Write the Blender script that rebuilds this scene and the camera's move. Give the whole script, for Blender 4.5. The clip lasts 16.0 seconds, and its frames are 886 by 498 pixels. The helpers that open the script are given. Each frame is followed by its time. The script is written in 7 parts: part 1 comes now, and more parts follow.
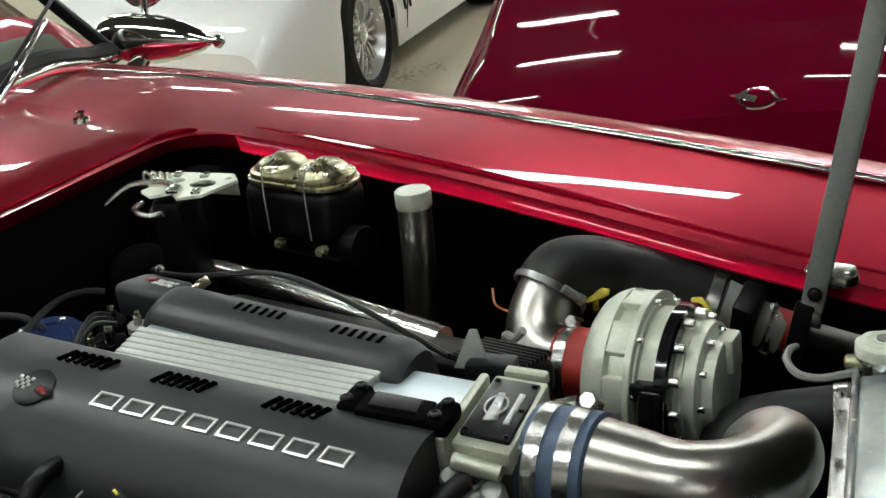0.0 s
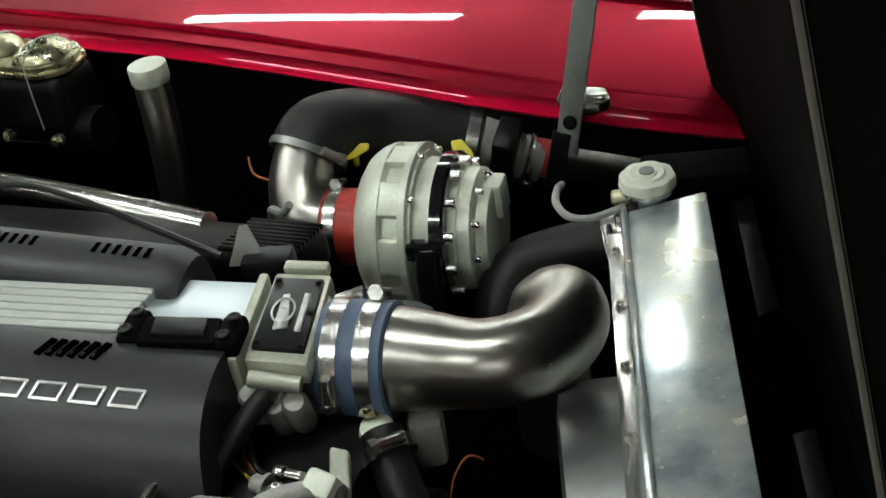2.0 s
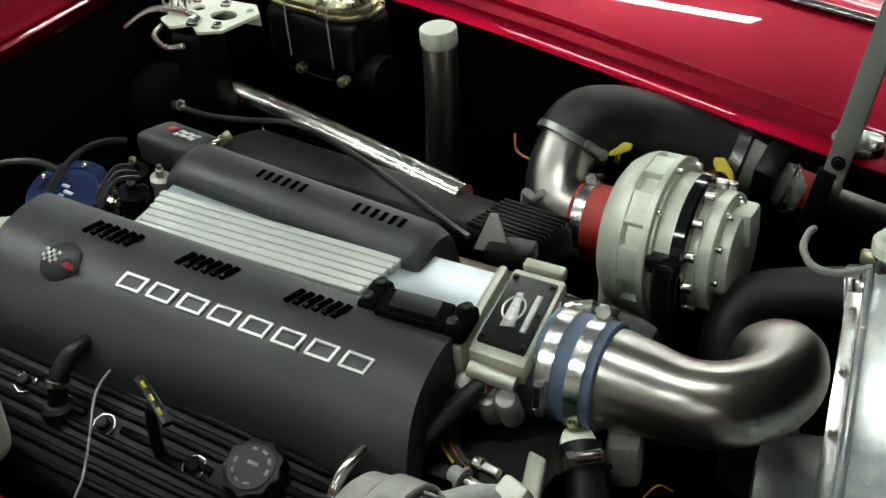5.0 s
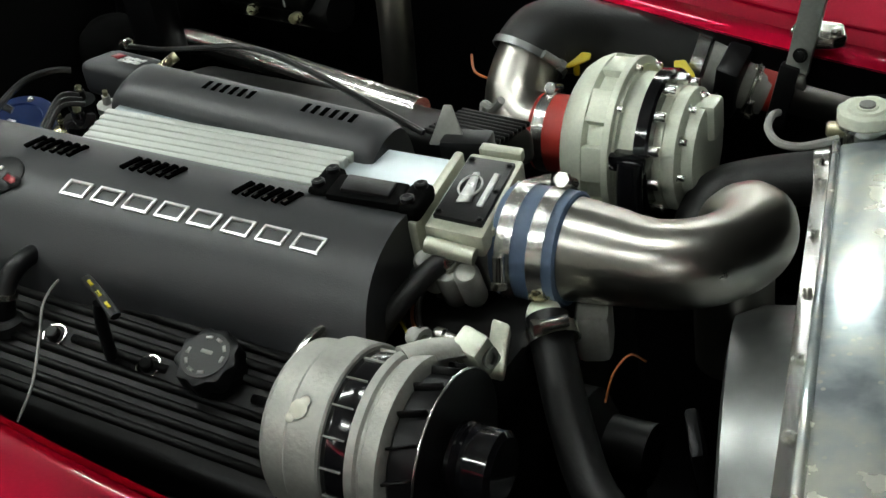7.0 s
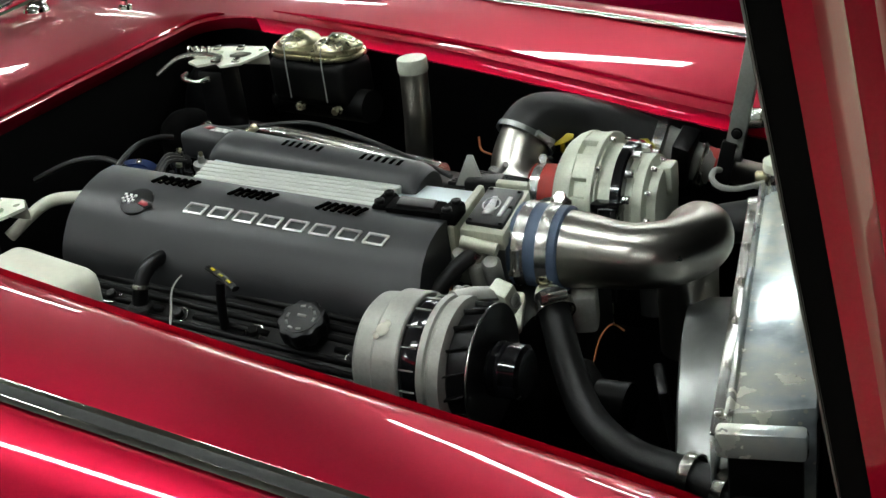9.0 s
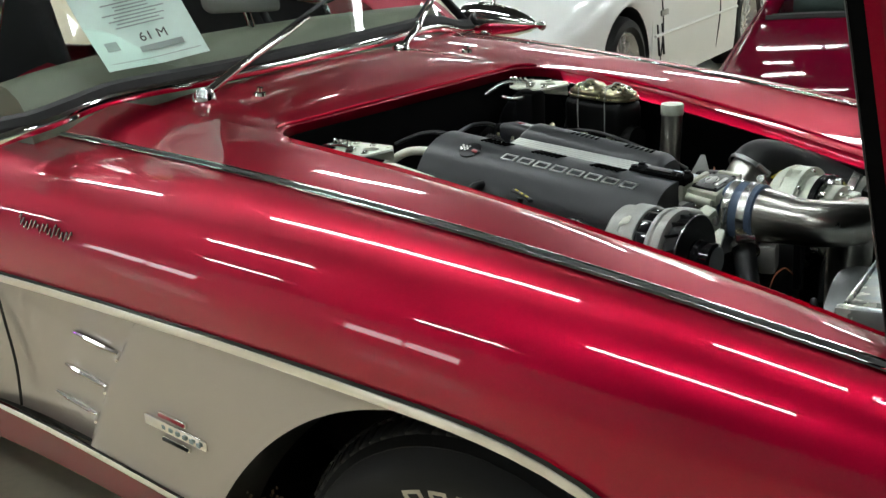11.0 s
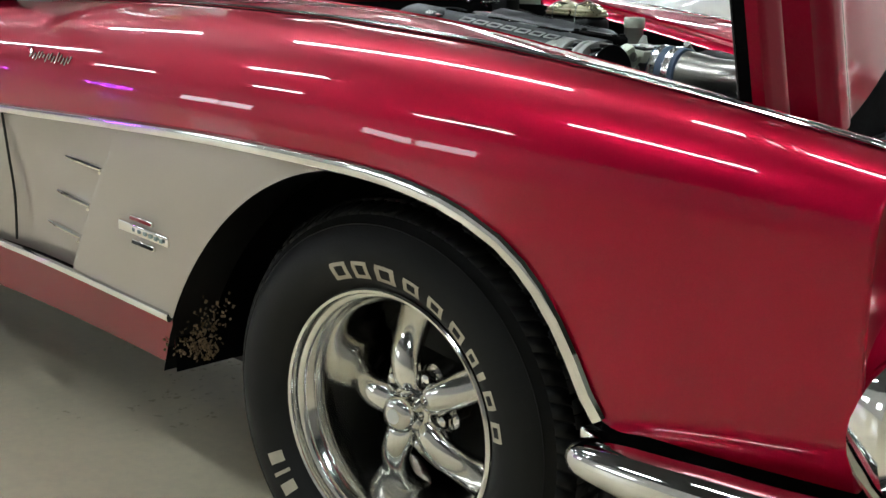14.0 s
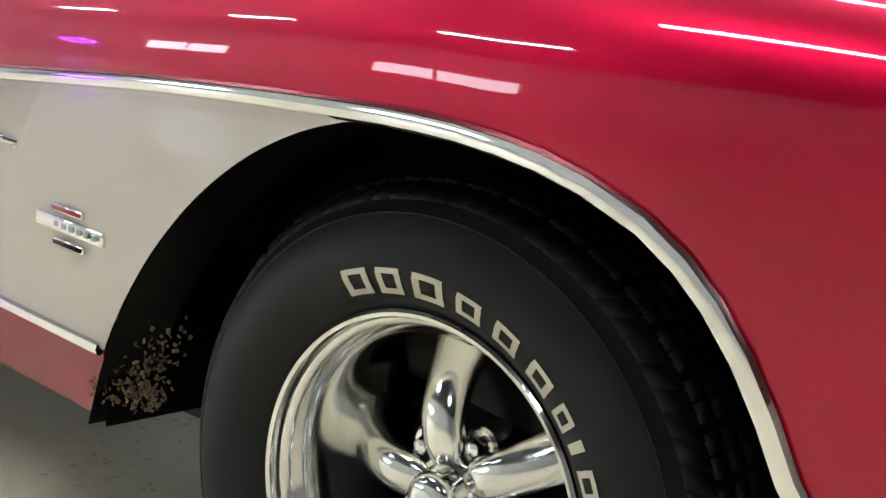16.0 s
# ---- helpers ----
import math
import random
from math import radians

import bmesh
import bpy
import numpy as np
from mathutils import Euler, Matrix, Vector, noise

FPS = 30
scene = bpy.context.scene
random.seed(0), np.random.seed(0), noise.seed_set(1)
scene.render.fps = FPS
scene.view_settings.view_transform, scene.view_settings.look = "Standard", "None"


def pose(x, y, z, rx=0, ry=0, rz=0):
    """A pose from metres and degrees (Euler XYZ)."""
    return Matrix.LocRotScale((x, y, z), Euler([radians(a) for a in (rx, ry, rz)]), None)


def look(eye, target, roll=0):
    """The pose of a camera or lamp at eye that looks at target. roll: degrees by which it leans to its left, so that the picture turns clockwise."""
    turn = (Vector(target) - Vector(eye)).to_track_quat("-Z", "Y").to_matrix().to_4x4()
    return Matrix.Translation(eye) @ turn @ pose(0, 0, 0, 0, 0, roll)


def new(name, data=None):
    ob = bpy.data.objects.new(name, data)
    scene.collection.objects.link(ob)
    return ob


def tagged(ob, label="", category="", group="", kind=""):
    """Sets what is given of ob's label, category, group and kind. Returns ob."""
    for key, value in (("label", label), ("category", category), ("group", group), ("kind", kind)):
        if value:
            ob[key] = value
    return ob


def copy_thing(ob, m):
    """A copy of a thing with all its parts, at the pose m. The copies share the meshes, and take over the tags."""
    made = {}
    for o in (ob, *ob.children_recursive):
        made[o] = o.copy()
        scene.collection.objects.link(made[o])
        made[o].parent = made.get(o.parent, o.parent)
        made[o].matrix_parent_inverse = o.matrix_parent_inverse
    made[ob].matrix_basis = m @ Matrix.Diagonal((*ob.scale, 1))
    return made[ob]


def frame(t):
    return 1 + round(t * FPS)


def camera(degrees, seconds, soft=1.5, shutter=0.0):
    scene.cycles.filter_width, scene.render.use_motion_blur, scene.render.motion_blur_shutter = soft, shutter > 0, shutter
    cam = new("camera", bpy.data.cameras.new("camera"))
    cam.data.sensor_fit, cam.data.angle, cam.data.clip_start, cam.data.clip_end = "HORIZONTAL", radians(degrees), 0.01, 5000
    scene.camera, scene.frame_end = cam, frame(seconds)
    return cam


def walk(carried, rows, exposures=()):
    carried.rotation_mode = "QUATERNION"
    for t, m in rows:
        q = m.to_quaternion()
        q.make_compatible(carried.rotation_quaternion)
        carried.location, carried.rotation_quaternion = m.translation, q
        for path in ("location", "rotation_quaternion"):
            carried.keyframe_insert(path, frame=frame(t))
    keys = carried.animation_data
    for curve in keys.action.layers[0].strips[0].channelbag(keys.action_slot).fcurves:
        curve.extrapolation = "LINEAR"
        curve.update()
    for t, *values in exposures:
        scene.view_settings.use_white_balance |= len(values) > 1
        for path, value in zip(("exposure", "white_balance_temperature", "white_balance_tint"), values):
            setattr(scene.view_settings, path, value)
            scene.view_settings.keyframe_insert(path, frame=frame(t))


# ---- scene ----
cam = camera(38.0, 16.0)
PATH = [
    (0, (0.566, -1.022, 1.483), (-0.429, 0.556, 0.762), -7.3),
    (0.5, (0.545, -0.998, 1.502), (-0.232, 0.67, 0.718), -6.4),
    (1, (0.525, -0.983, 1.511), (-0.124, 0.675, 0.602), -8.1),
    (1.5, (0.518, -0.967, 1.529), (-0.11, 0.627, 0.498), -10.9),
    (2, (0.516, -0.955, 1.558), (-0.09, 0.618, 0.481), -10.4),
    (2.5, (0.523, -0.948, 1.595), (-0.075, 0.571, 0.441), -10.4),
    (3, (0.529, -0.947, 1.64), (-0.075, 0.514, 0.415), -10.2),
    (3.5, (0.529, -0.938, 1.678), (-0.128, 0.487, 0.438), -8.6),
    (4, (0.527, -0.941, 1.673), (-0.224, 0.479, 0.481), -7.0),
    (4.5, (0.527, -0.947, 1.667), (-0.322, 0.453, 0.519), -5.7),
    (5, (0.53, -0.946, 1.645), (-0.409, 0.414, 0.518), -6.0),
    (5.2, (0.529, -0.944, 1.63), (-0.434, 0.399, 0.504), -6.4),
    (7.3, (0.572, -0.999, 1.499), (-0.348, 0.428, 0.441), -9.9),
    (7.5, (0.572, -1.026, 1.502), (-0.307, 0.433, 0.454), -9.5),
    (8, (0.577, -1.135, 1.523), (-0.185, 0.41, 0.507), -7.7),
    (8.5, (0.628, -1.254, 1.55), (-0.135, 0.325, 0.588), -7.0),
    (9, (0.716, -1.385, 1.55), (-0.214, 0.166, 0.695), -7.9),
    (9.5, (0.788, -1.576, 1.556), (-0.288, -0.066, 0.806), -7.4),
    (10, (0.877, -1.782, 1.56), (-0.308, -0.31, 0.904), -5.5),
    (10.2, (0.928, -1.835, 1.555), (-0.3, -0.385, 0.931), -5.1),
    (12.3, (1.397, -2.253, 1.375), (0.095, -0.803, 0.925), -0.4),
    (12.5, (1.429, -2.25, 1.358), (0.107, -0.798, 0.976), -0.6),
    (13, (1.473, -2.233, 1.241), (0.142, -0.8, 0.823), 1.0),
    (13.5, (1.485, -2.21, 1.191), (0.154, -0.799, 0.703), 1.4),
    (14, (1.495, -2.176, 1.118), (0.143, -0.778, 0.65), 1.6),
    (14.5, (1.439, -2.121, 1.051), (0.075, -0.729, 0.601), 2.0),
    (15, (1.309, -2.052, 0.997), (-0.056, -0.656, 0.565), 2.4),
    (15.5, (1.128, -1.986, 0.937), (-0.196, -0.534, 0.564), 3.6),
    (16, (0.946, -1.797, 0.872), (-0.368, -0.329, 0.525), 4.6),
]
TILT = Matrix.Translation((0, -0.7, -0.06)) @ Matrix.Rotation(radians(0.7), 4, "X") @ Matrix.Translation((0, 0.7, 0.06))
walk(cam, [(t, TILT @ look(eye, target, roll)) for t, eye, target, roll in PATH],
     [(0.0, -0.28, 6600, 6), (2.5, -0.30, 6650, 4), (5.0, -0.22, 6650, 4), (7.5, -0.08, 6650, 5), (9.0, -0.10, 6550, 6), (10.0, -0.26, 6400, 8),
      (12.5, -0.26, 6300, 7), (14.5, 0.02, 6050, 9), (16.0, 0.50, 5950, 10)])

# ---------------------------------------------------------------- world and light
world = bpy.data.worlds.new("hall")
scene.world = world
world.use_nodes = True
world.node_tree.nodes["Background"].inputs["Color"].default_value = (0.9, 0.95, 1.0, 1)
world.node_tree.nodes["Background"].inputs["Strength"].default_value = 0.02
TUBE_POWER = 62.0

# ---------------------------------------------------------------- helpers
GZ = -0.041          # showroom floor
V = Vector


def thing(name, at, label, category, group="", kind=""):
    ob = new(name)
    ob.empty_display_size = 0.1
    ob.matrix_world = Matrix.Translation(at)
    return tagged(ob, label, category, group, kind)


def link_mesh(name, me, mat, parent=None, label="", smooth=True):
    if mat is not None:
        me.materials.append(mat)
    ob = new(name, me)
    if smooth:
        me.polygons.foreach_set("use_smooth", [True] * len(me.polygons))
    if parent is not None:
        ob.parent = parent
        m = parent.matrix_basis.copy()
        if parent.parent is not None:
            m = parent.parent.matrix_basis @ parent.matrix_parent_inverse @ m
        ob.matrix_parent_inverse = m.inverted()
    if label:
        ob["label"] = label
    return ob


def part(name, bm, mat, parent=None, label="", smooth=True):
    bmesh.ops.recalc_face_normals(bm, faces=bm.faces[:])
    me = bpy.data.meshes.new(name)
    lim = radians(38)
    for e in bm.edges:
        e.smooth = len(e.link_faces) == 2 and e.calc_face_angle(0) < lim
    bm.to_mesh(me)
    bm.free()
    return link_mesh(name, me, mat, parent, label, smooth)


def bevel(bm, width, segs=2, angle=30):
    if width <= 0:
        return bm
    edges = [e for e in bm.edges if len(e.link_faces) == 2 and e.calc_face_angle(0) > radians(angle)]
    bmesh.ops.bevel(bm, geom=edges, offset=width, segments=segs, profile=0.5, affect="EDGES", clamp_overlap=True)
    return bm


def box(size, m=None, b=0.0, segs=2, bm=None):
    out = bmesh.new()
    bmesh.ops.create_cube(out, size=1.0)
    bmesh.ops.scale(out, vec=size, verts=out.verts)
    bevel(out, b, segs)
    if m is not None:
        bmesh.ops.transform(out, matrix=m, verts=out.verts)
    return merge(bm, out)


def merge(bm, other):
    if bm is None:
        return other
    me = bpy.data.meshes.new("tmp")
    other.to_mesh(me)
    other.free()
    bm.from_mesh(me)
    bpy.data.meshes.remove(me)
    return bm


def slab(corners, depth, b=0.0, bm=None, segs=2):
    """A plate with the given top corners (x, y, z), going down by depth."""
    out = bmesh.new()
    top = [out.verts.new(c) for c in corners]
    low = [out.verts.new((c[0], c[1], c[2] - depth)) for c in corners]
    n = len(top)
    out.faces.new(top)
    out.faces.new(low[::-1])
    for i in range(n):
        j = (i + 1) % n
        out.faces.new((top[i], low[i], low[j], top[j]))
    bmesh.ops.recalc_face_normals(out, faces=out.faces[:])
    bevel(out, b, segs)
    return merge(bm, out)


def prism(outline, thick, m, b=0.0, bm=None, segs=2):
    """A flat outline (x, y) of some thickness along z, laid by m."""
    out = slab([(x, y, thick / 2) for x, y in outline], thick, b, None, segs)
    bmesh.ops.transform(out, matrix=m, verts=out.verts)
    return merge(bm, out)


def smooth_path(pts, res=6):
    pts = [V(p) for p in pts]
    if len(pts) < 3:
        return pts
    out = []
    for i in range(len(pts) - 1):
        p0 = pts[max(i - 1, 0)]
        p1, p2 = pts[i], pts[i + 1]
        p3 = pts[min(i + 2, len(pts) - 1)]
        for k in range(res):
            t = k / res
            out.append(0.5 * ((2 * p1) + (p2 - p0) * t + (2 * p0 - 5 * p1 + 4 * p2 - p3) * t * t + (3 * p1 - p0 - 3 * p2 + p3) * t ** 3))
    out.append(pts[-1])
    return out


def sweep(pts, r, n=14, res=6, caps=True, bm=None, flat=1.0, up=(0, 0, 1)):
    """A tube along a smooth path; r is a number or a list along the given points."""
    path = smooth_path(pts, res)
    if isinstance(r, (int, float)):
        rad = [r] * len(path)
    else:
        rad = list(np.interp(np.linspace(0, len(r) - 1, len(path)), range(len(r)), r))
    out = bmesh.new()
    rings = []
    tan0 = (path[1] - path[0]).normalized()
    side = tan0.cross(V(up))
    if side.length < 1e-4:
        side = tan0.cross(V((0, 1, 0)))
    side.normalize()
    for i, p in enumerate(path):
        t = (path[min(i + 1, len(path) - 1)] - path[max(i - 1, 0)]).normalized()
        side = (side - t * side.dot(t)).normalized()
        nor = side.cross(t)
        rings.append([out.verts.new(p + side * math.cos(a) * rad[i] + nor * math.sin(a) * rad[i] * flat)
                      for a in (2 * math.pi * k / n for k in range(n))])
    for a, b in zip(rings, rings[1:]):
        for k in range(n):
            out.faces.new((a[k], a[(k + 1) % n], b[(k + 1) % n], b[k]))
    if caps:
        out.faces.new(rings[0][::-1])
        out.faces.new(rings[-1])
    return merge(bm, out)


def bezier(p0, p1, p2, p3, n=24):
    """Points along a cubic curve, for evenly bent pipes."""
    p0, p1, p2, p3 = V(p0), V(p1), V(p2), V(p3)
    out = []
    for i in range(n + 1):
        t = i / n
        out.append(p0 * (1 - t) ** 3 + p1 * 3 * t * (1 - t) ** 2 + p2 * 3 * t * t * (1 - t) + p3 * t ** 3)
    return out


def lathe(profile, origin, axis, n=32, bm=None, close=True):
    """Turns (radius, height) pairs about an axis."""
    out = bmesh.new()
    q = V((0, 0, 1)).rotation_difference(V(axis).normalized()).to_matrix()
    rings = []
    for r, h in profile:
        if r < 1e-5:
            rings.append([out.verts.new(V(origin) + q @ V((0, 0, h)))])
        else:
            rings.append([out.verts.new(V(origin) + q @ V((r * math.cos(a), r * math.sin(a), h)))
                          for a in (2 * math.pi * k / n for k in range(n))])
    for a, b in zip(rings, rings[1:]):
        if len(a) == 1 and len(b) == 1:
            continue
        for k in range(n):
            k2 = (k + 1) % n
            if len(a) == 1:
                out.faces.new((a[0], b[k2], b[k]))
            elif len(b) == 1:
                out.faces.new((a[k], a[k2], b[0]))
            else:
                out.faces.new((a[k], a[k2], b[k2], b[k]))
    if close:
        for ring, rev in ((rings[0], True), (rings[-1], False)):
            if len(ring) > 1:
                out.faces.new(ring[::-1] if rev else ring)
    return merge(bm, out)


def grid(fn, nu, nv, bm=None, wrap=False):
    """A sheet of fn(u, v), u and v from 0 to 1."""
    out = bmesh.new()
    vs = [[out.verts.new(fn(i / (nu - 1), j / (nv - 1))) for j in range(nv)] for i in range(nu)]
    for i in range(nu - 1):
        for j in range(nv - 1):
            quad = (vs[i][j], vs[i + 1][j], vs[i + 1][j + 1], vs[i][j + 1])
            out.faces.new(quad)
    bmesh.ops.remove_doubles(out, verts=out.verts, dist=1e-5)
    return merge(bm, out)


def thicken(bm, d):
    """Gives an open sheet a thickness along its normals."""
    bmesh.ops.recalc_face_normals(bm, faces=bm.faces[:])
    bmesh.ops.solidify(bm, geom=bm.faces[:], thickness=d)
    return bm


def lerp(a, b, t):
    return a + (b - a) * t


def sstep(a, b, x):
    t = min(1.0, max(0.0, (x - a) / (b - a)))
    return t * t * (3 - 2 * t)


def curve_fn(*pts):
    """A smooth function through (x, value) pairs."""
    xs = np.array([p[0] for p in pts], float)
    ys = np.array([p[1] for p in pts], float)
    h = np.diff(xs)
    d = np.diff(ys) / h
    m = np.r_[d[0], (d[:-1] * h[1:] + d[1:] * h[:-1]) / (h[1:] + h[:-1]), d[-1]]

    def f(x):
        if x <= xs[0]:
            return float(ys[0] + m[0] * (x - xs[0]))
        if x >= xs[-1]:
            return float(ys[-1] + m[-1] * (x - xs[-1]))
        i = int(np.searchsorted(xs, x) - 1)
        i = max(0, min(i, len(h) - 1))
        t = (x - xs[i]) / h[i]
        return float((1 + 2 * t) * (1 - t) ** 2 * ys[i] + t * (1 - t) ** 2 * h[i] * m[i]
                     + t * t * (3 - 2 * t) * ys[i + 1] + t * t * (t - 1) * h[i] * m[i + 1])
    return f


def fair_fn(degree, *pts):
    """A fair polynomial through (x, value) pairs in the mean."""
    c = np.polyfit([p[0] for p in pts], [p[1] for p in pts], degree)
    return lambda x: float(np.polyval(c, x))


def hexbolt(at, axis, r=0.006, h=0.006, bm=None, washer=True):
    prof = [(r * 1.5, 0), (r * 1.5, h * 0.25)] if washer else [(r, 0)]
    bm = lathe(prof + [(r, h * 0.25), (r, h), (r * 0.8, h * 1.15), (0, h * 1.15)], at, axis, 6 if not washer else 12, bm)
    return bm


def clamp_band(centre, axis, r, w, bm=None, n=28):
    """A worm-drive hose clamp: band and screw housing."""
    a = V(axis).normalized()
    c = V(centre)
    bm = lathe([(r, -w / 2), (r + 0.0022, -w / 2), (r + 0.0022, w / 2), (r, w / 2)], c, a, n, bm, close=False)
    return bm


def clamp_screw(centre, axis, r, w, towards, bm=None):
    a = V(axis).normalized()
    t = V(towards)
    out = (t - a * t.dot(a)).normalized()
    tang = a.cross(out).normalized()
    p = V(centre) + out * (r + 0.006)
    bm = sweep([p - tang * 0.012, p + tang * 0.012], 0.0055, 10, 1, True, bm)
    bm = lathe([(0.0075, 0), (0.0075, 0.007), (0, 0.007)], p + tang * 0.012, tang, 6, bm)
    return bm


# ---------------------------------------------------------------- materials
def material(name, base, rough=0.5, metal=0.0, var=0.12, scale=6.0, fine=90.0, bump=0.0, coat=0.0,
             spec=0.5, rvar=0.12, coat_rough=0.03, tint=None, stretch=None):
    mat = bpy.data.materials.new(name)
    mat.use_nodes = True
    nt = mat.node_tree
    nd, lk = nt.nodes, nt.links
    bsdf = nd["Principled BSDF"]
    tc = nd.new("ShaderNodeTexCoord")
    src = tc.outputs["Object"]
    if stretch:
        mp = nd.new("ShaderNodeMapping")
        mp.inputs["Scale"].default_value = stretch
        lk.new(src, mp.inputs["Vector"])
        src = mp.outputs["Vector"]
    big, small = nd.new("ShaderNodeTexNoise"), nd.new("ShaderNodeTexNoise")
    big.inputs["Scale"].default_value, big.inputs["Detail"].default_value = scale, 3.0
    small.inputs["Scale"].default_value, small.inputs["Detail"].default_value = fine, 4.0
    for n in (big, small):
        lk.new(src, n.inputs["Vector"])
    mixn = nd.new("ShaderNodeMath")
    mixn.operation = "MULTIPLY_ADD"
    mixn.inputs[1].default_value = 0.6
    lk.new(big.outputs["Fac"], mixn.inputs[0])
    sm = nd.new("ShaderNodeMath")
    sm.operation = "MULTIPLY"
    sm.inputs[1].default_value = 0.4
    lk.new(small.outputs["Fac"], sm.inputs[0])
    lk.new(sm.outputs[0], mixn.inputs[2])
    ramp = nd.new("ShaderNodeValToRGB")
    lo = [c * (1 - var) for c in base]
    hi = [min(1.0, c * (1 + var)) for c in (tint or base)]
    ramp.color_ramp.elements[0].position, ramp.color_ramp.elements[1].position = 0.32, 0.68
    ramp.color_ramp.elements[0].color = (*lo, 1)
    ramp.color_ramp.elements[1].color = (*hi, 1)
    lk.new(mixn.outputs[0], ramp.inputs["Fac"])
    lk.new(ramp.outputs["Color"], bsdf.inputs["Base Color"])
    mr = nd.new("ShaderNodeMapRange")
    mr.inputs["From Min"].default_value, mr.inputs["From Max"].default_value = 0.3, 0.7
    mr.inputs["To Min"].default_value, mr.inputs["To Max"].default_value = rough * (1 - rvar), min(1, rough * (1 + rvar))
    lk.new(mixn.outputs[0], mr.inputs["Value"])
    lk.new(mr.outputs["Result"], bsdf.inputs["Roughness"])
    bsdf.inputs["Metallic"].default_value = metal
    bsdf.inputs["Specular IOR Level"].default_value = spec
    bsdf.inputs["Coat Weight"].default_value = coat
    bsdf.inputs["Coat Roughness"].default_value = coat_rough
    if bump:
        bp = nd.new("ShaderNodeBump")
        bp.inputs["Strength"].default_value = bump
        bp.inputs["Distance"].default_value = 0.002
        lk.new(small.outputs["Fac"], bp.inputs["Height"])
        lk.new(bp.outputs["Normal"], bsdf.inputs["Normal"])
    return mat


def glow(name, colour, strength):
    mat = bpy.data.materials.new(name)
    mat.use_nodes = True
    nd, lk = mat.node_tree.nodes, mat.node_tree.links
    nd.remove(nd["Principled BSDF"])
    em = nd.new("ShaderNodeEmission")
    em.inputs["Color"].default_value = (*colour, 1)
    em.inputs["Strength"].default_value = strength
    lk.new(em.outputs[0], nd["Material Output"].inputs["Surface"])
    return mat


def glass(name, colour=(0.85, 0.93, 0.9), rough=0.0):
    mat = bpy.data.materials.new(name)
    mat.use_nodes = True
    b = mat.node_tree.nodes["Principled BSDF"]
    b.inputs["Base Color"].default_value = (*colour, 1)
    b.inputs["Roughness"].default_value = rough
    b.inputs["Transmission Weight"].default_value = 1.0
    b.inputs["IOR"].default_value = 1.45
    return mat


RED = material("candy_red_paint", (0.36, 0.002, 0.024), 0.38, 0.85, 0.05, 3, 400, 0, 0.85, tint=(0.41, 0.003, 0.029), coat_rough=0.015, spec=0.0)
DARK_RED = material("maroon_paint", (0.095, 0.0008, 0.011), 0.45, 0.0, 0.05, 3, 300, 0, 0.22, spec=0.0)
SILVER = material("silver_beige_paint", (0.42, 0.37, 0.32), 0.36, 0.35, 0.05, 3, 500, 0, 0.8)
WHITE_PAINT = material("white_car_paint", (0.90, 0.91, 0.87), 0.35, 0, 0.03, 3, 100, 0, 0.6)
BLUE_PAINT = material("blue_car_paint", (0.02, 0.10, 0.25), 0.3, 0.3, 0.05, 3, 100, 0, 1.0)
BLACK_PAINT = material("black_car_paint", (0.01, 0.01, 0.012), 0.3, 0, 0.1, 3, 100, 0, 1.0)
CHROME = material("chrome", (0.82, 0.81, 0.78), 0.06, 1, 0.04, 8, 60, 0, 0, rvar=0.4)
POLISHED = material("polished_aluminium", (0.78, 0.77, 0.73), 0.13, 1, 0.06, 7, 120, 0.02, 0, rvar=0.35)
PIPE = material("polished_steel_pipe", (0.40, 0.385, 0.35), 0.30, 1, 0.07, 5, 40, 0, 0, rvar=0.10)
SHEET = material("brushed_aluminium_sheet", (0.80, 0.81, 0.74), 0.22, 0.6, 0.04, 11, 34, 0.0, 0, rvar=0.45, tint=(0.64, 0.70, 0.74))
def cloudy(mat, pale, dull, dark):
    """Milky stains, dull clouds and small pale specks on a bright sheet."""
    nd, lk = mat.node_tree.nodes, mat.node_tree.links
    ramp = next(n for n in nd if n.type == "VALTORGB")
    cr = ramp.color_ramp
    cr.elements[0].position, cr.elements[0].color = 0.36, (*dark, 1)
    cr.elements[1].position, cr.elements[1].color = 0.60, (*pale, 1)
    mid = cr.elements.new(0.47)
    mid.color = (*dull, 1)
    vor = nd.new("ShaderNodeTexVoronoi")
    vor.inputs["Scale"].default_value = 75.0
    lk.new(nd["Texture Coordinate"].outputs["Object"], vor.inputs["Vector"])
    lt = nd.new("ShaderNodeMath")
    lt.operation = "LESS_THAN"
    lt.inputs[1].default_value = 0.17
    lk.new(vor.outputs["Distance"], lt.inputs[0])
    mx = nd.new("ShaderNodeMixRGB")
    mx.inputs["Color2"].default_value = (*pale, 1)
    lk.new(lt.outputs[0], mx.inputs["Fac"])
    lk.new(ramp.outputs["Color"], mx.inputs["Color1"])
    lk.new(mx.outputs["Color"], nd["Principled BSDF"].inputs["Base Color"])


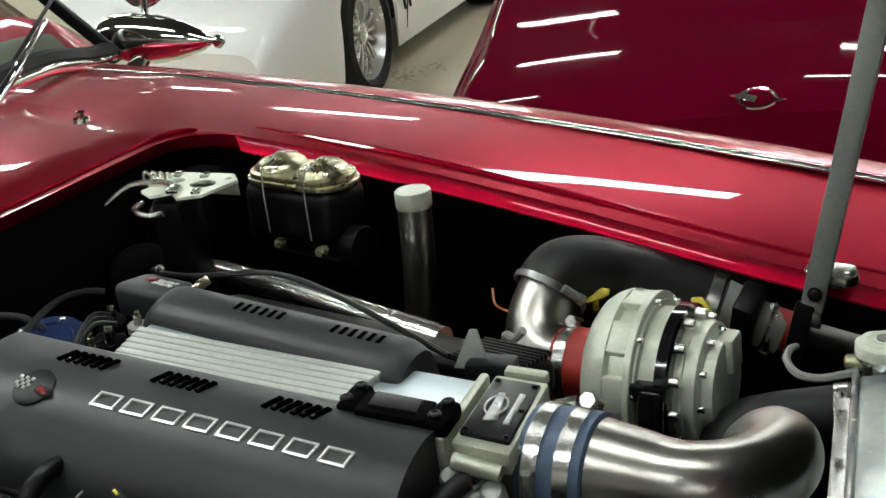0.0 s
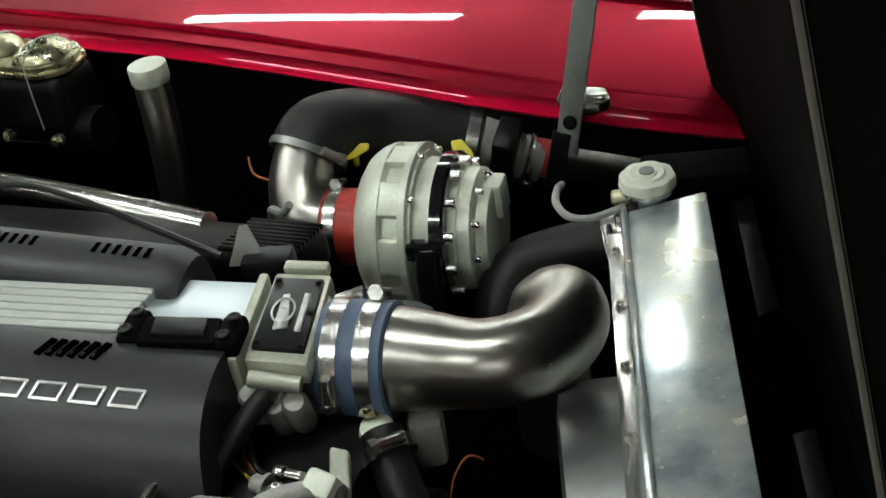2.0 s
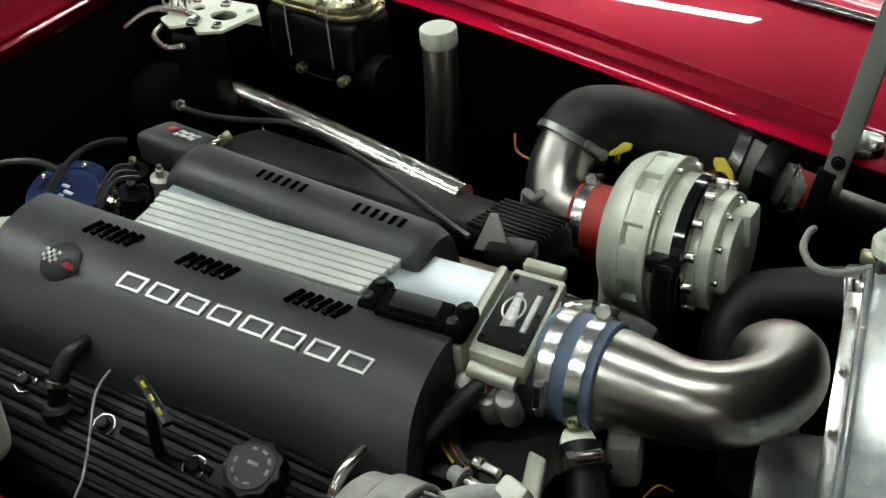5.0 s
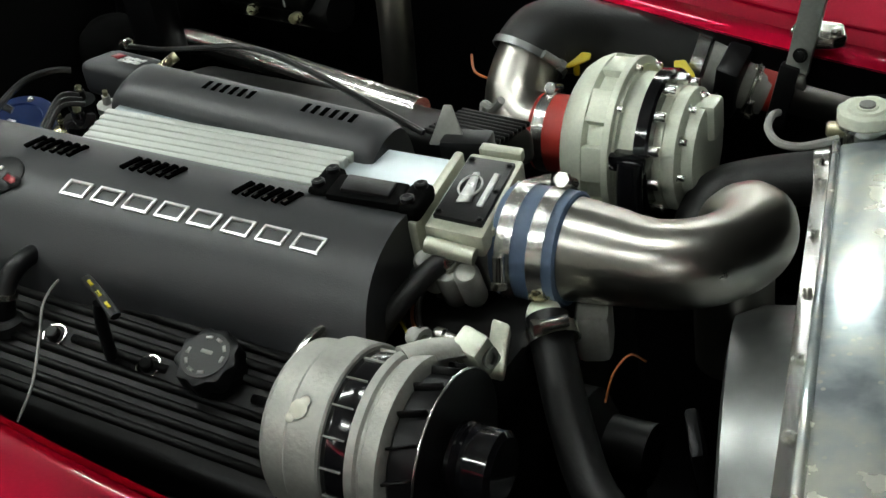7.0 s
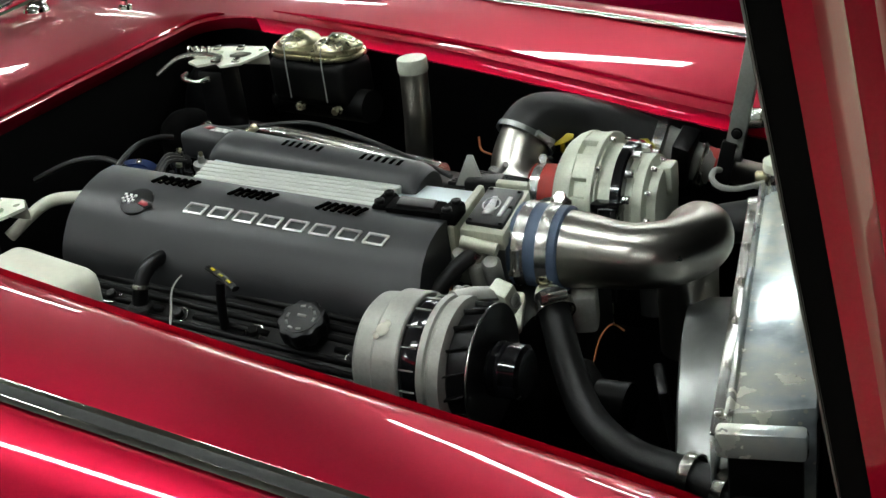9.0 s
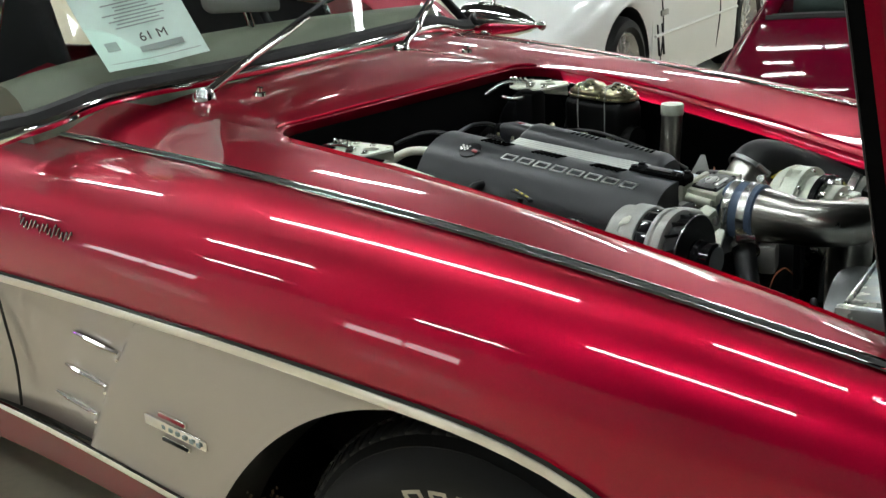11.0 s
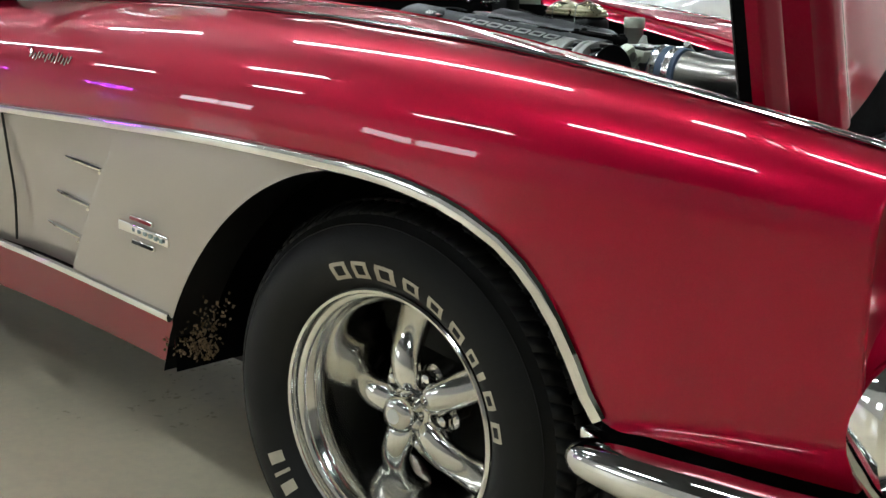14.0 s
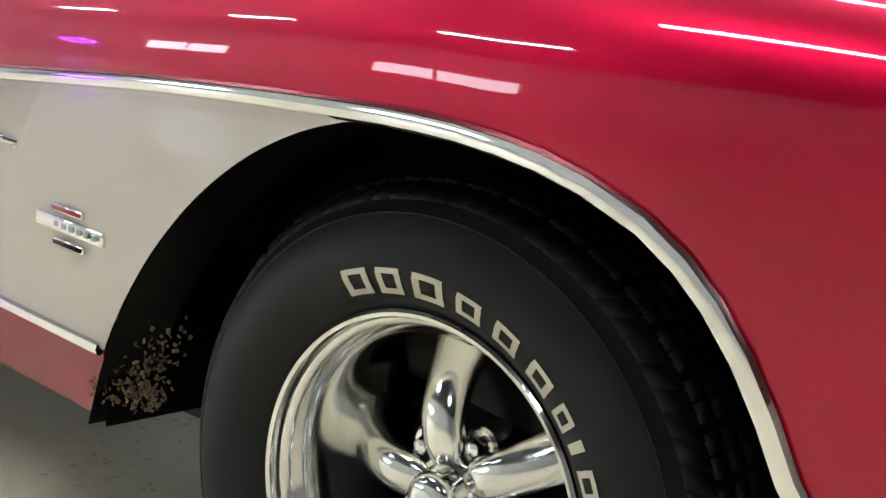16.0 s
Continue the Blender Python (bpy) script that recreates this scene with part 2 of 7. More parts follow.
cloudy(SHEET, (0.86, 0.87, 0.78), (0.66, 0.74, 0.76), (0.42, 0.47, 0.52))
SHROUD = material("brushed_grey_shroud", (0.26, 0.27, 0.265), 0.34, 0.75, 0.14, 9, 60, 0.0)
STRIP = material("grey_weather_strip", (0.07, 0.07, 0.066), 0.6, 0, 0.15, 12, 200, 0.1)
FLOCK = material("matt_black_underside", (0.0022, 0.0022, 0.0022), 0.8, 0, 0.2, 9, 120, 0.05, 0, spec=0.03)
# near-zero black: the shade inside slots and notches, put into the colour
HOLE_SHADE = material("hollow_shade_black", (0.001, 0.001, 0.001), 1.0, 0, 0.1, 12, 200, 0, 0, spec=0.0)
PLATE = material("pale_blue_anodised_plate", (0.56, 0.63, 0.66), 0.34, 0.6, 0.06, 9, 60, 0.0)
CAST = material("cast_aluminium", (0.66, 0.69, 0.58), 0.40, 0.3, 0.12, 14, 260, 0.2, 0)
CAST_BODY = material("dull_cast_aluminium", (0.47, 0.48, 0.39), 0.38, 0.45, 0.18, 18, 260, 0.2, 0)
CLAMP = material("bright_clamp_steel", (0.86, 0.85, 0.82), 0.25, 1, 0.06, 20, 100, 0.0)
CASE = material("grey_alternator_casting", (0.36, 0.36, 0.33), 0.45, 0.4, 0.16, 14, 260, 0.25, 0)
GLOSSBLACK = material("gloss_black_enamel", (0.006, 0.006, 0.007), 0.14, 0, 0.15, 12, 200, 0.02, 0.6)
PROP = material("grey_prop_steel", (0.34, 0.36, 0.33), 0.45, 0.2, 0.15, 14, 200, 0.06, 0)
CAST_DARK = material("grey_cast_housing", (0.28, 0.28, 0.26), 0.52, 0.5, 0.14, 14, 260, 0.25, 0)
STEEL = material("zinc_plated_steel", (0.60, 0.59, 0.54), 0.24, 1, 0.12, 20, 200, 0.05)
GOLD = material("gold_zinc_lid", (0.56, 0.53, 0.36), 0.28, 1, 0.2, 22, 160, 0.05)
RIBBED = material("silver_painted_plenum", (0.62, 0.64, 0.60), 0.36, 0.5, 0.06, 14, 220, 0.06)
COVER = material("satin_charcoal_plastic", (0.021, 0.022, 0.024), 0.42, 0, 0.12, 10, 700, 0.12)
PLASTIC = material("black_plastic", (0.005, 0.005, 0.0055), 0.36, 0, 0.15, 12, 300, 0.08, spec=0.22)
RUBBER = material("matt_black_rubber", (0.008, 0.008, 0.008), 0.5, 0, 0.15, 16, 320, 0.12, spec=0.4)
TYRE = material("tyre_rubber", (0.009, 0.009, 0.0085), 0.62, 0, 0.18, 9, 220, 0.15, spec=0.28)
BAY = material("gloss_black_bay_paint", (0.003, 0.003, 0.0033), 0.36, 0, 0.2, 7, 120, 0.02, spec=0.14)
IRON = material("black_painted_engine", (0.003, 0.003, 0.003), 0.42, 0, 0.2, 14, 60, 0.0, spec=0.16)
SEAL = material("black_weather_strip", (0.006, 0.006, 0.006), 0.7, 0, 0.1, 12, 200, 0.1)
RED_SLEEVE = material("red_silicone", (0.38, 0.030, 0.022), 0.5, 0, 0.12, 14, 200, 0.05)
BLUE_SLEEVE = material("slate_blue_silicone", (0.085, 0.125, 0.20), 0.5, 0, 0.14, 14, 200, 0.06)
BLUE_CAP = material("blue_anodised", (0.006, 0.020, 0.085), 0.3, 0.4, 0.12, 14, 200, 0.03)
YELLOW = material("yellow_plastic", (0.62, 0.50, 0.02), 0.42, 0, 0.1, 20, 200, 0.03)
CREAM = material("white_translucent_plastic", (0.62, 0.62, 0.52), 0.45, 0, 0.08, 9, 120, 0.04)
CAPWHITE = material("chalky_white_cap", (0.80, 0.83, 0.70), 0.5, 0.15, 0.12, 30, 220, 0.08)
LETTER = material("raised_cream_lettering", (0.52, 0.47, 0.36), 0.65, 0, 0.08, 30, 200, 0.05)
BADGE = material("silver_lettering", (0.72, 0.72, 0.70), 0.3, 0.5, 0.06, 30, 200)
BADGE_RED = material("red_enamel", (0.32, 0.02, 0.03), 0.3, 0, 0.08, 30, 200)
WIRE_ORANGE = material("orange_wire", (0.30, 0.09, 0.03), 0.45, 0, 0.1, 30, 200)
WIRE_GREY = material("grey_wire", (0.30, 0.30, 0.28), 0.45, 0, 0.1, 30, 200)
WIRE_BLACK = material("black_cable", (0.010, 0.010, 0.010), 0.35, 0, 0.1, 30, 200)
PAPER = material("pale_green_paper", (0.62, 0.78, 0.70), 0.7, 0, 0.04, 6, 60)
FAINT = material("faded_print", (0.30, 0.36, 0.33), 0.7, 0, 0.05, 6, 60)
INK = material("dark_ink", (0.06, 0.06, 0.055), 0.7, 0, 0.05, 6, 60)
FLOOR = material("beige_epoxy_floor", (0.70, 0.615, 0.44), 0.34, 0, 0.10, 1.2, 40, 0.0, 0.15, rvar=0.3)
# darkened wall paint, standing in for weaker light at two unseen walls
WALL_DIM = material("dimmed_grey_wall", (0.40, 0.385, 0.37), 0.75, 0, 0.06, 0.8, 30, 0.05)
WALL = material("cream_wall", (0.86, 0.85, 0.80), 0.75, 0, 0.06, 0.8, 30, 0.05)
CEIL = material("dark_ceiling", (0.025, 0.025, 0.026), 0.85, 0, 0.06, 0.8, 20, 0.05)
CANVAS = material("tan_soft_top", (0.40, 0.32, 0.22), 0.8, 0, 0.1, 10, 400, 0.25)
INTERIOR = material("dark_interior_vinyl", (0.02, 0.02, 0.021), 0.5, 0, 0.15, 10, 200, 0.08)
DASH = material("olive_grey_vinyl", (0.13, 0.14, 0.10), 0.5, 0, 0.12, 10, 300, 0.1)
GLASS = glass("clear_glass")
DARKGLASS = material("tinted_car_glass", (0.008, 0.011, 0.010), 0.04, 0, 0.1, 6, 60, 0, 0, spec=0.7)
EARTH = material("dry_debris", (0.15, 0.10, 0.05), 0.8, 0, 0.4, 60, 300, 0.4)

# ---------------------------------------------------------------- hall
HX0, HX1, HY0, HY1, HZ = -18.0, 8.0, -7.5, 12.6, 3.35


def structure(name, bm, mat, label):
    ob = part(name, bm, mat, None, "", False)
    return tagged(ob, label, "", "", "structure")


structure("floor", box((HX1 - HX0, HY1 - HY0, 0.1), pose((HX0 + HX1) / 2, (HY0 + HY1) / 2, GZ - 0.05)), FLOOR,
          "smooth beige epoxy showroom floor with soft reflections")
structure("ceiling", box((HX1 - HX0, HY1 - HY0, 0.1), pose((HX0 + HX1) / 2, (HY0 + HY1) / 2, HZ + 0.05)), CEIL,
          "dark showroom ceiling")
# unseen south and east walls get the darkened paint to keep reflections low
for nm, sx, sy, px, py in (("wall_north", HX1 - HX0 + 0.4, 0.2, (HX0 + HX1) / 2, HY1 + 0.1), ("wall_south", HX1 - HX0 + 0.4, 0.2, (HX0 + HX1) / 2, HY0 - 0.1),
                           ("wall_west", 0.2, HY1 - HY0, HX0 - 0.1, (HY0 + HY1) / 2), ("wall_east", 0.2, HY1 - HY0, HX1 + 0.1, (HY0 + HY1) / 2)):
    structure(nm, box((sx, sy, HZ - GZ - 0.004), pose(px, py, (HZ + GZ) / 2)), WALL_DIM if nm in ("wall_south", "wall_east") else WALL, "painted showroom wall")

TUBE = glow("fluorescent_tube", (0.95, 1.0, 0.99), TUBE_POWER)


def ceiling_lamp():
    lamp = thing("ceiling_lamp", (0, 0, HZ), "white fluorescent strip lamp with two glowing tubes on the ceiling", "lamp", "ceiling strip lamps")
    part("housing", box((1.24, 0.13, 0.05), pose(0, 0, HZ - 0.027), 0.01), WHITE_PAINT, lamp)
    for y in (-0.030, 0.030):
        part("tube", sweep([(-0.595, y, HZ - 0.08), (0.595, y, HZ - 0.08)], 0.026, 12, 1), TUBE, lamp, "glowing fluorescent tube")
    for s in (-1, 1):
        part("end_cap", box((0.02, 0.12, 0.05), pose(s * 0.605, 0, HZ - 0.07), 0.004), WHITE_PAINT, lamp)
    return lamp


first_lamp = ceiling_lamp()
# rows of strip lamps: (y, x of the lamp centres)
ROWS = [(-4.6, (-14.0, -10.4, -6.8, -3.4, 1.6)),
        (-2.40, (-15.0, -11.4, -7.8, -4.2, -0.62, 3.0)),
        (-0.30, (-13.4, -9.8, -7.2, -5.0, -2.72, -1.67, 0.20, 2.6)),
        (3.30, (-13.6, -10.0, -6.4, -4.6, -1.02, 0.9)),
        (5.9, (-14.4, -11.0, -7.6, -4.0, -0.6, 3.0)),
        (8.6, (-15.0, -11.4, -7.8, -4.4, -1.0, 2.4)),
        (11.2, (-16.0, -13.4, -10.8, -8.2, -5.6, -3.0, -0.4, 2.2))]
LAMPS = [(x, y) for y, xs in ROWS for x in xs]
first_lamp.matrix_basis = Matrix.Translation((*LAMPS[0], HZ))
for x, y in LAMPS[1:]:
    copy_thing(first_lamp, Matrix.Translation((x, y, HZ)))

# two bright frosted double windows in the wall behind the camera
DAYLIGHT = glow("frosted_daylight", (0.93, 0.98, 1.0), 9.0)
for k, wx in enumerate((-12.2, -6.25)):
    win = thing("window_%d" % (k + 1), (wx, HY0, 1.4), "double frosted window bright with daylight", "", "", "structure")
    for s in (-1, 1):
        part("pane", box((1.18, 0.02, 0.62), pose(wx + s * 0.63, HY0 + 0.02, 1.42)), DAYLIGHT, win, "bright frosted pane")
    for dx in (-1.25, 0, 1.25):
        part("window_frame", box((0.07, 0.06, 0.76), pose(wx + dx, HY0 + 0.03, 1.42), 0.008), WHITE_PAINT, win)
    for dz in (-0.345, 0.345):
        part("window_frame", box((2.57, 0.06, 0.07), pose(wx, HY0 + 0.032, 1.42 + dz), 0.008), WHITE_PAINT, win)

# a purple neon outline sign on the wall behind the camera
NEON = glow("purple_neon", (0.45, 0.05, 1.0), 60.0)
sign = thing("neon_sign", (-15.6, HY0 + 0.06, 0.95), "purple neon tube sign in a winged outline on the wall", "sign")
wing = [(-0.55, 0.10), (-0.18, 0.10), (-0.18, 0.19), (0.18, 0.19), (0.18, 0.10), (0.55, 0.10), (0.47, -0.10), (0.16, -0.10), (0.16, -0.19),
        (-0.16, -0.19), (-0.16, -0.10), (-0.47, -0.10), (-0.55, 0.10)]
part("tube", sweep([(-15.6 + a, HY0 + 0.05, 0.95 + b) for a, b in wing], 0.014, 8, 2), NEON, sign, "glowing purple neon tube")
for a in (-0.4, 0.4):
    part("bracket", sweep([(-15.6 + a, HY0, 0.95), (-15.6 + a, HY0 + 0.05, 0.85)], 0.008, 6, 1), STEEL, sign)

# ---------------------------------------------------------------- the red convertible
car = thing("convertible_car", (0, 0, GZ), "glossy candy-red classic convertible with raised bonnet and silver side coves", "car")

# near side lines, front to rear along x
BAYY = curve_fn((-1.5, -0.44), (-1.0, -0.455), (-0.75, -0.462), (-0.60, -0.486), (-0.40, -0.523), (-0.20, -0.560), (0.0, -0.585), (0.20, -0.592), (0.40, -0.598), (0.60, -0.618), (0.80, -0.62), (1.0, -0.60))
BAYZ = curve_fn((-1.5, 0.99), (-1.1, 1.010), (-0.95, 1.006), (-0.75, 0.9985), (-0.40, 0.9965), (-0.20, 0.994), (0.0, 0.983), (0.20, 0.960), (0.40, 0.933), (0.60, 0.907), (0.80, 0.880), (1.0, 0.85))
BEADY = fair_fn(3, (-1.5, -0.58), (-1.16, -0.61), (-0.66, -0.68), (-0.40, -0.695), (-0.11, -0.715), (0.1, -0.745), (0.3, -0.755), (0.54, -0.765), (0.8, -0.755), (1.0, -0.72))
BEADZ = fair_fn(3, (-1.5, 0.95), (-1.16, 0.968), (-0.66, 0.986), (-0.40, 0.979), (-0.11, 0.968), (0.1, 0.968), (0.3, 0.96), (0.54, 0.94), (0.8, 0.905), (1.0, 0.85))
SIDEY = fair_fn(3, (-1.5, -0.82), (-1.2, -0.83), (-0.8, -0.845), (-0.5, -0.865), (0.0, -0.885), (0.3, -0.89), (0.55, -0.885), (0.75, -0.872), (0.88, -0.85), (1.0, -0.80))
LOWZ = curve_fn((-1.5, 0.720), (-1.18, 0.730), (-0.69, 0.755), (-0.3, 0.773), (-0.03, 0.777), (0.09, 0.776), (0.18, 0.769), (0.27, 0.752), (0.37, 0.712),
                (0.425, 0.668), (0.469, 0.608), (0.499, 0.547), (0.515, 0.508), (0.53, 0.497), (0.6, 0.495), (0.85, 0.495), (1.0, 0.495))


def side_y(x, z):
    s = SIDEY(x)
    if z < 0.80:
        s += 0.08 * ((0.80 - z) / 0.55) ** 2
    return s


def fender_point(x, v):
    yb, zb, yc, zc = BAYY(x), BAYZ(x), BEADY(x), BEADZ(x)
    zl = LOWZ(x)
    flush = sstep(-0.656, -0.642, x)
    zs = max(0.80, zl + 0.03)
    if v < 0.08:                         # turned-down inner lip
        t = v / 0.08
        return V((x, yb + 0.012 * (1 - t) ** 2 * flush, zb - 0.022 * (1 - t) * flush))
    if v < 0.40:
        t = (v - 0.08) / 0.32
        e = 0.010 * (1 - math.exp(-t * 14))
        return V((x, lerp(yb, yc, t), lerp(zb - 0.010 * flush, zc, t) + e * (1 - t) * flush + 0.004 * math.sin(math.pi * t)))
    if v < 0.75:
        t = (v - 0.40) / 0.35
        a = t * math.pi / 2
        return V((x, lerp(yc, side_y(x, zs), math.sin(a) ** 1.05), lerp(zs, zc, math.cos(a) ** 0.92)))
    t = (v - 0.75) / 0.25
    z = lerp(zs, zl, t)
    return V((x, side_y(x, z), z))


XS = sorted(set([round(-1.5 + 0.03 * i, 4) for i in range(65)] + [-0.656, -0.650, -0.642] + [0.42 + 0.01 * i for i in range(15)] + [0.6, 0.66, 0.72, 0.78, 0.82, 0.85, 0.865]))
VS = [0.0, 0.03, 0.055, 0.075, 0.08, 0.09, 0.10, 0.115, 0.13] + [0.15 + 0.025 * i for i in range(10)] + [0.395, 0.405] + [0.42 + 0.02 * i for i in range(17)] + [0.75 + 0.025 * i for i in range(11)]
bm = bmesh.new()
vs = [[bm.verts.new(fender_point(x, v)) for v in VS] for x in XS]
for i in range(len(XS) - 1):
    for j in range(len(VS) - 1):
        bm.faces.new((vs[i][j], vs[i + 1][j], vs[i + 1][j + 1], vs[i][j + 1]))
bmesh.ops.recalc_face_normals(bm, faces=bm.faces[:])
fender = part("fender", bm, RED, car, "glossy candy-red front fender with long ceiling-lamp reflections")

# far fender
FBZ = fair_fn(4, (-0.95, 1.01), (-0.77, 0.99), (-0.5, 0.963), (-0.33, 0.936), (-0.15, 0.908), (0.0, 0.872), (0.166, 0.832), (0.4, 0.80), (0.8, 0.76))
FBY = curve_fn((-0.95, 0.41), (-0.77, 0.41), (-0.3, 0.42), (0.2, 0.43), (0.5, 0.46), (0.8, 0.50))
FCZ = fair_fn(3, (-1.5, 1.01), (-1.05, 1.003), (-0.8, 0.982), (-0.5, 0.957), (-0.2, 0.93), (0.0, 0.910), (0.2, 0.872), (0.5, 0.83), (0.9, 0.76))


def far_point(u, v):
    x = lerp(-1.5, 0.95, u)
    yb, zb, zc = FBY(x), FBZ(x), FCZ(x)
    if v < 0.12:
        t = v / 0.12
        flush = sstep(-0.676, -0.660, x)
        return V((x, yb - 0.012 * (1 - t) ** 2 * flush, zb - 0.022 * (1 - t) * flush))
    if v < 0.55:
        t = (v - 0.12) / 0.43
        return V((x, lerp(yb, 0.69, t), lerp(zb, zc, t) + 0.005 * math.sin(math.pi * t)))
    t = (v - 0.55) / 0.45
    a = t * math.pi / 2
    return V((x, lerp(0.69, 0.88, math.sin(a)), lerp(0.62, zc, math.cos(a) ** 0.55)))


part("fender", grid(far_point, 150, 44), RED, car, "glossy candy-red front fender on the driver's side")


def bead(fy, fz, x0, x1, s, name, mat, r, dz, n=36, lab=""):
    pts = []
    for i in range(n + 1):
        x = lerp(x0, x1, i / n)
        pts.append((x, fy(x), fz(x) + dz))
    return part(name, sweep(pts, r, 8, 1, True, None, 0.6), mat, car, lab)


for fy, fz, x0 in ((BEADY, BEADZ, -1.3), (lambda x: 0.655, lambda x: FCZ(x) - 0.001, -1.25)):
    w = 1.0 if x0 == -1.3 else 0.7
    bead(lambda x: fy(x) + 0.007, fz, x0, 0.862, 1, "trim_insert", SEAL, 0.0085 * w, 0.0015, lab="black strip between two thin chrome edges")
    for d in (-0.003, 0.017):
        bead(lambda x, d=d: fy(x) + 0.007 + (d - 0.007) * w, fz, x0, 0.862, 1, "fender_trim", CHROME, 0.0042 * w, 0.0035, lab="thin chrome spear along the fender crown")

# cove panel behind the wheel
ARCH_R = fair_fn(3, (84, 0.5562), (105, 0.5311), (125, 0.5191), (145, 0.5353), (165, 0.5961), (178, 0.6672))
ARCH = [(0.02 + ARCH_R(a) * math.cos(radians(a)), 0.22 + ARCH_R(a) * math.sin(radians(a))) for a in (177.7 - 94.4 * k / 27 for k in range(28))]
AX = curve_fn(*[(z, x) for x, z in ARCH])


def cove_inset(x, z):
    xe = -0.728 - (0.67 - z) * 0.86
    return 0.026 * sstep(0.0, 0.030, xe - x) * (1 - sstep(0.18, 0.62, xe - x))


def cove_point(u, v):
    zr = lerp(0.388, 0.772, v ** 0.9)
    zl_ = lerp(0.398, LOWZ(-1.5), v)
    xr = AX(zr)
    x = lerp(-1.5, xr, 1 - (1 - u) ** 1.3)
    t = (x + 1.5) / (xr + 1.5)
    z = lerp(zl_, zr, t)
    if v > 0.85:
        z = lerp(z, LOWZ(x), (v - 0.85) / 0.15 * (1 - t ** 8))
    return V((x, side_y(x, z) + cove_inset(x, z), z))


part("cove_panel", grid(cove_point, 120, 40), SILVER, car, "satin silver-beige recessed side cove panel")


def rocker_point(u, v):
    x = lerp(-1.6, lerp(-0.640, -0.553, v), u)
    z = lerp(0.247, lerp(0.398, 0.388, (x + 1.5)), v)
    return V((x, side_y(x, 0.41) - 0.002 + 0.45 * (0.41 - z), z))


bm = grid(rocker_point, 24, 8)
part("rocker_panel", bm, RED, car, "candy-red sill panel below the cove")
# return flange of the wheel opening at the rear
part("arch_flange", grid(lambda u, v: V((lambda p: (p[0], side_y(p[0], p[1]) + 0.004 + 0.10 * v, p[1]))(ARCH[round(u * 27)])), 27, 4), BAY, car)

# chrome trims along cove and arch
top = [(x, side_y(x, LOWZ(x)) - 0.004, LOWZ(x)) for x in [-1.5 + 0.05 * i for i in range(37)] + [0.36, 0.40, 0.43, 0.46, 0.485, 0.505, 0.525]]
part("cove_trim", sweep(top, 0.0115, 8, 1, True, None, 0.7, (0, 1, 0)), CHROME, car, "chrome spear sweeping over cove and wheel arch")
low = [(x, side_y(x, lerp(0.398, 0.388, (x + 1.5))) - 0.004, lerp(0.398, 0.388, (x + 1.5))) for x in [-1.5 + 0.095 * i for i in range(11)]]
part("sill_trim", sweep(low, 0.0095, 8, 1, True, None, 0.7, (0, 1, 0)), CHROME, car, "chrome strip along the bottom of the cove")

# three gill trims and the side badge
for (xa, za), (xb, zb) in (((-0.940, 0.653), (-0.756, 0.646)), ((-1.002, 0.569), (-0.836, 0.556)), ((-1.075, 0.488), (-0.904, 0.474))):
    pts = []
    for i in range(9):
        x, z = lerp(xa, xb, i / 8), lerp(za, zb, i / 8)
        pts.append((x, side_y(x, z) + cove_inset(x, z) - 0.004, z))
    part("gill_trim", sweep(pts, [0.003, 0.0065, 0.0065, 0.006, 0.003], 8, 1), CHROME, car, "thin chrome gill spear in the cove")
BX, BZ = -0.592, 0.5545
badge = part("side_badge", box((0.178, 0.008, 0.021), pose(BX, side_y(BX, BZ) - 0.004, BZ, 0, 1.8, -1.6), 0.003), CHROME, car, "chrome bar badge with small stacked bars")
for dx, dz, w, mt in ((0.0, 0.0235, 0.078, BADGE_RED), (-0.006, -0.0265, 0.078, IRON)):
    x = BX + dx
    bar = part("badge_bar", box((w, 0.007, 0.0105), pose(x, side_y(x, BZ + dz) - 0.004, BZ + dz, 0, 1.8, -1.6), 0.002), CHROME, badge)
    part("bar_inlay", box((w - 0.006, 0.003, 0.0055), pose(x, side_y(x, BZ + dz) - 0.0085, BZ + dz, 0, 1.8, -1.6), 0.0), mt, badge)
for k in range(8):
    x = BX - 0.073 + 0.0209 * k
    part("badge_mark", box((0.010, 0.003, 0.008), pose(x, side_y(x, BZ) - 0.0085, BZ - (x - BX) * 0.032, 0, 1.8, -1.6), 0.001), FAINT, badge)
# script plate on the upper fender: an unreadable flourish
pts = []
for i in range(90):
    x = -1.055 + 0.195 * i / 89
    z = 0.858 + 0.0075 * math.sin(i * 0.95) + 0.003 * math.sin(i * 0.31) + (0.006 if i % 30 < 4 else 0.0)
    zc, zs = BEADZ(x), 0.80
    f = max(0.0, min(1.0, (z - zs) / (zc - zs)))
    a = math.acos(f ** (1 / 0.92))
    y = lerp(BEADY(x), side_y(x, zs), math.sin(a) ** 1.05)
    pts.append((x, y - 0.003, z))
part("script_badge", sweep(pts, 0.0021, 6, 1), CHROME, car, "chrome script badge on the fender side")

# door gap and door
gap = [(-1.19, -0.84, 0.735), (-1.178, -0.84, 0.63), (-1.18, -0.838, 0.53), (-1.22, -0.83, 0.42)]
part("door_gap", sweep([(x, side_y(x, z) + 0.001, z) for x, _, z in gap], 0.003, 6, 4), SEAL, car)

# inner wheel well, dark
def well_arc(u):
    a = radians(lerp(-3, 183, u))
    return -0.03 + 0.56 * math.cos(a), 0.285 + 0.515 * math.sin(a)


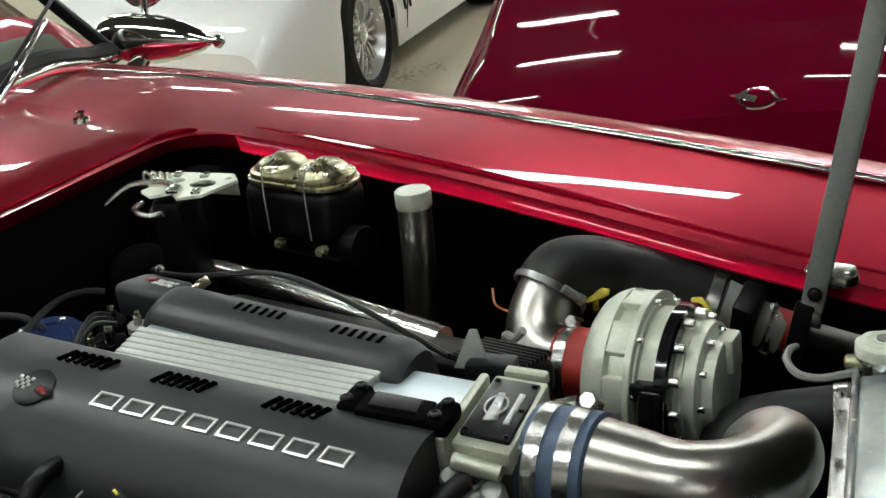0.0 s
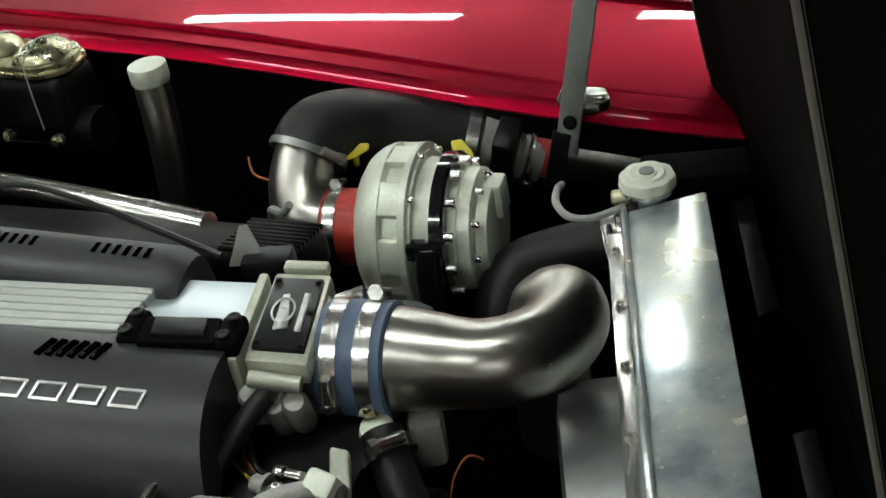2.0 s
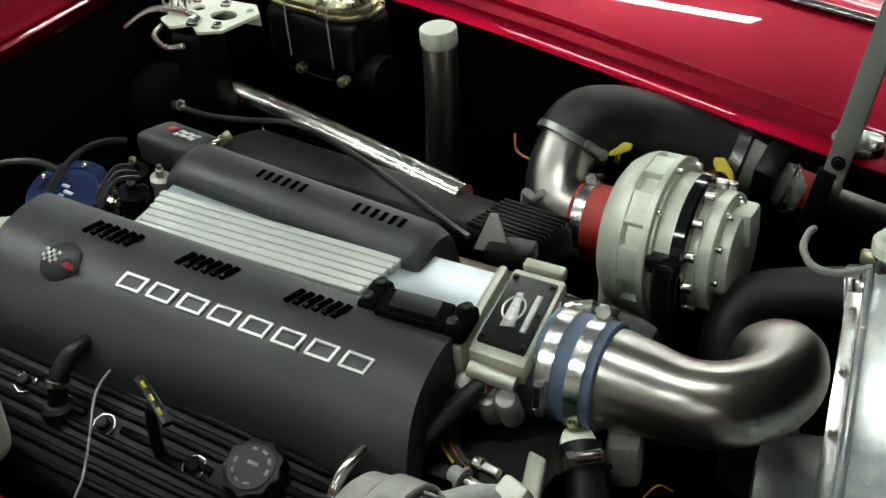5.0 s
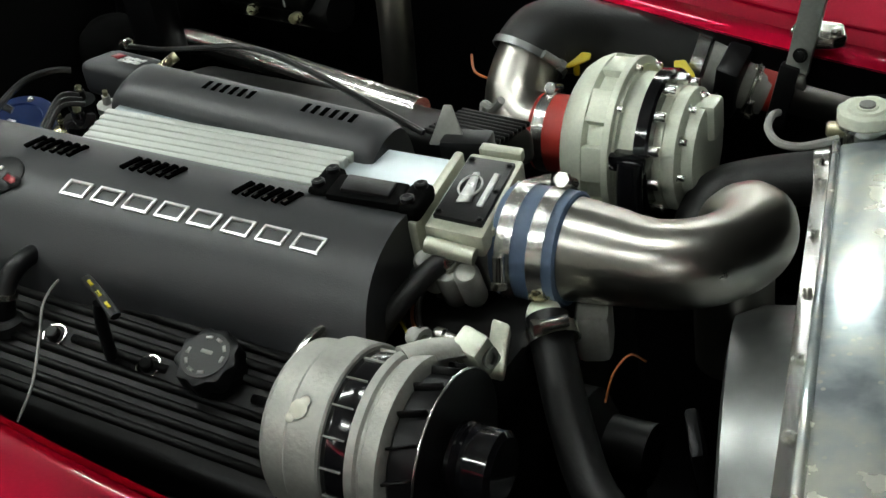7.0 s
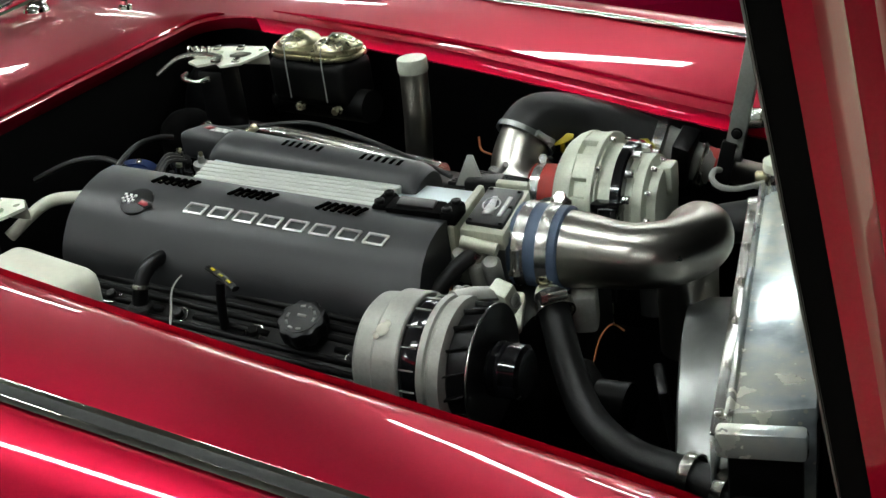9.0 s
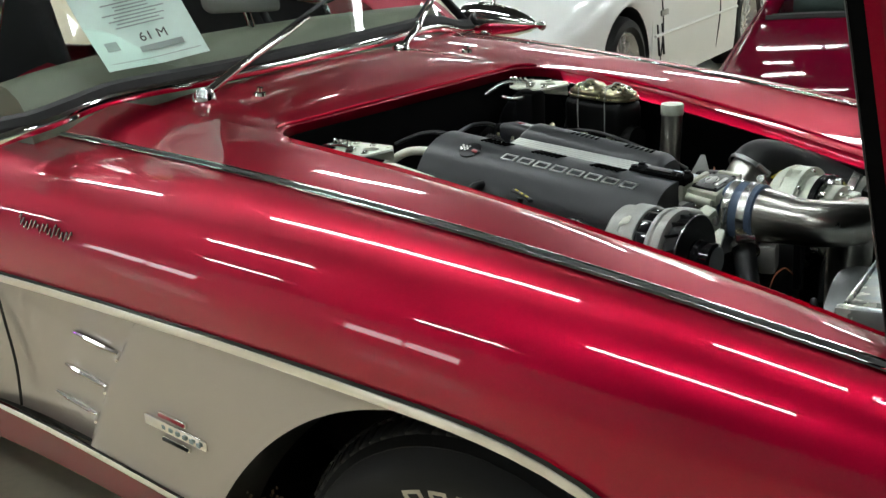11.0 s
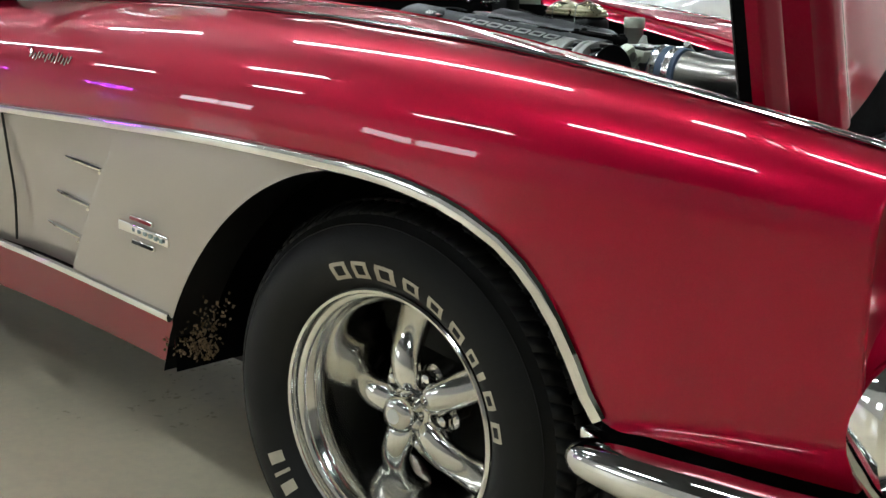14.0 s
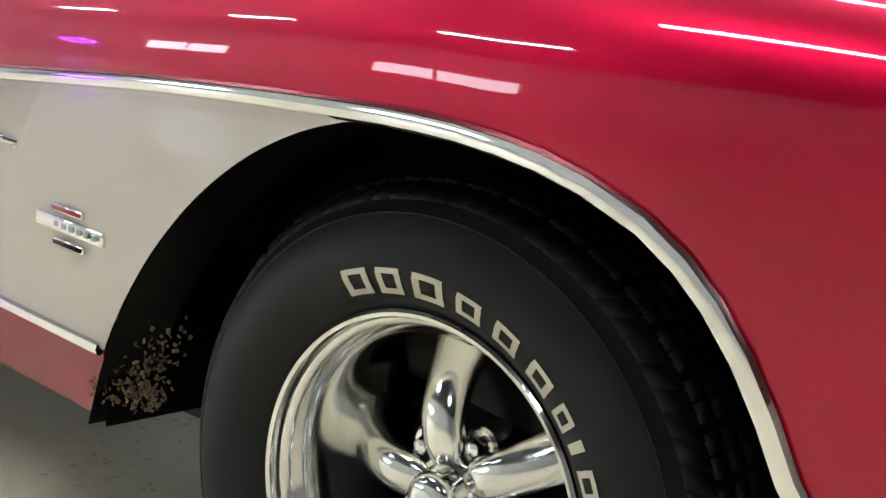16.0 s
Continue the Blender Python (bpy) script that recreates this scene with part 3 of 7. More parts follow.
bm = grid(lambda u, v: V((well_arc(u)[0], lerp(-0.42, -0.78, v), well_arc(u)[1])), 44, 3)
bm = grid(lambda u, v: V((lerp(0.0, well_arc(u)[0], v), -0.42, lerp(0.258, well_arc(u)[1], v))), 44, 4, bm)
part("wheel_well", bm, BAY, car, "black inner wheel housing")
part("splash_panel", grid(lambda u, v: V((-0.62 + 0.05 * v, lerp(-0.30, -0.79, u), lerp(0.255, 0.42, v))), 6, 6), BAY, car, "black splash panel behind the wheel")
part("underbody", box((3.6, 1.16, 0.10), pose(-1.45, 0.0, 0.26), 0.03), BAY, car)
# headlamp bezel and lens on the near side
bm = lathe([(0.150, -0.06), (0.156, 0.0), (0.152, 0.014), (0.138, 0.02), (0.128, 0.006), (0.126, -0.02)], (0.950, -0.705, 0.580), V((1, -0.42, 0.0)), 40, None, False)
lamp = part("headlamp", bm, CHROME, car, "chrome ringed headlamp with clear lens")
part("lens", lathe([(0.126, 0), (0.1, 0.02), (0.05, 0.033), (0, 0.036)], (0.945, -0.703, 0.580), V((1, -0.42, 0)), 32, None, False), DARKGLASS, lamp, "clear headlamp lens")


def brow(u, v):
    p = fender_point(0.865, lerp(0.40, 1.0, u))
    if v < 0.3:                             # rolled lip
        a = v / 0.3 * math.pi
        return V((p.x + 0.006 * math.sin(a), p.y + 0.006 * (1 - math.cos(a)), p.z))
    t = (v - 0.3) / 0.7
    return V((p.x - 0.010 * math.sin(math.pi * t) + 0.05 * t * t, p.y + 0.012 + 0.15 * t, lerp(p.z, 0.62, 0.22 * t)))


part("lamp_brow", grid(brow, 26, 18), RED, car, "red fender edge rolled round the headlamp")
# bumper tip
bump = [(0.500, -0.855, 0.446), (0.518, -0.880, 0.449), (0.60, -0.890, 0.454), (0.72, -0.892, 0.459), (0.86, -0.880, 0.462), (1.0, -0.820, 0.462), (1.12, -0.66, 0.462), (1.20, -0.4, 0.462)]
part("bumper", sweep(bump, [0.012, 0.029, 0.035, 0.038, 0.040, 0.040, 0.040, 0.040], 22, 6), CHROME, car, "thick chrome wrap-around bumper end")
part("bumper_bracket", slab([(0.492, -0.862, 0.482), (0.528, -0.868, 0.474), (0.530, -0.842, 0.472), (0.494, -0.836, 0.480)], 0.022, 0.003), CHROME, car, "small chrome bumper bracket")
# black sheet put in as the shade between fender edge and bumper
part("gap_shade", grid(lambda u, v: V((lerp(0.50, 1.15, u), lerp(-0.82, -0.5, u ** 3), lerp(0.515, 0.40, v))), 14, 4), FLOCK, car, "black sheet painting the shade between fender and bumper")
part("valance", grid(lambda u, v: V((lerp(0.53, 1.15, u), lerp(-0.80, -0.5, u * u), lerp(0.40, 0.25, v))), 10, 4), RED, car)
# nose panel closing the front
part("nose_panel", grid(lambda u, v: V((lerp(0.66, 1.1, u) - 0.185 * v * 1.1, lerp(-0.635, 0.52, v), lerp(0.835, 0.66, u * u) - 0.10 * v)), 10, 10), RED, car, "candy-red nose panel ahead of the bonnet")

# cowl between bay and windscreen
BASE = curve_fn((-0.86, -1.22), (-0.72, -1.13), (-0.54, -1.085), (-0.38, -1.07), (0.0, -1.085), (0.3, -1.12), (0.55, -1.17), (0.8, -1.26))


def cowl_point(u, v):
    y = lerp(-0.458, 0.412, (1 - math.cos(math.pi * u)) / 2)
    xr = BASE(y) - 0.03
    xf = lerp(-0.722, -0.765, u)
    near, far = y + 0.458, 0.412 - y
    d, rad = (near, 0.075) if near < far else (far, 0.10)
    if d < rad:                             # rounded corner of the opening
        xf += rad - math.sqrt(rad * rad - (rad - d) ** 2)
    zf = lerp(0.998, 0.993, u)
    zr = 1.016 + 0.014 * (1 - (y / 0.41) ** 2)
    mid = sstep(0.0, 0.10, d)
    if v < 0.1:
        t = v / 0.1
        x, z = xf - 0.006 * (1 - t) ** 2, zf - 0.022 * (1 - t)
    else:
        t = (v - 0.1) / 0.9
        x = lerp(xf, xr, t)
        z = lerp(zf, zr, t) + 0.012 * math.sin(math.pi * t) * (1 - (y / 0.41) ** 4) * mid - 0.012 * math.exp(-((t - 0.10) / 0.06) ** 2) * mid
    if near < 0.08:                         # follow the edges of the fenders
        k = 1 - near / 0.08
        y += k * (BAYY(x) - 0.001 + 0.458)
        z = lerp(z, BAYZ(x) + (0.0 if v >= 0.1 else z - zf), k)
    elif far < 0.08:
        k = 1 - far / 0.08
        y += k * (FBY(x) + 0.001 - 0.412)
        z = lerp(z, FBZ(x) + (0.0 if v >= 0.1 else z - zf), k)
    return V((x, y, z))


part("cowl", grid(cowl_point, 110, 34), RED, car, "candy-red cowl panel with washer nozzles")

# engine bay shell, black
part("bay_floor", box((1.7, 1.1, 0.04), pose(0.0, 0.0, 0.36)), BAY, car, "gloss black engine bay floor")
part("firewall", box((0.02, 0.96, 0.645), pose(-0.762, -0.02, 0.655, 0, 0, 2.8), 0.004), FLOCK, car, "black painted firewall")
part("inner_fender", grid(lambda u, v: V((lerp(-0.8, 0.95, u), BAYY(lerp(-0.8, 0.95, u)) + 0.012 - 0.06 * v, BAYZ(lerp(-0.8, 0.95, u)) - 0.020 - 0.55 * v)), 24, 8), BAY, car, "gloss black inner fender")
part("inner_fender", grid(lambda u, v: V((lerp(-0.8, 0.95, u), FBY(lerp(-0.8, 0.95, u)) - 0.012 + 0.12 * v, FBZ(lerp(-0.8, 0.95, u)) - 0.020 - 0.5 * v)), 24, 8), BAY, car, "gloss black inner fender")
part("bay_front", box((0.02, 1.15, 0.45), pose(0.53, -0.05, 0.60, 0, 0, 10.5)), BAY, car)

# bonnet, hinged at the front and raised past the radiator


HOODX = curve_fn((0.84, 0.6135), (0.94, 0.599), (1.2, 0.5625), (1.5, 0.520), (2.1, 0.435))


def hood_edge(s):
    """The near side edge of the bonnet at s metres up."""
    return -0.665 - 0.083 * s


def hood_point(s, y, off=0.0):
    """s metres up from the hinge end; off: towards the front."""
    return V((HOODX(0.84 + s) - 0.215 * (y - hood_edge(s)) + off, y, 0.84 + s))


def hood_out(u, v):
    s0 = 0.02 + 0.13 * sstep(0.10, 0.55, v)
    s = lerp(s0, 1.25, u)
    f = s / 1.25
    y = lerp(hood_edge(s), lerp(0.50, 0.46, f), v)
    rib = 0.034 * sstep(0.055, 0.070, v) * (1 - sstep(0.100, 0.125, v)) * -1 + 0.012 * sstep(0.13, 0.16, v) * (1 - sstep(0.18, 0.22, v))
    rib += 0.020 * sstep(0.055, 0.075, 1 - v) * (1 - sstep(0.100, 0.125, 1 - v)) * -1
    crown = 0.06 * (1 - abs(2 * v - 1) ** 2.6)
    roll = 0.016 * (1 - (1 - min(1.0, min(v, 1 - v) / 0.012)) ** 2)
    return hood_point(s, y, rib + crown + roll)


bm = grid(hood_out, 40, 140)
hood = part("bonnet", bm, RED, car, "raised candy-red bonnet with black underside")


def hood_in(u, v):
    s = lerp(-0.12 * v, 1.25, u)
    y = lerp(hood_edge(max(s, 0.0)), lerp(0.50, 0.46, u), v)
    lip = -0.017 * math.exp(-(min(v, 1 - v) / 0.03) ** 2)
    return hood_point(s, y, -0.004 + lip + 0.03 * (1 - abs(2 * v - 1) ** 2.6))


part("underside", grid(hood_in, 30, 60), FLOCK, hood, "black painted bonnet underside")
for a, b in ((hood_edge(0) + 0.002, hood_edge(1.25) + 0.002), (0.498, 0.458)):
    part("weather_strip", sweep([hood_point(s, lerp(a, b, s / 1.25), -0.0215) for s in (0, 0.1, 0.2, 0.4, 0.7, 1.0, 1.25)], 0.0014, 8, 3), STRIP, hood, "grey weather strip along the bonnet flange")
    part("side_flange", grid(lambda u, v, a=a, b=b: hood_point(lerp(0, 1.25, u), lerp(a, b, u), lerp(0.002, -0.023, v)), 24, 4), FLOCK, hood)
part("bonnet_lip", sweep([hood_point(1.25, y, 0.03) for y in (-0.55, -0.2, 0.1, 0.45)], 0.03, 10, 3), RED, hood)
# rolled gutter lips along the bay opening
part("gutter_lip", sweep([(x, FBY(x) + 0.030, FBZ(x) + 0.0045) for x in [-0.66 + 0.08 * i for i in range(17)]], [0.001, 0.003] + [0.0045] * 15, 8, 1), RED, car, "rolled red lip along the bay opening")
part("gutter_lip", sweep([cowl_point(u, 0.14) + V((-0.004, 0, 0.003)) for u in (0.10 + 0.82 * k / 60 for k in range(61))], [0.001, 0.003] + [0.0042] * 57 + [0.003, 0.001], 8, 1), RED, car, "rolled red lip along the cowl edge")
part("nose_lip", sweep([(0.70, -0.42, 0.86), (0.74, -0.30, 0.915), (0.745, -0.10, 0.94), (0.73, 0.15, 0.94), (0.70, 0.42, 0.90)], 0.035, 12, 5), RED, car, "dark red rolled nose lip")

# ---------------------------------------------------------------- front wheel
WHEEL = pose(0.004, -0.668, 0.329, 0, 0, 5) @ Matrix.Scale(0.957, 4)
DISH = WHEEL @ Matrix.Translation((0, 0.034, 0))     # the spokes sit deep inside the lip


def placed(bm, m):
    bmesh.ops.transform(bm, matrix=m, verts=bm.verts)
    return bm


AXL = (0, -1, 0)
SPOKE0 = radians(-12)
wheel = part("front_wheel", placed(lathe([(0.18, -0.10), (0.195, -0.10), (0.198, 0.0), (0.2, 0.055), (0.208, 0.082), (0.222, 0.098), (0.232, 0.108), (0.236, 0.112),
                                          (0.238, 0.117), (0.234, 0.120), (0.229, 0.118), (0.2265, 0.112), (0.2255, 0.102), (0.220, 0.100), (0.2165, 0.096), (0.2145, 0.082), (0.208, 0.079), (0.2045, 0.074), (0.202, 0.045), (0.196, 0.0), (0.18, -0.10)],
                                         (0, 0, 0), AXL, 72, None, False), WHEEL), POLISHED, car, "polished five-spoke alloy wheel with deep lip")
prof = [(0.232, 0.104), (0.243, 0.118), (0.258, 0.134), (0.280, 0.146), (0.305, 0.148), (0.330, 0.140), (0.350, 0.124), (0.352, 0.1245), (0.3535, 0.121), (0.368, 0.108), (0.3805, 0.090),
        (0.385, 0.072), (0.386, 0.02), (0.385, -0.05), (0.375, -0.085), (0.34, -0.115), (0.29, -0.12), (0.235, -0.09)]
part("tyre", placed(lathe(prof, (0, 0, 0), AXL, 96, None, False), WHEEL), TYRE, wheel, "black tyre with raised cream lettering")
bm = bmesh.new()
for k in range(84):                       # shoulder tread blocks
    a = 2 * math.pi * k / 84
    lean = 0.018
    m = Matrix.Rotation(a, 4, "Y")
    blk = slab([(-0.0125, -0.110, 0.3700), (0.0125, -0.110, 0.3700), (0.0125 + lean, -0.078, 0.3870), (-0.0125 + lean, -0.078, 0.3870)], 0.016, 0.0)
    bm = merge(bm, placed(blk, m))
    for y0 in (-0.066, -0.03, 0.006):
        bm = merge(bm, placed(box((0.022, 0.030, 0.010), pose(0.004 * (k % 2), y0, 0.385)), m))
part("tread", placed(bm, WHEEL), TYRE, wheel, "block tread of the tyre")


def sidewall_bar(a, r, w, h):
    """A raised bar on the sidewall at angle a (clockwise from the top, seen from outside)."""
    def f(u, v):
        ang = a + (u - 0.5) * w / r
        rr = r + (v - 0.5) * h
        d = np.interp(rr, [0.258, 0.280, 0.305, 0.330], [0.134, 0.146, 0.148, 0.140]) + 0.0018
        return V((rr * math.sin(ang), -d, rr * math.cos(ang)))
    return f


R_LET = 0.274
MARKS = ((-17.0, 0.040), (-6.7, 0.037), (5.0, 0.046), (17.4, 0.038), (29.3, 0.038), (41.3, 0.038), (51.4, 0.028), (58.3, 0.012), (66.8, 0.034), (77.8, 0.036))
for i, (deg, w) in enumerate(MARKS):            # maker's name drawn as plain bars
    h = 0.031 if i < 3 else 0.026
    ang = radians(deg)
    if w < 0.015:
        part("letter_bar", placed(grid(sidewall_bar(ang, R_LET, w, h), 3, 4), WHEEL), LETTER, wheel)
        continue
    for dr in (h * 0.40, -h * 0.40):
        part("letter_bar", placed(grid(sidewall_bar(ang, R_LET + dr, w * 0.94, h * 0.22), 5, 2), WHEEL), LETTER, wheel)
    for dw in (-0.36, 0.36):
        part("letter_bar", placed(grid(sidewall_bar(ang + w * dw / R_LET, R_LET, w * 0.23, h * 0.62), 3, 3), WHEEL), LETTER, wheel)
for deg, w, h in ((-118.3, 0.022, 0.028), (-124.6, 0.007, 0.032), (-131.0, 0.022, 0.028)):
    part("letter_bar", placed(grid(sidewall_bar(radians(deg), R_LET, w, h), 4, 4), WHEEL), LETTER, wheel)

for k in range(5):
    a = SPOKE0 + k * 2 * math.pi / 5
    m = DISH @ Matrix.Rotation(a, 4, "Y")
    pts = [(0, -0.062, 0.030), (0, -0.070, 0.06), (0, -0.066, 0.10), (0, -0.038, 0.145), (0, -0.010, 0.175), (0, 0.012, 0.194)]
    part("spoke", placed(sweep(pts, [0.020, 0.0300, 0.031, 0.035, 0.044, 0.056], 18, 6, True, None, 0.72, (0, 1, 0)), m), POLISHED, wheel)
    ml = DISH @ Matrix.Rotation(a + math.pi / 5, 4, "Y")
    boss = lathe([(0.024, 0.0), (0.025, 0.050), (0.021, 0.054), (0.014, 0.054), (0.014, 0.040)], (0, 0, 0.068), AXL, 20)
    part("lug_seat", placed(boss, ml), POLISHED, wheel)
    nut = lathe([(0.0125, 0.03), (0.0125, 0.064), (0.0105, 0.071), (0.005, 0.074), (0, 0.0745)], (0, 0, 0.068), AXL, 6)
    part("lug_nut", placed(nut, ml), CHROME, wheel, "chrome lug nut")
scal = []
for k in range(80):
    a = 2 * math.pi * k / 80
    r = 0.056 + 0.009 * math.cos(5 * a)
    scal.append((r * math.sin(a + SPOKE0), r * math.cos(a + SPOKE0)))
part("hub_plate", placed(prism(scal, 0.05, pose(0, -0.052, 0, 90, 0, 0), 0.006, None, 3), DISH), POLISHED, wheel, "scalloped polished hub plate")
hub = lathe([(0.046, 0.06), (0.044, 0.078), (0.038, 0.082), (0.036, 0.098), (0.034, 0.110), (0.028, 0.118), (0.016, 0.123), (0, 0.124)], (0, 0, 0), AXL, 40)
cap_ = part("centre_cap", placed(hub, DISH), POLISHED, wheel, "domed polished centre cap")
for k in range(5):
    a = SPOKE0 + (k + 0.0) * 2 * math.pi / 5
    part("cap_screw", placed(lathe([(0.0045, 0.074), (0.0045, 0.081), (0, 0.081)], (0, 0, 0.055), AXL, 8), DISH @ Matrix.Rotation(a, 4, "Y")), STEEL, cap_)
part("cap_mark", placed(lathe([(0.014, 0.1236), (0, 0.1252)], (0, 0, 0), AXL, 24), DISH), BADGE, cap_)
part("brake_disc", placed(lathe([(0.0, -0.045), (0.15, -0.045), (0.15, -0.06), (0, -0.06)], (0, 0, 0), AXL, 40), DISH), IRON, wheel, "dark brake disc behind the spokes")
# dried leaves and grit on the ledge behind the wheel
rng = random.Random(4)
bm = bmesh.new()
for i in range(420):
    x, z = rng.uniform(-0.570, -0.450), rng.uniform(0.28, 0.46)
    z = 0.30 + (z - 0.30) * rng.random() ** 0.8
    m = pose(x - 0.5 * (0.45 - z), -0.72 - rng.random() * 0.06, z, rng.uniform(0, 180), rng.uniform(0, 180), rng.uniform(0, 180))
    bm = merge(bm, box((rng.uniform(0.003, 0.008), rng.uniform(0.003, 0.006), 0.0012), m))
tagged(part("debris", bm, EARTH, car, "dry leaf litter and grit stuck in the wheel housing", False), kind="stuff")

# ---------------------------------------------------------------- engine


def ez(x):
    return -0.092 * (x + 0.15)


SEC = [(-0.192, 0.920), (-0.194, 0.938), (-0.200, 0.948), (-0.212, 0.955), (-0.235, 0.959), (-0.258, 0.958), (-0.285, 0.952), (-0.31, 0.939), (-0.328, 0.919), (-0.340, 0.895), (-0.345, 0.862)]


def skew(x):
    return 0.06 * (x + 0.15)



def cover_point(u, v):
    p = smooth_path([(0, y, z) for y, z in SEC], 4)
    i = v * (len(p) - 1)
    a, b = p[int(i)], p[min(int(i) + 1, len(p) - 1)]
    q = a.lerp(b, i - int(i))
    x0 = lerp(-0.452, 0.030, u)
    x = x0 + 0.12 * (q.z - 0.93) * (1 if u < 0.5 else -1) * (1 if u < 0.02 or u > 0.98 else 0)
    return V((x - 0.105 * (q.y + 0.26), q.y + skew(x), q.z + ez(x)))


bm = grid(cover_point, 60, 41)
def end_cap(bm, u):
    ring = [bm.verts.new(cover_point(u, j / 40)) for j in range(41)]
    c = bm.verts.new((cover_point(u, 0.5).x, -0.265, 0.88))
    for a, b in zip(ring, ring[1:]):
        bm.faces.new((a, b, c))
for u in (0.0, 1.0):
    end_cap(bm, u)
bmesh.ops.remove_doubles(bm, verts=bm.verts, dist=1e-5)
cover = part("engine_cover", bm, COVER, car, "satin charcoal plastic engine cover with silver lettering")


def on_cover(x, y):
    """Height of the near cover's skin, and its slope across."""
    ys = [p[0] for p in SEC][::-1]
    zs = [p[1] for p in SEC][::-1]
    z = float(np.interp(y, ys, zs))
    d = float(np.interp(y + 0.01, ys, zs) - np.interp(y - 0.01, ys, zs)) / 0.02
    return z + ez(x), d


def cover_bar(x0, y0, x1, y1, w, h=0.003, mat=BADGE, name="letter_bar"):
    """A flat raised bar on the cover between two plan points."""
    za, d = on_cover(x0, y0)
    zb, _ = on_cover(x1, y1)
    a, b = V((x0, y0 + skew(x0), za)), V((x1, y1 + skew(x1), zb))
    nrm = V((0.09, -d, 1)).normalized()
    t = (b - a).normalized()
    s = nrm.cross(t)
    bm = bmesh.new()
    pts = [a + s * w / 2, b + s * w / 2, b - s * w / 2, a - s * w / 2]
    lo = [bm.verts.new(p - nrm * 0.002) for p in pts]
    hi = [bm.verts.new(p + nrm * h) for p in pts]
    bm.faces.new(hi)
    for i in range(4):
        bm.faces.new((lo[i], lo[(i + 1) % 4], hi[(i + 1) % 4], hi[i]))
    return part(name, bm, mat, cover, "", False)


# the word on the cover as plain silver bars, eight groups
for k in range(8):
    xa = -0.291 + 0.0346 * k
    xb = xa + 0.0262
    cover_bar(xa + 0.002, -0.2775, xb + 0.002, -0.2775, 0.0024)
    cover_bar(xa, -0.2912, xb, -0.2912, 0.0024)
    cover_bar(xa + 0.0030, -0.2785, xa + 0.0012, -0.2902, 0.0024)
    cover_bar(xb + 0.0008, -0.2785, xb - 0.0010, -0.2902, 0.0024)
# vent slots as raised bars, their inner shade painted black; bright metal showing through
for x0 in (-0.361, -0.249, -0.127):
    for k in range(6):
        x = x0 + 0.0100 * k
        cover_bar(x, -0.2275, x - 0.005, -0.2490, 0.0062, 0.0026, HOLE_SHADE, "slot_shade")
        if k > 0:
            cover_bar(x - 0.0040, -0.2435, x - 0.0050, -0.2478, 0.0016, 0.0030, STEEL, "slot_glint")
# round badge at the rear of the cover
BC = V((-0.361, -0.288 + skew(-0.361), 0.0))
z, d = on_cover(-0.361, -0.288)
BC.z = z
nrm = V((0.09, -d, 1)).normalized()
bdg = part("round_badge", lathe([(0.0215, -0.002), (0.0215, 0.0015), (0.0195, 0.0022), (0, 0.0022)], BC, nrm, 28), PLASTIC, cover, "round black badge with chequered and red flags")
rot = V((0, 0, 1)).rotation_difference(nrm).to_matrix().to_4x4()
for i in range(5):
    for j in range(4):
        if (i + j) % 2 == 0:
            part("flag_square", placed(box((0.0036, 0.0036, 0.001)), Matrix.Translation(BC + nrm * 0.0028) @ rot @ pose(-0.020 + 0.0037 * i, 0.0065 - 0.0037 * j, 0, 0, 0, -8)), BADGE, bdg)
part("red_flag", placed(prism([(-0.010, -0.004), (0.008, -0.006), (0.013, 0.001), (0.008, 0.006), (-0.010, 0.005)], 0.001, pose(0, 0, 0)), Matrix.Translation(BC + nrm * 0.0028) @ rot @ pose(0.014, -0.003, 0, 0, 0, -12)), PLASTIC, bdg)
part("red_mark", placed(prism([(-0.006, -0.003), (0.005, -0.0035), (0.008, 0.0), (0.004, 0.0035), (-0.006, 0.003)], 0.001, pose(0, 0, 0)), Matrix.Translation(BC + nrm * 0.0034) @ rot @ pose(0.013, -0.003, 0, 0, 0, -12)), BADGE_RED, bdg)

# far cover with its slots
SEC2 = [(-0.128, 0.925), (-0.127, 0.940), (-0.118, 0.950), (-0.098, 0.957), (-0.076, 0.957), (-0.062, 0.948), (-0.054, 0.925), (-0.048, 0.88)]


def cover2_point(u, v):
    p = smooth_path([(0, y, z) for y, z in SEC2], 4)
    i = v * (len(p) - 1)
    q = p[int(i)].lerp(p[min(int(i) + 1, len(p) - 1)], i - int(i))
    x = lerp(-0.385, -0.068, u)
    e = min(u, 1 - u) / 0.06
    drop = 0.010 * (1 - min(1, e)) ** 2
    return V((x, q.y, q.z + ez(x) - drop))


bm = grid(cover2_point, 40, 29)
for u in (0.0, 1.0):
    ring = [bm.verts.new(cover2_point(u, j / 28)) for j in range(29)]
    c = bm.verts.new((ring[14].co.x, -0.09, 0.88))
    for a, b in zip(ring, ring[1:]):
        bm.faces.new((a, b, c))
bmesh.ops.remove_doubles(bm, verts=bm.verts, dist=1e-5)
cover_far = part("rail_cover", bm, COVER, car, "satin charcoal plastic rail cover with vent slots")
# raised slabs coloured black as the shade within the slot openings
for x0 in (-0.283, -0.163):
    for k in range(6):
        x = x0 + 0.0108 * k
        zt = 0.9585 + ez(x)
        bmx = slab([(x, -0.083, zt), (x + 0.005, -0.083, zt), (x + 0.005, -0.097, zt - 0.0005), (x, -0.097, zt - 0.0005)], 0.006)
        part("slot_shade", bmx, HOLE_SHADE, cover_far)
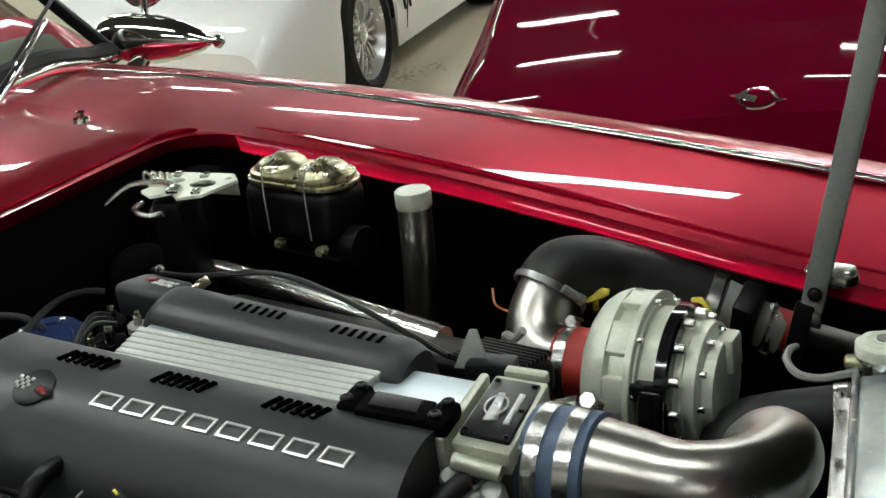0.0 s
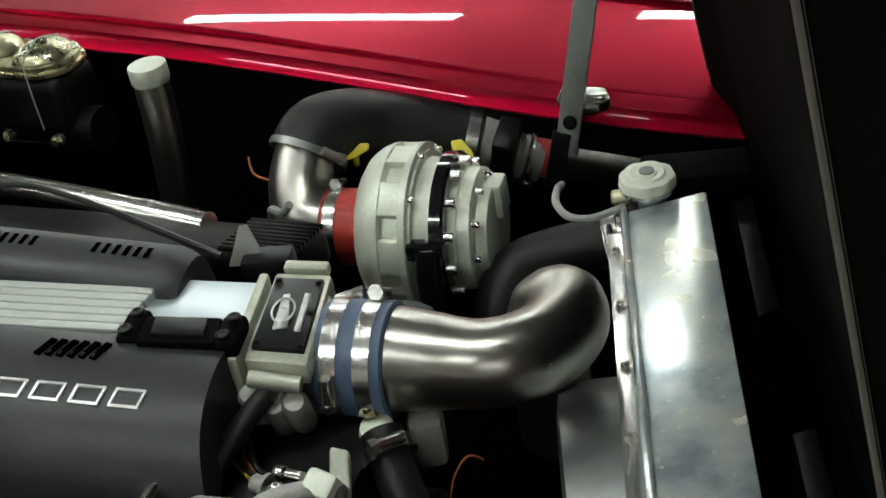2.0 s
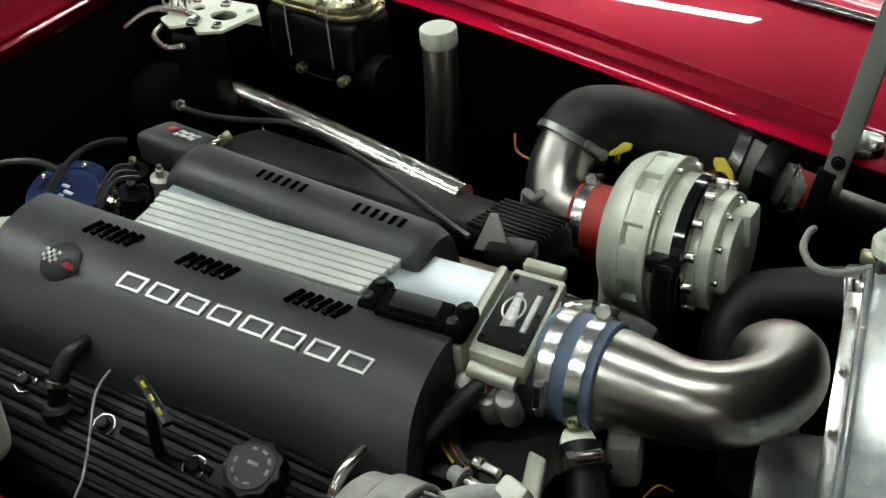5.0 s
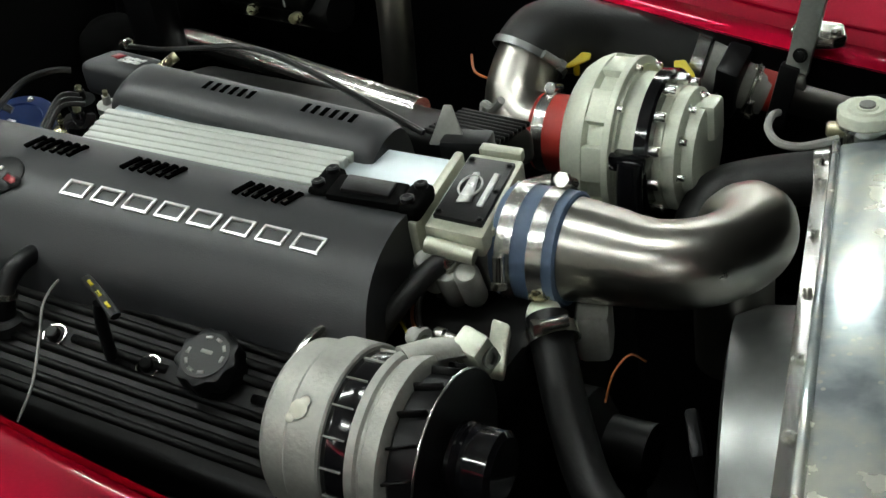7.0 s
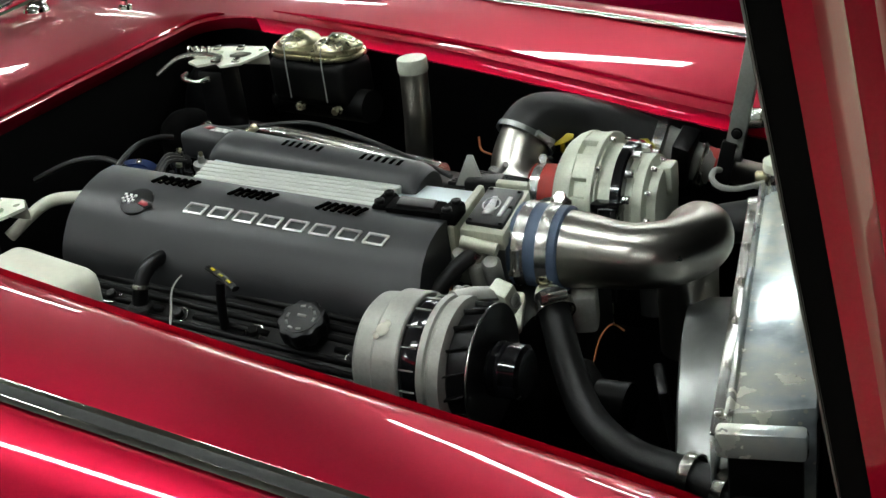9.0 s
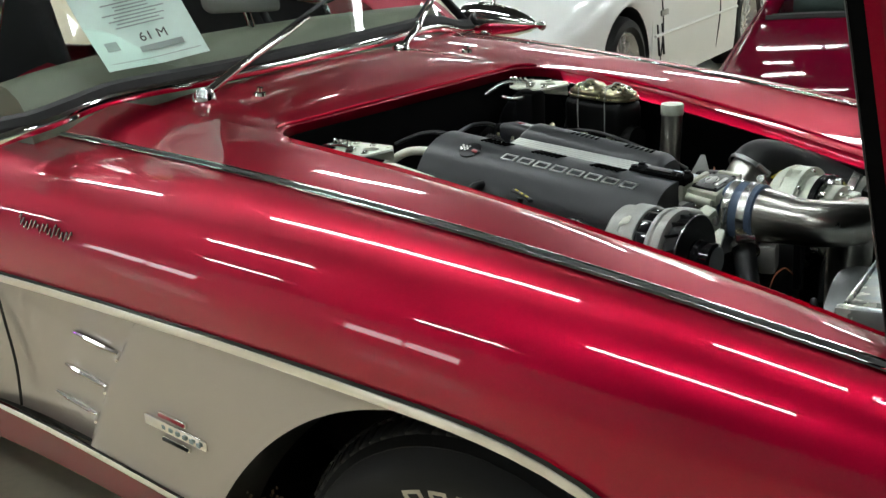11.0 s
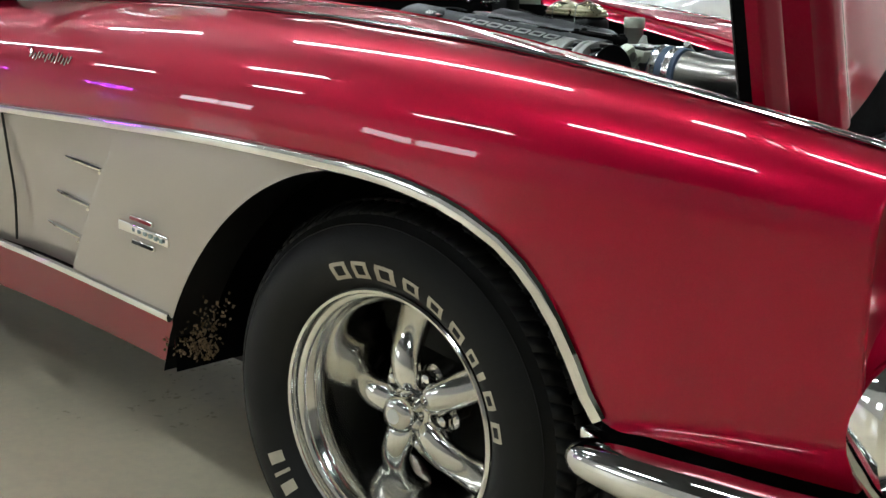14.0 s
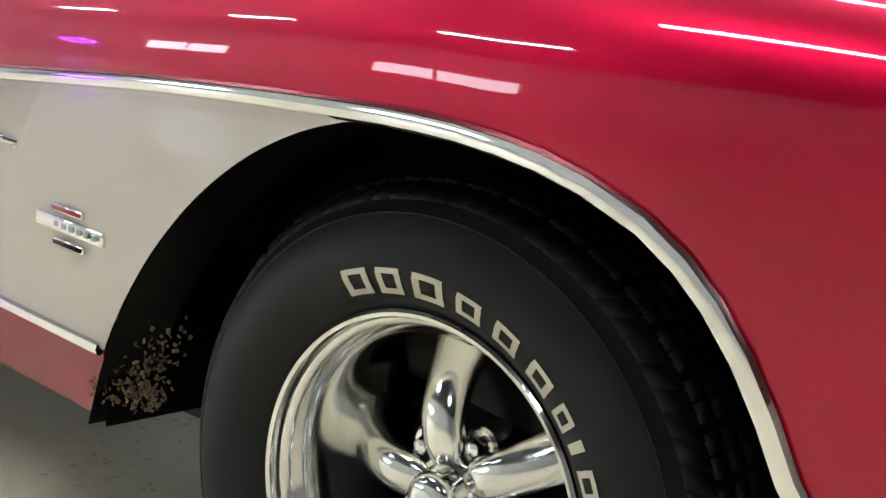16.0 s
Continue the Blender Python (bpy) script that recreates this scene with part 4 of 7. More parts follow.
# rear cap with small flag marks
RB = [V((-0.482, -0.072, 0.967)), V((-0.404, -0.074, 0.962)), V((-0.386, -0.028, 0.960)), V((-0.462, -0.026, 0.966))]
rb = part("rear_box", slab([RB[0], RB[1], RB[2], RB[3]], 0.042, 0.010, segs=3), COVER, car, "charcoal plastic cap with small flag marks")


def rb_pt(u, v, h=0.001):
    return RB[0].lerp(RB[1], u).lerp(RB[3].lerp(RB[2], u), v) + V((0, 0, h))


for k in range(5):
    for j in range(2):
        u, v = 0.50 + 0.075 * k, 0.40 + 0.14 * ((k + j) % 2) + 0.02 * j
        part("flag_mark", slab([rb_pt(u, v), rb_pt(u + 0.055, v), rb_pt(u + 0.055, v + 0.10), rb_pt(u, v + 0.10)], 0.0012), BADGE, rb)
part("red_mark", slab([rb_pt(0.28, 0.52), rb_pt(0.44, 0.48), rb_pt(0.44, 0.68), rb_pt(0.30, 0.70)], 0.0012), BADGE_RED, rb)
part("rear_fitting", sweep([(-0.385, -0.055, 0.955), (-0.372, -0.030, 0.965)], 0.006, 8, 1), GOLD, rb)

# plenum with ribs and flat plate
pl = part("plenum", slab([(-0.365, -0.215, 0.953), (0.030, -0.190, 0.921), (0.008, -0.085, 0.921), (-0.375, -0.125, 0.955)], 0.09, 0.003), PLATE, car, "silver intake plenum with lengthwise ribs")
for k in range(6):
    f0, f1 = (k + 0.06) / 6, (k + 0.94) / 6
    xs_, xe = -0.350 - 0.003 * k, -0.094 + 0.0015 * k
    ys = [lerp(-0.214, -0.149, f0), lerp(-0.188, -0.121, f0), lerp(-0.188, -0.121, f1), lerp(-0.214, -0.149, f1)]
    part("plenum_rib", slab([(xs_, ys[0], 0.9445 + ez(xs_)), (xe, ys[1], 0.9445 + ez(xe)), (xe, ys[2], 0.9445 + ez(xe)), (xs_, ys[3], 0.9445 + ez(xs_))], 0.014, 0.0025), RIBBED, pl)
part("engine_block", box((0.62, 0.30, 0.42), pose(-0.17, -0.14, 0.64), 0.03), IRON, car, "black painted engine block")

# throttle body
PT = [V((0.018, -0.090, 0.931)), V((0.064, -0.088, 0.929)), V((0.084, -0.193, 0.931)), V((0.038, -0.196, 0.935))]


def plate_pt(u, v, h=0.0015):
    return PT[0].lerp(PT[1], u).lerp(PT[3].lerp(PT[2], u), v) + V((0, 0, h))


def plate_quad(u0, v0, u1, v1, h):
    return [plate_pt(u0, v0, h), plate_pt(u1, v0, h), plate_pt(u1, v1, h), plate_pt(u0, v1, h)]


tb = part("throttle_body", slab(plate_quad(-0.10, -0.13, 1.10, 1.13, -0.004), 0.022, 0.004), CAST_BODY, car, "cream cast aluminium throttle body with black cover plate")
part("lower_body", slab(plate_quad(0.0, 0.05, 1.0, 0.95, -0.026), 0.05, 0.004), CAST_DARK, tb)
part("flange", slab(plate_quad(-0.42, -0.10, -0.20, 1.16, -0.002), 0.07, 0.004), CAST_BODY, tb)
part("flange", slab(plate_quad(1.04, 0.10, 1.16, 0.92, -0.010), 0.06, 0.003), CAST_BODY, tb)
plate = part("cover_plate", slab(plate_quad(0, 0, 1, 1, 0.0), 0.006, 0.0012), PLASTIC, tb, "black plate with round silver emblem")
for u, v in ((0.10, 0.06), (0.92, 0.07), (0.08, 0.94), (0.92, 0.95), (0.92, 0.5)):
    part("plate_screw", hexbolt(plate_pt(u, v, 0.0), (0.02, 0.04, 1), 0.0024, 0.002), IRON, plate)
part("ring_emblem", sweep([plate_pt(0.40 + 0.22 * math.cos(a), 0.50 + 0.17 * math.sin(a)) for a in (2 * math.pi * k / 24 for k in range(25))], 0.0011, 6, 1), BADGE, plate)
part("emblem_bar", slab([plate_pt(0.30, 0.28), plate_pt(0.42, 0.26), plate_pt(0.58, 0.72), plate_pt(0.30, 0.76)], 0.002), BADGE, plate)
part("emblem_bar", slab(plate_quad(0.72, 0.24, 0.84, 0.76, 0.0015), 0.002), BADGE, plate)
part("cross_tube", sweep([plate_pt(0.0, 1.22, -0.016), plate_pt(0.95, 1.20, -0.020)], 0.0075, 12, 1), CAST_BODY, tb)
for u, dz in ((-0.05, -0.045), (0.35, -0.055), (0.75, -0.05)):
    p = plate_pt(u, 1.18, dz)
    part("idle_port", lathe([(0.010, -0.03), (0.0115, -0.026), (0.0115, 0.016), (0.0085, 0.020), (0, 0.021)], p, (0.15, -0.45, 0.85), 18), CASE, tb)
part("linkage", sweep([(0.078, -0.100, 0.915), (0.092, -0.095, 0.918), (0.104, -0.088, 0.915)], 0.005, 8, 3), STEEL, tb)
part("linkage_nut", lathe([(0.008, 0), (0.008, 0.010), (0, 0.010)], (0.094, -0.095, 0.916), (0.9, 0.2, 0.2), 6), STEEL, tb)
part("far_bar", slab(plate_quad(0.05, -0.30, 1.0, -0.16, -0.001), 0.012, 0.003), CAST_BODY, tb)
# fittings and wires hanging below the throttle body
iv = part("idle_valve", lathe([(0.016, -0.05), (0.0165, -0.01), (0.013, -0.006), (0.013, 0.012), (0.010, 0.016), (0, 0.016)], (0.034, -0.178, 0.868), (0.10, -0.50, -0.8), 20), CASE, car, "grey cast idle valve")
part("valve_plug", lathe([(0.010, 0.0), (0.012, 0.002), (0.012, 0.014), (0.006, 0.018), (0, 0.018)], (0.036, -0.186, 0.855), (0.10, -0.50, -0.8), 14), STEEL, iv)
part("loom_bracket", slab([(0.121, -0.258, 0.889), (0.140, -0.261, 0.888), (0.145, -0.291, 0.860), (0.126, -0.290, 0.860)], 0.010, 0.003), CAST_BODY, car, "cast bracket beside the water neck")
part("loom_plug", lathe([(0.0055, 0), (0.0065, 0.002), (0.0065, 0.009), (0.0048, 0.011), (0.0048, 0.026), (0, 0.026)], (0.086, -0.290, 0.886), (1, -0.15, 0), 12), STEEL, car, "hexagonal sender below the throttle body")
for k, mat in enumerate((YELLOW, WIRE_BLACK, WIRE_ORANGE, WIRE_BLACK)):
    part("loom_wire", sweep([(0.020 + 0.006 * k, -0.198, 0.882), (0.016 + 0.007 * k, -0.222 - 0.004 * k, 0.872), (0.022 + 0.010 * k, -0.250 - 0.004 * k, 0.862), (0.050 + 0.008 * k, -0.270, 0.852)], 0.0016 if k % 2 == 0 else 0.0026, 6, 5), mat, car)
# pressure sensor on the plenum
sn = part("map_sensor", slab([(-0.062, -0.182, 0.953), (0.006, -0.174, 0.948), (0.015, -0.212, 0.950), (-0.054, -0.221, 0.955)], 0.020, 0.003), FLOCK, car, "black pressure sensor on the plenum")
part("sensor_lid", slab([(-0.050, -0.186, 0.956), (-0.004, -0.181, 0.952), (0.003, -0.206, 0.953), (-0.043, -0.212, 0.957)], 0.006, 0.0015), PLASTIC, sn)
for x, y, dz in ((-0.068, -0.196, 0.0), (0.019, -0.190, -0.006)):
    part("sensor_lug", box((0.022, 0.044, 0.018), pose(x, y, 0.946 + dz, 0, 3, 8), 0.006, 3), FLOCK, sn)
    for dy in (-0.012, 0.012):
        part("lug_screw", lathe([(0.0062, 0), (0.0062, 0.004), (0.004, 0.005), (0, 0.003)], (x, y + dy, 0.9545 + dz), (0, 0, 1), 12), PLASTIC, sn)
part("connector", slab([(-0.050, -0.218, 0.949), (-0.004, -0.211, 0.946), (0.003, -0.231, 0.938), (-0.040, -0.238, 0.941)], 0.016, 0.003), PLASTIC, sn)
part("connector_tab", slab([(-0.018, -0.229, 0.943), (-0.006, -0.227, 0.942), (-0.004, -0.240, 0.935), (-0.016, -0.242, 0.936)], 0.008, 0.002), FLOCK, sn)

# intake pipe, blue sleeve and clamps
AXP = V((1, 0.03, -0.02))
SLV = V((0.081, -0.142, 0.884))
slv = part("blue_sleeve", lathe([(0.049, 0), (0.0515, 0.002), (0.0515, 0.060), (0.049, 0.062)], SLV, AXP, 40, None, True), BLUE_SLEEVE, car, "slate-blue silicone coupler with two steel clamps")
for h in (0.0150, 0.0445):
    c = SLV + AXP.normalized() * h
    cl = part("hose_clamp", clamp_band(c, AXP, 0.0513, 0.0145, None, 40), CLAMP, slv, "bright steel hose clamp")
    part("clamp_screw", clamp_screw(c, AXP, 0.0515, 0.014, (0, -1, 0.15) if h < 0.03 else (0, 0.6, 0.8)), STEEL, slv)
pipe = [V((0.130 + 0.013 * k, -0.140, 0.884 - 0.0004 * k)) for k in range(6)]
for k in range(1, 25):                      # a bend towards the blower that dips on its way
    a = radians(5.0 * k)
    pipe.append(V((0.206 + 0.070 * math.sin(a), -0.070 - 0.070 * math.cos(a), 0.882 - 0.014 * (k / 24) ** 2.2)))
end = pipe[-1]
pipe += [end + V((-0.018, 0.016, -0.018)), end + V((-0.026, 0.026, -0.050)), end + V((-0.028, 0.028, -0.10)), end + V((-0.028, 0.028, -0.18))]
part("intake_pipe", sweep(pipe, [0.0465, 0.0462, 0.0450, 0.0434, 0.0420, 0.0400] + [0.0385] * (len(pipe) - 6), 36, 2), PIPE, car, "polished steel intake pipe bent to the blower")

# supercharger
SCX = V((1, 0.02, 0.0))
SC = V((0.0, 0.236, 0.772))
sc = part("supercharger", lathe([(0.047, -0.022), (0.060, -0.024), (0.076, -0.021), (0.088, -0.013), (0.096, -0.002), (0.100, 0.008), (0.1005, 0.014), (0.0925, 0.018), (0.0915, 0.050), (0.0, 0.050)], SC, SCX, 56), CAST, car, "pale cast aluminium centrifugal supercharger")


def sc_at(x, r, a):
    return SC + V((x, r * math.cos(a) + 0.02 * x, r * math.sin(a)))


part("housing_flange", lathe([(0.085, 0.037), (0.100, 0.038), (0.1005, 0.040), (0.1005, 0.046), (0.099, 0.047), (0.084, 0.047)], SC, SCX, 56, None, False), CAST, sc)
for k in range(9):
    a = radians(8 + 40 * k)
    part("housing_rib", box((0.034, 0.042, 0.020), Matrix.Translation(sc_at(0.026, 0.0885, a)) @ Matrix.Rotation(a - math.pi / 2, 4, "X"), 0.004), CAST, sc)
    part("bolt", hexbolt(sc_at(0.046, 0.093, a), SCX, 0.0042, 0.007), CLAMP, sc)
part("outlet_scroll", sweep([sc_at(0.008, 0.060, radians(205)), sc_at(0.008, 0.085, radians(235)), sc_at(0.010, 0.12, radians(250)), sc_at(0.012, 0.18, radians(255))], [0.03, 0.036, 0.038, 0.038], 16, 4), CAST, sc)
part("gear_case", lathe([(0.086, 0.047), (0.086, 0.049), (0.083, 0.051), (0.083, 0.073), (0.0, 0.073)], SC, SCX, 48), CAST, sc, "machined gear case")
part("black_plate", lathe([(0.086, 0.070), (0.090, 0.071), (0.090, 0.084), (0.087, 0.087), (0, 0.087)], SC, SCX, 48), GLOSSBLACK, sc, "gloss black mounting plate")
part("black_bracket", slab([sc_at(0.036, 0.100, radians(160)), sc_at(0.090, 0.100, radians(160)), sc_at(0.090, 0.072, radians(152)), sc_at(0.036, 0.072, radians(152))], 0.020, 0.004), GLOSSBLACK, sc, "gloss black bracket")
part("bracket_leg", sweep([sc_at(0.073, 0.094, radians(164)), sc_at(0.073, 0.098, radians(182)), sc_at(0.073, 0.110, radians(204)), sc_at(0.073, 0.15, radians(228))], 0.0155, 14, 4, True, None, 0.8), GLOSSBLACK, sc)
part("cover_case", lathe([(0.070, 0.085), (0.071, 0.087), (0.071, 0.096), (0.0695, 0.097), (0.071, 0.098), (0.071, 0.112), (0.068, 0.114), (0.055, 0.115), (0.055, 0.128), (0.05, 0.130), (0, 0.130)], SC, SCX, 44), CAST, sc)
for k in range(8):
    a = radians(15 + 28 * k)
    part("bolt", lathe([(0.0066, 0), (0.0066, 0.014), (0.0055, 0.016), (0, 0.016)], sc_at(0.084, 0.0785, a), SCX, 10), CLAMP, sc)
for k in range(5):
    a = radians(30 + 38 * k)
    part("small_bolt", hexbolt(sc_at(0.114, 0.061, a), SCX, 0.0042, 0.008), CLAMP, sc)
part("snout_lug", box((0.022, 0.035, 0.045), Matrix.Translation(sc_at(0.128, 0.038, radians(70))), 0.006), CAST, sc)
# inlet: red sleeve, chrome elbow, black hose
rs = part("red_sleeve", lathe([(0.044, 0), (0.0465, 0.002), (0.0465, 0.056), (0.044, 0.058)], SC - SCX * 0.078, SCX, 36), RED_SLEEVE, car, "red silicone coupler on the blower inlet")
c = SC - SCX * 0.064
part("hose_clamp", clamp_band(c, SCX, 0.0463, 0.0145, None, 36), CLAMP, rs)
part("clamp_screw", clamp_screw(c, SCX, 0.0465, 0.0145, (0, 0.5, 1)), CLAMP, rs)
elb = bezier((-0.060, 0.235, 0.772), (-0.122, 0.236, 0.770), (-0.134, 0.270, 0.798), (-0.116, 0.318, 0.843), 26)
part("inlet_elbow", sweep(elb, 0.0415, 32, 1), PIPE, car, "polished inlet elbow")
dirn = (V(elb[-1]) - V(elb[-3])).normalized()
hose = [(-0.122, 0.304, 0.830), (-0.112, 0.330, 0.845), (-0.086, 0.362, 0.838), (-0.06, 0.386, 0.823), (-0.01, 0.410, 0.806), (0.03, 0.424, 0.793), (0.056, 0.430, 0.783)]
bh = part("intake_hose", sweep(hose, 0.0475, 26, 8), RUBBER, car, "fat black rubber intake hose")
part("hose_clamp", clamp_band(V((-0.121, 0.306, 0.832)), dirn, 0.0475, 0.009), SHROUD, bh)
part("clamp_screw", clamp_screw(V((-0.119, 0.307, 0.830)), dirn, 0.047, 0.009, (1, -0.4, 0.6)), SHROUD, bh)
dir2 = (V(hose[-1]) - V(hose[-2])).normalized()
part("hose_clamp", clamp_band(V(hose[-1]) - dir2 * 0.010, dir2, 0.048, 0.016), CLAMP, bh)
for at, tw in (((-0.063, 0.318, 0.828), 10), ((0.063, 0.348, 0.810), -55)):
    tab = part("wing_tab", prism([(-0.020, -0.005), (-0.012, -0.009), (-0.002, -0.008), (0.016, -0.002), (0.018, 0.006), (0.006, 0.009), (-0.014, 0.007)], 0.005, Matrix.Translation(at) @ pose(0, 0, 0, 50, 0, 5) @ pose(0, 0, 0, 0, 0, tw), 0.002), YELLOW, car, "yellow plastic wing tab")
    part("stem", sweep([V(at) + V((-0.004, 0.004, -0.004)), V(at) + V((-0.006, 0.008, -0.024))], 0.004, 6, 1), YELLOW, tab)
MT = V((0.056, 0.431, 0.783))


def meter_ring(h0, h1, r, mat, name, lab=""):
    return part(name, lathe([(r - 0.002, h0), (r, h0 + 0.001), (r, h1 - 0.001), (r - 0.002, h1)], MT, dir2, 30), mat, mv, lab)


mv = part("meter_body", lathe([(0.040, 0.0), (0.040, 0.085), (0.030, 0.086)], MT, dir2, 28), CAST_DARK, car, "grey air meter with black electronics box")
meter_ring(0.002, 0.020, 0.047, CAST_DARK, "meter_flange")
meter_ring(0.024, 0.029, 0.049, STEEL, "screen_ring")
part("electronics_box", box((0.030, 0.060, 0.095), Matrix.Translation(MT + dir2 * 0.045 + V((0, -0.022, 0.005))) @ pose(0, 0, 0, 25, 16, 0), 0.006), PLASTIC, mv, "black electronics box")
meter_ring(0.062, 0.067, 0.046, STEEL, "screen_ring")
RC = MT + dir2 * 0.086 + V((0.0, 0.004, 0.006))
ax2 = V((1, 0.10, -0.22)).normalized()
ft = part("filter_tube", sweep([RC - ax2 * 0.02, RC + ax2 * 0.06, RC + ax2 * 0.15], 0.036, 24, 2), PIPE, car, "polished inlet tube with red coupler")
part("red_coupler", lathe([(0.039, -0.022), (0.041, -0.020), (0.041, 0.022), (0.039, 0.024)], RC, ax2, 30), RED_SLEEVE, ft, "red silicone coupler")
for h in (-0.013, 0.020):
    part("hose_clamp", clamp_band(RC + ax2 * h, ax2, 0.041, 0.012), STEEL, ft)
    part("clamp_screw", clamp_screw(RC + ax2 * h, ax2, 0.041, 0.012, (0, -1, -0.5)), STEEL, ft)

# bonnet prop
pr = part("bonnet_prop", slab([(0.170, 0.400, 0.800), (0.192, 0.396, 0.796), (0.192, 0.406, 0.796), (0.170, 0.410, 0.800)], 0.02), CAST_DARK, car, "grey steel bonnet prop on a folded bracket")
PB, PTOP = V((0.180, 0.402, 0.795)), V((0.352, 0.402, 1.60))
ups = (PTOP - PB).normalized()
mt_ = Matrix.Translation((PB + PTOP) / 2) @ V((0, 0, 1)).rotation_difference(ups).to_matrix().to_4x4()
part("prop_bar", box((0.027, 0.004, (PTOP - PB).length), mt_, 0.001), PROP, pr, "flat grey steel bar")
part("bar_edge", box((0.003, 0.012, (PTOP - PB).length), mt_ @ pose(0.0120, 0.005, 0), 0.001), PROP, pr)
part("bar_edge", box((0.003, 0.012, (PTOP - PB).length), mt_ @ pose(-0.0120, 0.005, 0), 0.001), PROP, pr)
part("prop_bracket", slab([(0.165, 0.425, 0.842), (0.182, 0.405, 0.838), (0.222, 0.405, 0.842), (0.236, 0.418, 0.842), (0.225, 0.445, 0.846), (0.172, 0.445, 0.850)], 0.014, 0.004), STEEL, pr)
part("bracket_bolt", hexbolt((0.224, 0.412, 0.846), (0, -0.3, 1), 0.006, 0.006), STEEL, pr)
part("prop_bolt", hexbolt((0.187, 0.397, 0.822), (0, -1, 0.2), 0.006, 0.005), IRON, pr)
part("prop_foot", box((0.024, 0.012, 0.085), pose(0.165, 0.402, 0.765, 0, 14, 0), 0.003), PLASTIC, pr)

# water outlet elbow
UPPER = [V(p) for p in ((0.270, 0.237, 0.762), (0.226, 0.230, 0.754), (0.184, 0.220, 0.746), (0.156, 0.206, 0.739), (0.141, 0.186, 0.720), (0.139, 0.166, 0.692), (0.144, 0.150, 0.640))]
part("upper_hose", sweep(UPPER, 0.0300, 24, 6), RUBBER, car, "black moulded rubber radiator hose")
nka = (UPPER[0] - UPPER[1]).normalized()
part("hose_clamp", clamp_band(UPPER[0].lerp(UPPER[1], 0.18), nka, 0.0305, 0.016), CLAMP, car, "bright worm-drive hose clamp")
part("clamp_screw", clamp_screw(UPPER[0].lerp(UPPER[1], 0.18), nka, 0.0335, 0.016, (-0.2, -0.8, 0.6)), CLAMP, car)
part("radiator_neck", sweep([(0.250, 0.234, 0.760), (0.32, 0.240, 0.766)], 0.0275, 20, 1), STEEL, car)

# radiator
R_FL, R_NL, R_FR, R_NR = (0.293, 0.157), (0.402, -0.372), (0.372, 0.190), (0.478, -0.350)
rad = part("radiator", slab([(*R_FL, 0.849), (*R_FR, 0.8555), (*R_NR, 0.8555), (*R_NL, 0.849)], 0.11, 0.004), SHEET, car, "bright sheet-aluminium radiator top tank with stains")
part("top_seam", sweep([(R_FL[0] - 0.002, R_FL[1], 0.849), (R_NL[0] - 0.002, R_NL[1], 0.849)], 0.0045, 8, 1), SHEET, rad)
part("core", slab([(R_FL[0] + 0.012, R_FL[1], 0.74), (R_FR[0] - 0.01, R_FR[1], 0.74), (R_NR[0] - 0.01, R_NR[1], 0.74), (R_NL[0] + 0.012, R_NL[1], 0.74)], 0.36, 0.0), IRON, rad)
flange_a, flange_b = V((0.272, 0.152, 0.824)), V((0.380, -0.374, 0.824))
part("side_flange", slab([flange_a, V((R_FL[0] + 0.004, R_FL[1], 0.822)), V((R_NL[0] + 0.004, R_NL[1], 0.822)), flange_b], 0.004, 0.001), CLAMP, rad, "riveted aluminium flange")
part("side_skirt", slab([flange_a + V((0, 0, -0.004)), flange_a + V((0.004, 0.001, -0.004)), flange_b + V((0.004, 0.001, -0.004)), flange_b + V((0, 0, -0.004))], 0.07), SHEET, rad)
for k in range(6):
    p = flange_a.lerp(flange_b, 0.06 + 0.175 * k)
    part("rivet", hexbolt(p + V((0.008, 0.0, 0.0)), (0, 0, 1), 0.0042, 0.004), STEEL, rad)
part("end_rail", box((0.085, 0.022, 0.03), pose(0.438, -0.398, 0.84, 0, 0, 11.7), 0.006), SHEET, rad, "welded aluminium end rail")
part("end_tank", box((0.07, 0.02, 0.10), pose(0.438, -0.385, 0.78, 0, 0, 11.7), 0.004), IRON, rad)
part("lower_mount", box((0.09, 0.06, 0.30), pose(0.46, -0.435, 0.64, 0, 0, 11.7), 0.01), BAY, rad)
part("filler_neck", lathe([(0.024, 0), (0.024, 0.018), (0.030, 0.020), (0.030, 0.024), (0, 0.024)], (0.312, 0.190, 0.838), (0, 0, 1), 24), STEEL, rad)
n = 16
outl = []
for k in range(n * 4):
    a = 2 * math.pi * k / (n * 4)
    outl.append((0.0275 * (1 + 0.07 * abs(math.cos(4 * a))) * math.cos(a), 0.0275 * (1 + 0.07 * abs(math.cos(4 * a))) * math.sin(a)))
part("radiator_cap", prism(outl, 0.016, pose(0.312, 0.190, 0.866), 0.003), CAPWHITE, rad, "white eight-lobed radiator cap")
part("cap_disc", lathe([(0.020, 0), (0.018, 0.0025), (0.011, 0.001), (0.010, 0.003), (0, 0.003)], (0.312, 0.190, 0.874), (0, 0, 1), 24), CAPWHITE, rad)
part("cap_button", lathe([(0.008, 0), (0.008, 0.002), (0, 0.002)], (0.312, 0.190, 0.877), (0, 0, 1), 14), CAST_DARK, rad)
part("overflow_tube", sweep([(0.290, 0.168, 0.848), (0.275, 0.156, 0.847), (0.256, 0.146, 0.846), (0.234, 0.150, 0.846), (0.216, 0.176, 0.846), (0.210, 0.21, 0.842), (0.208, 0.24, 0.83)], 0.0042, 8, 5), WIRE_GREY, car, "grey overflow tube")
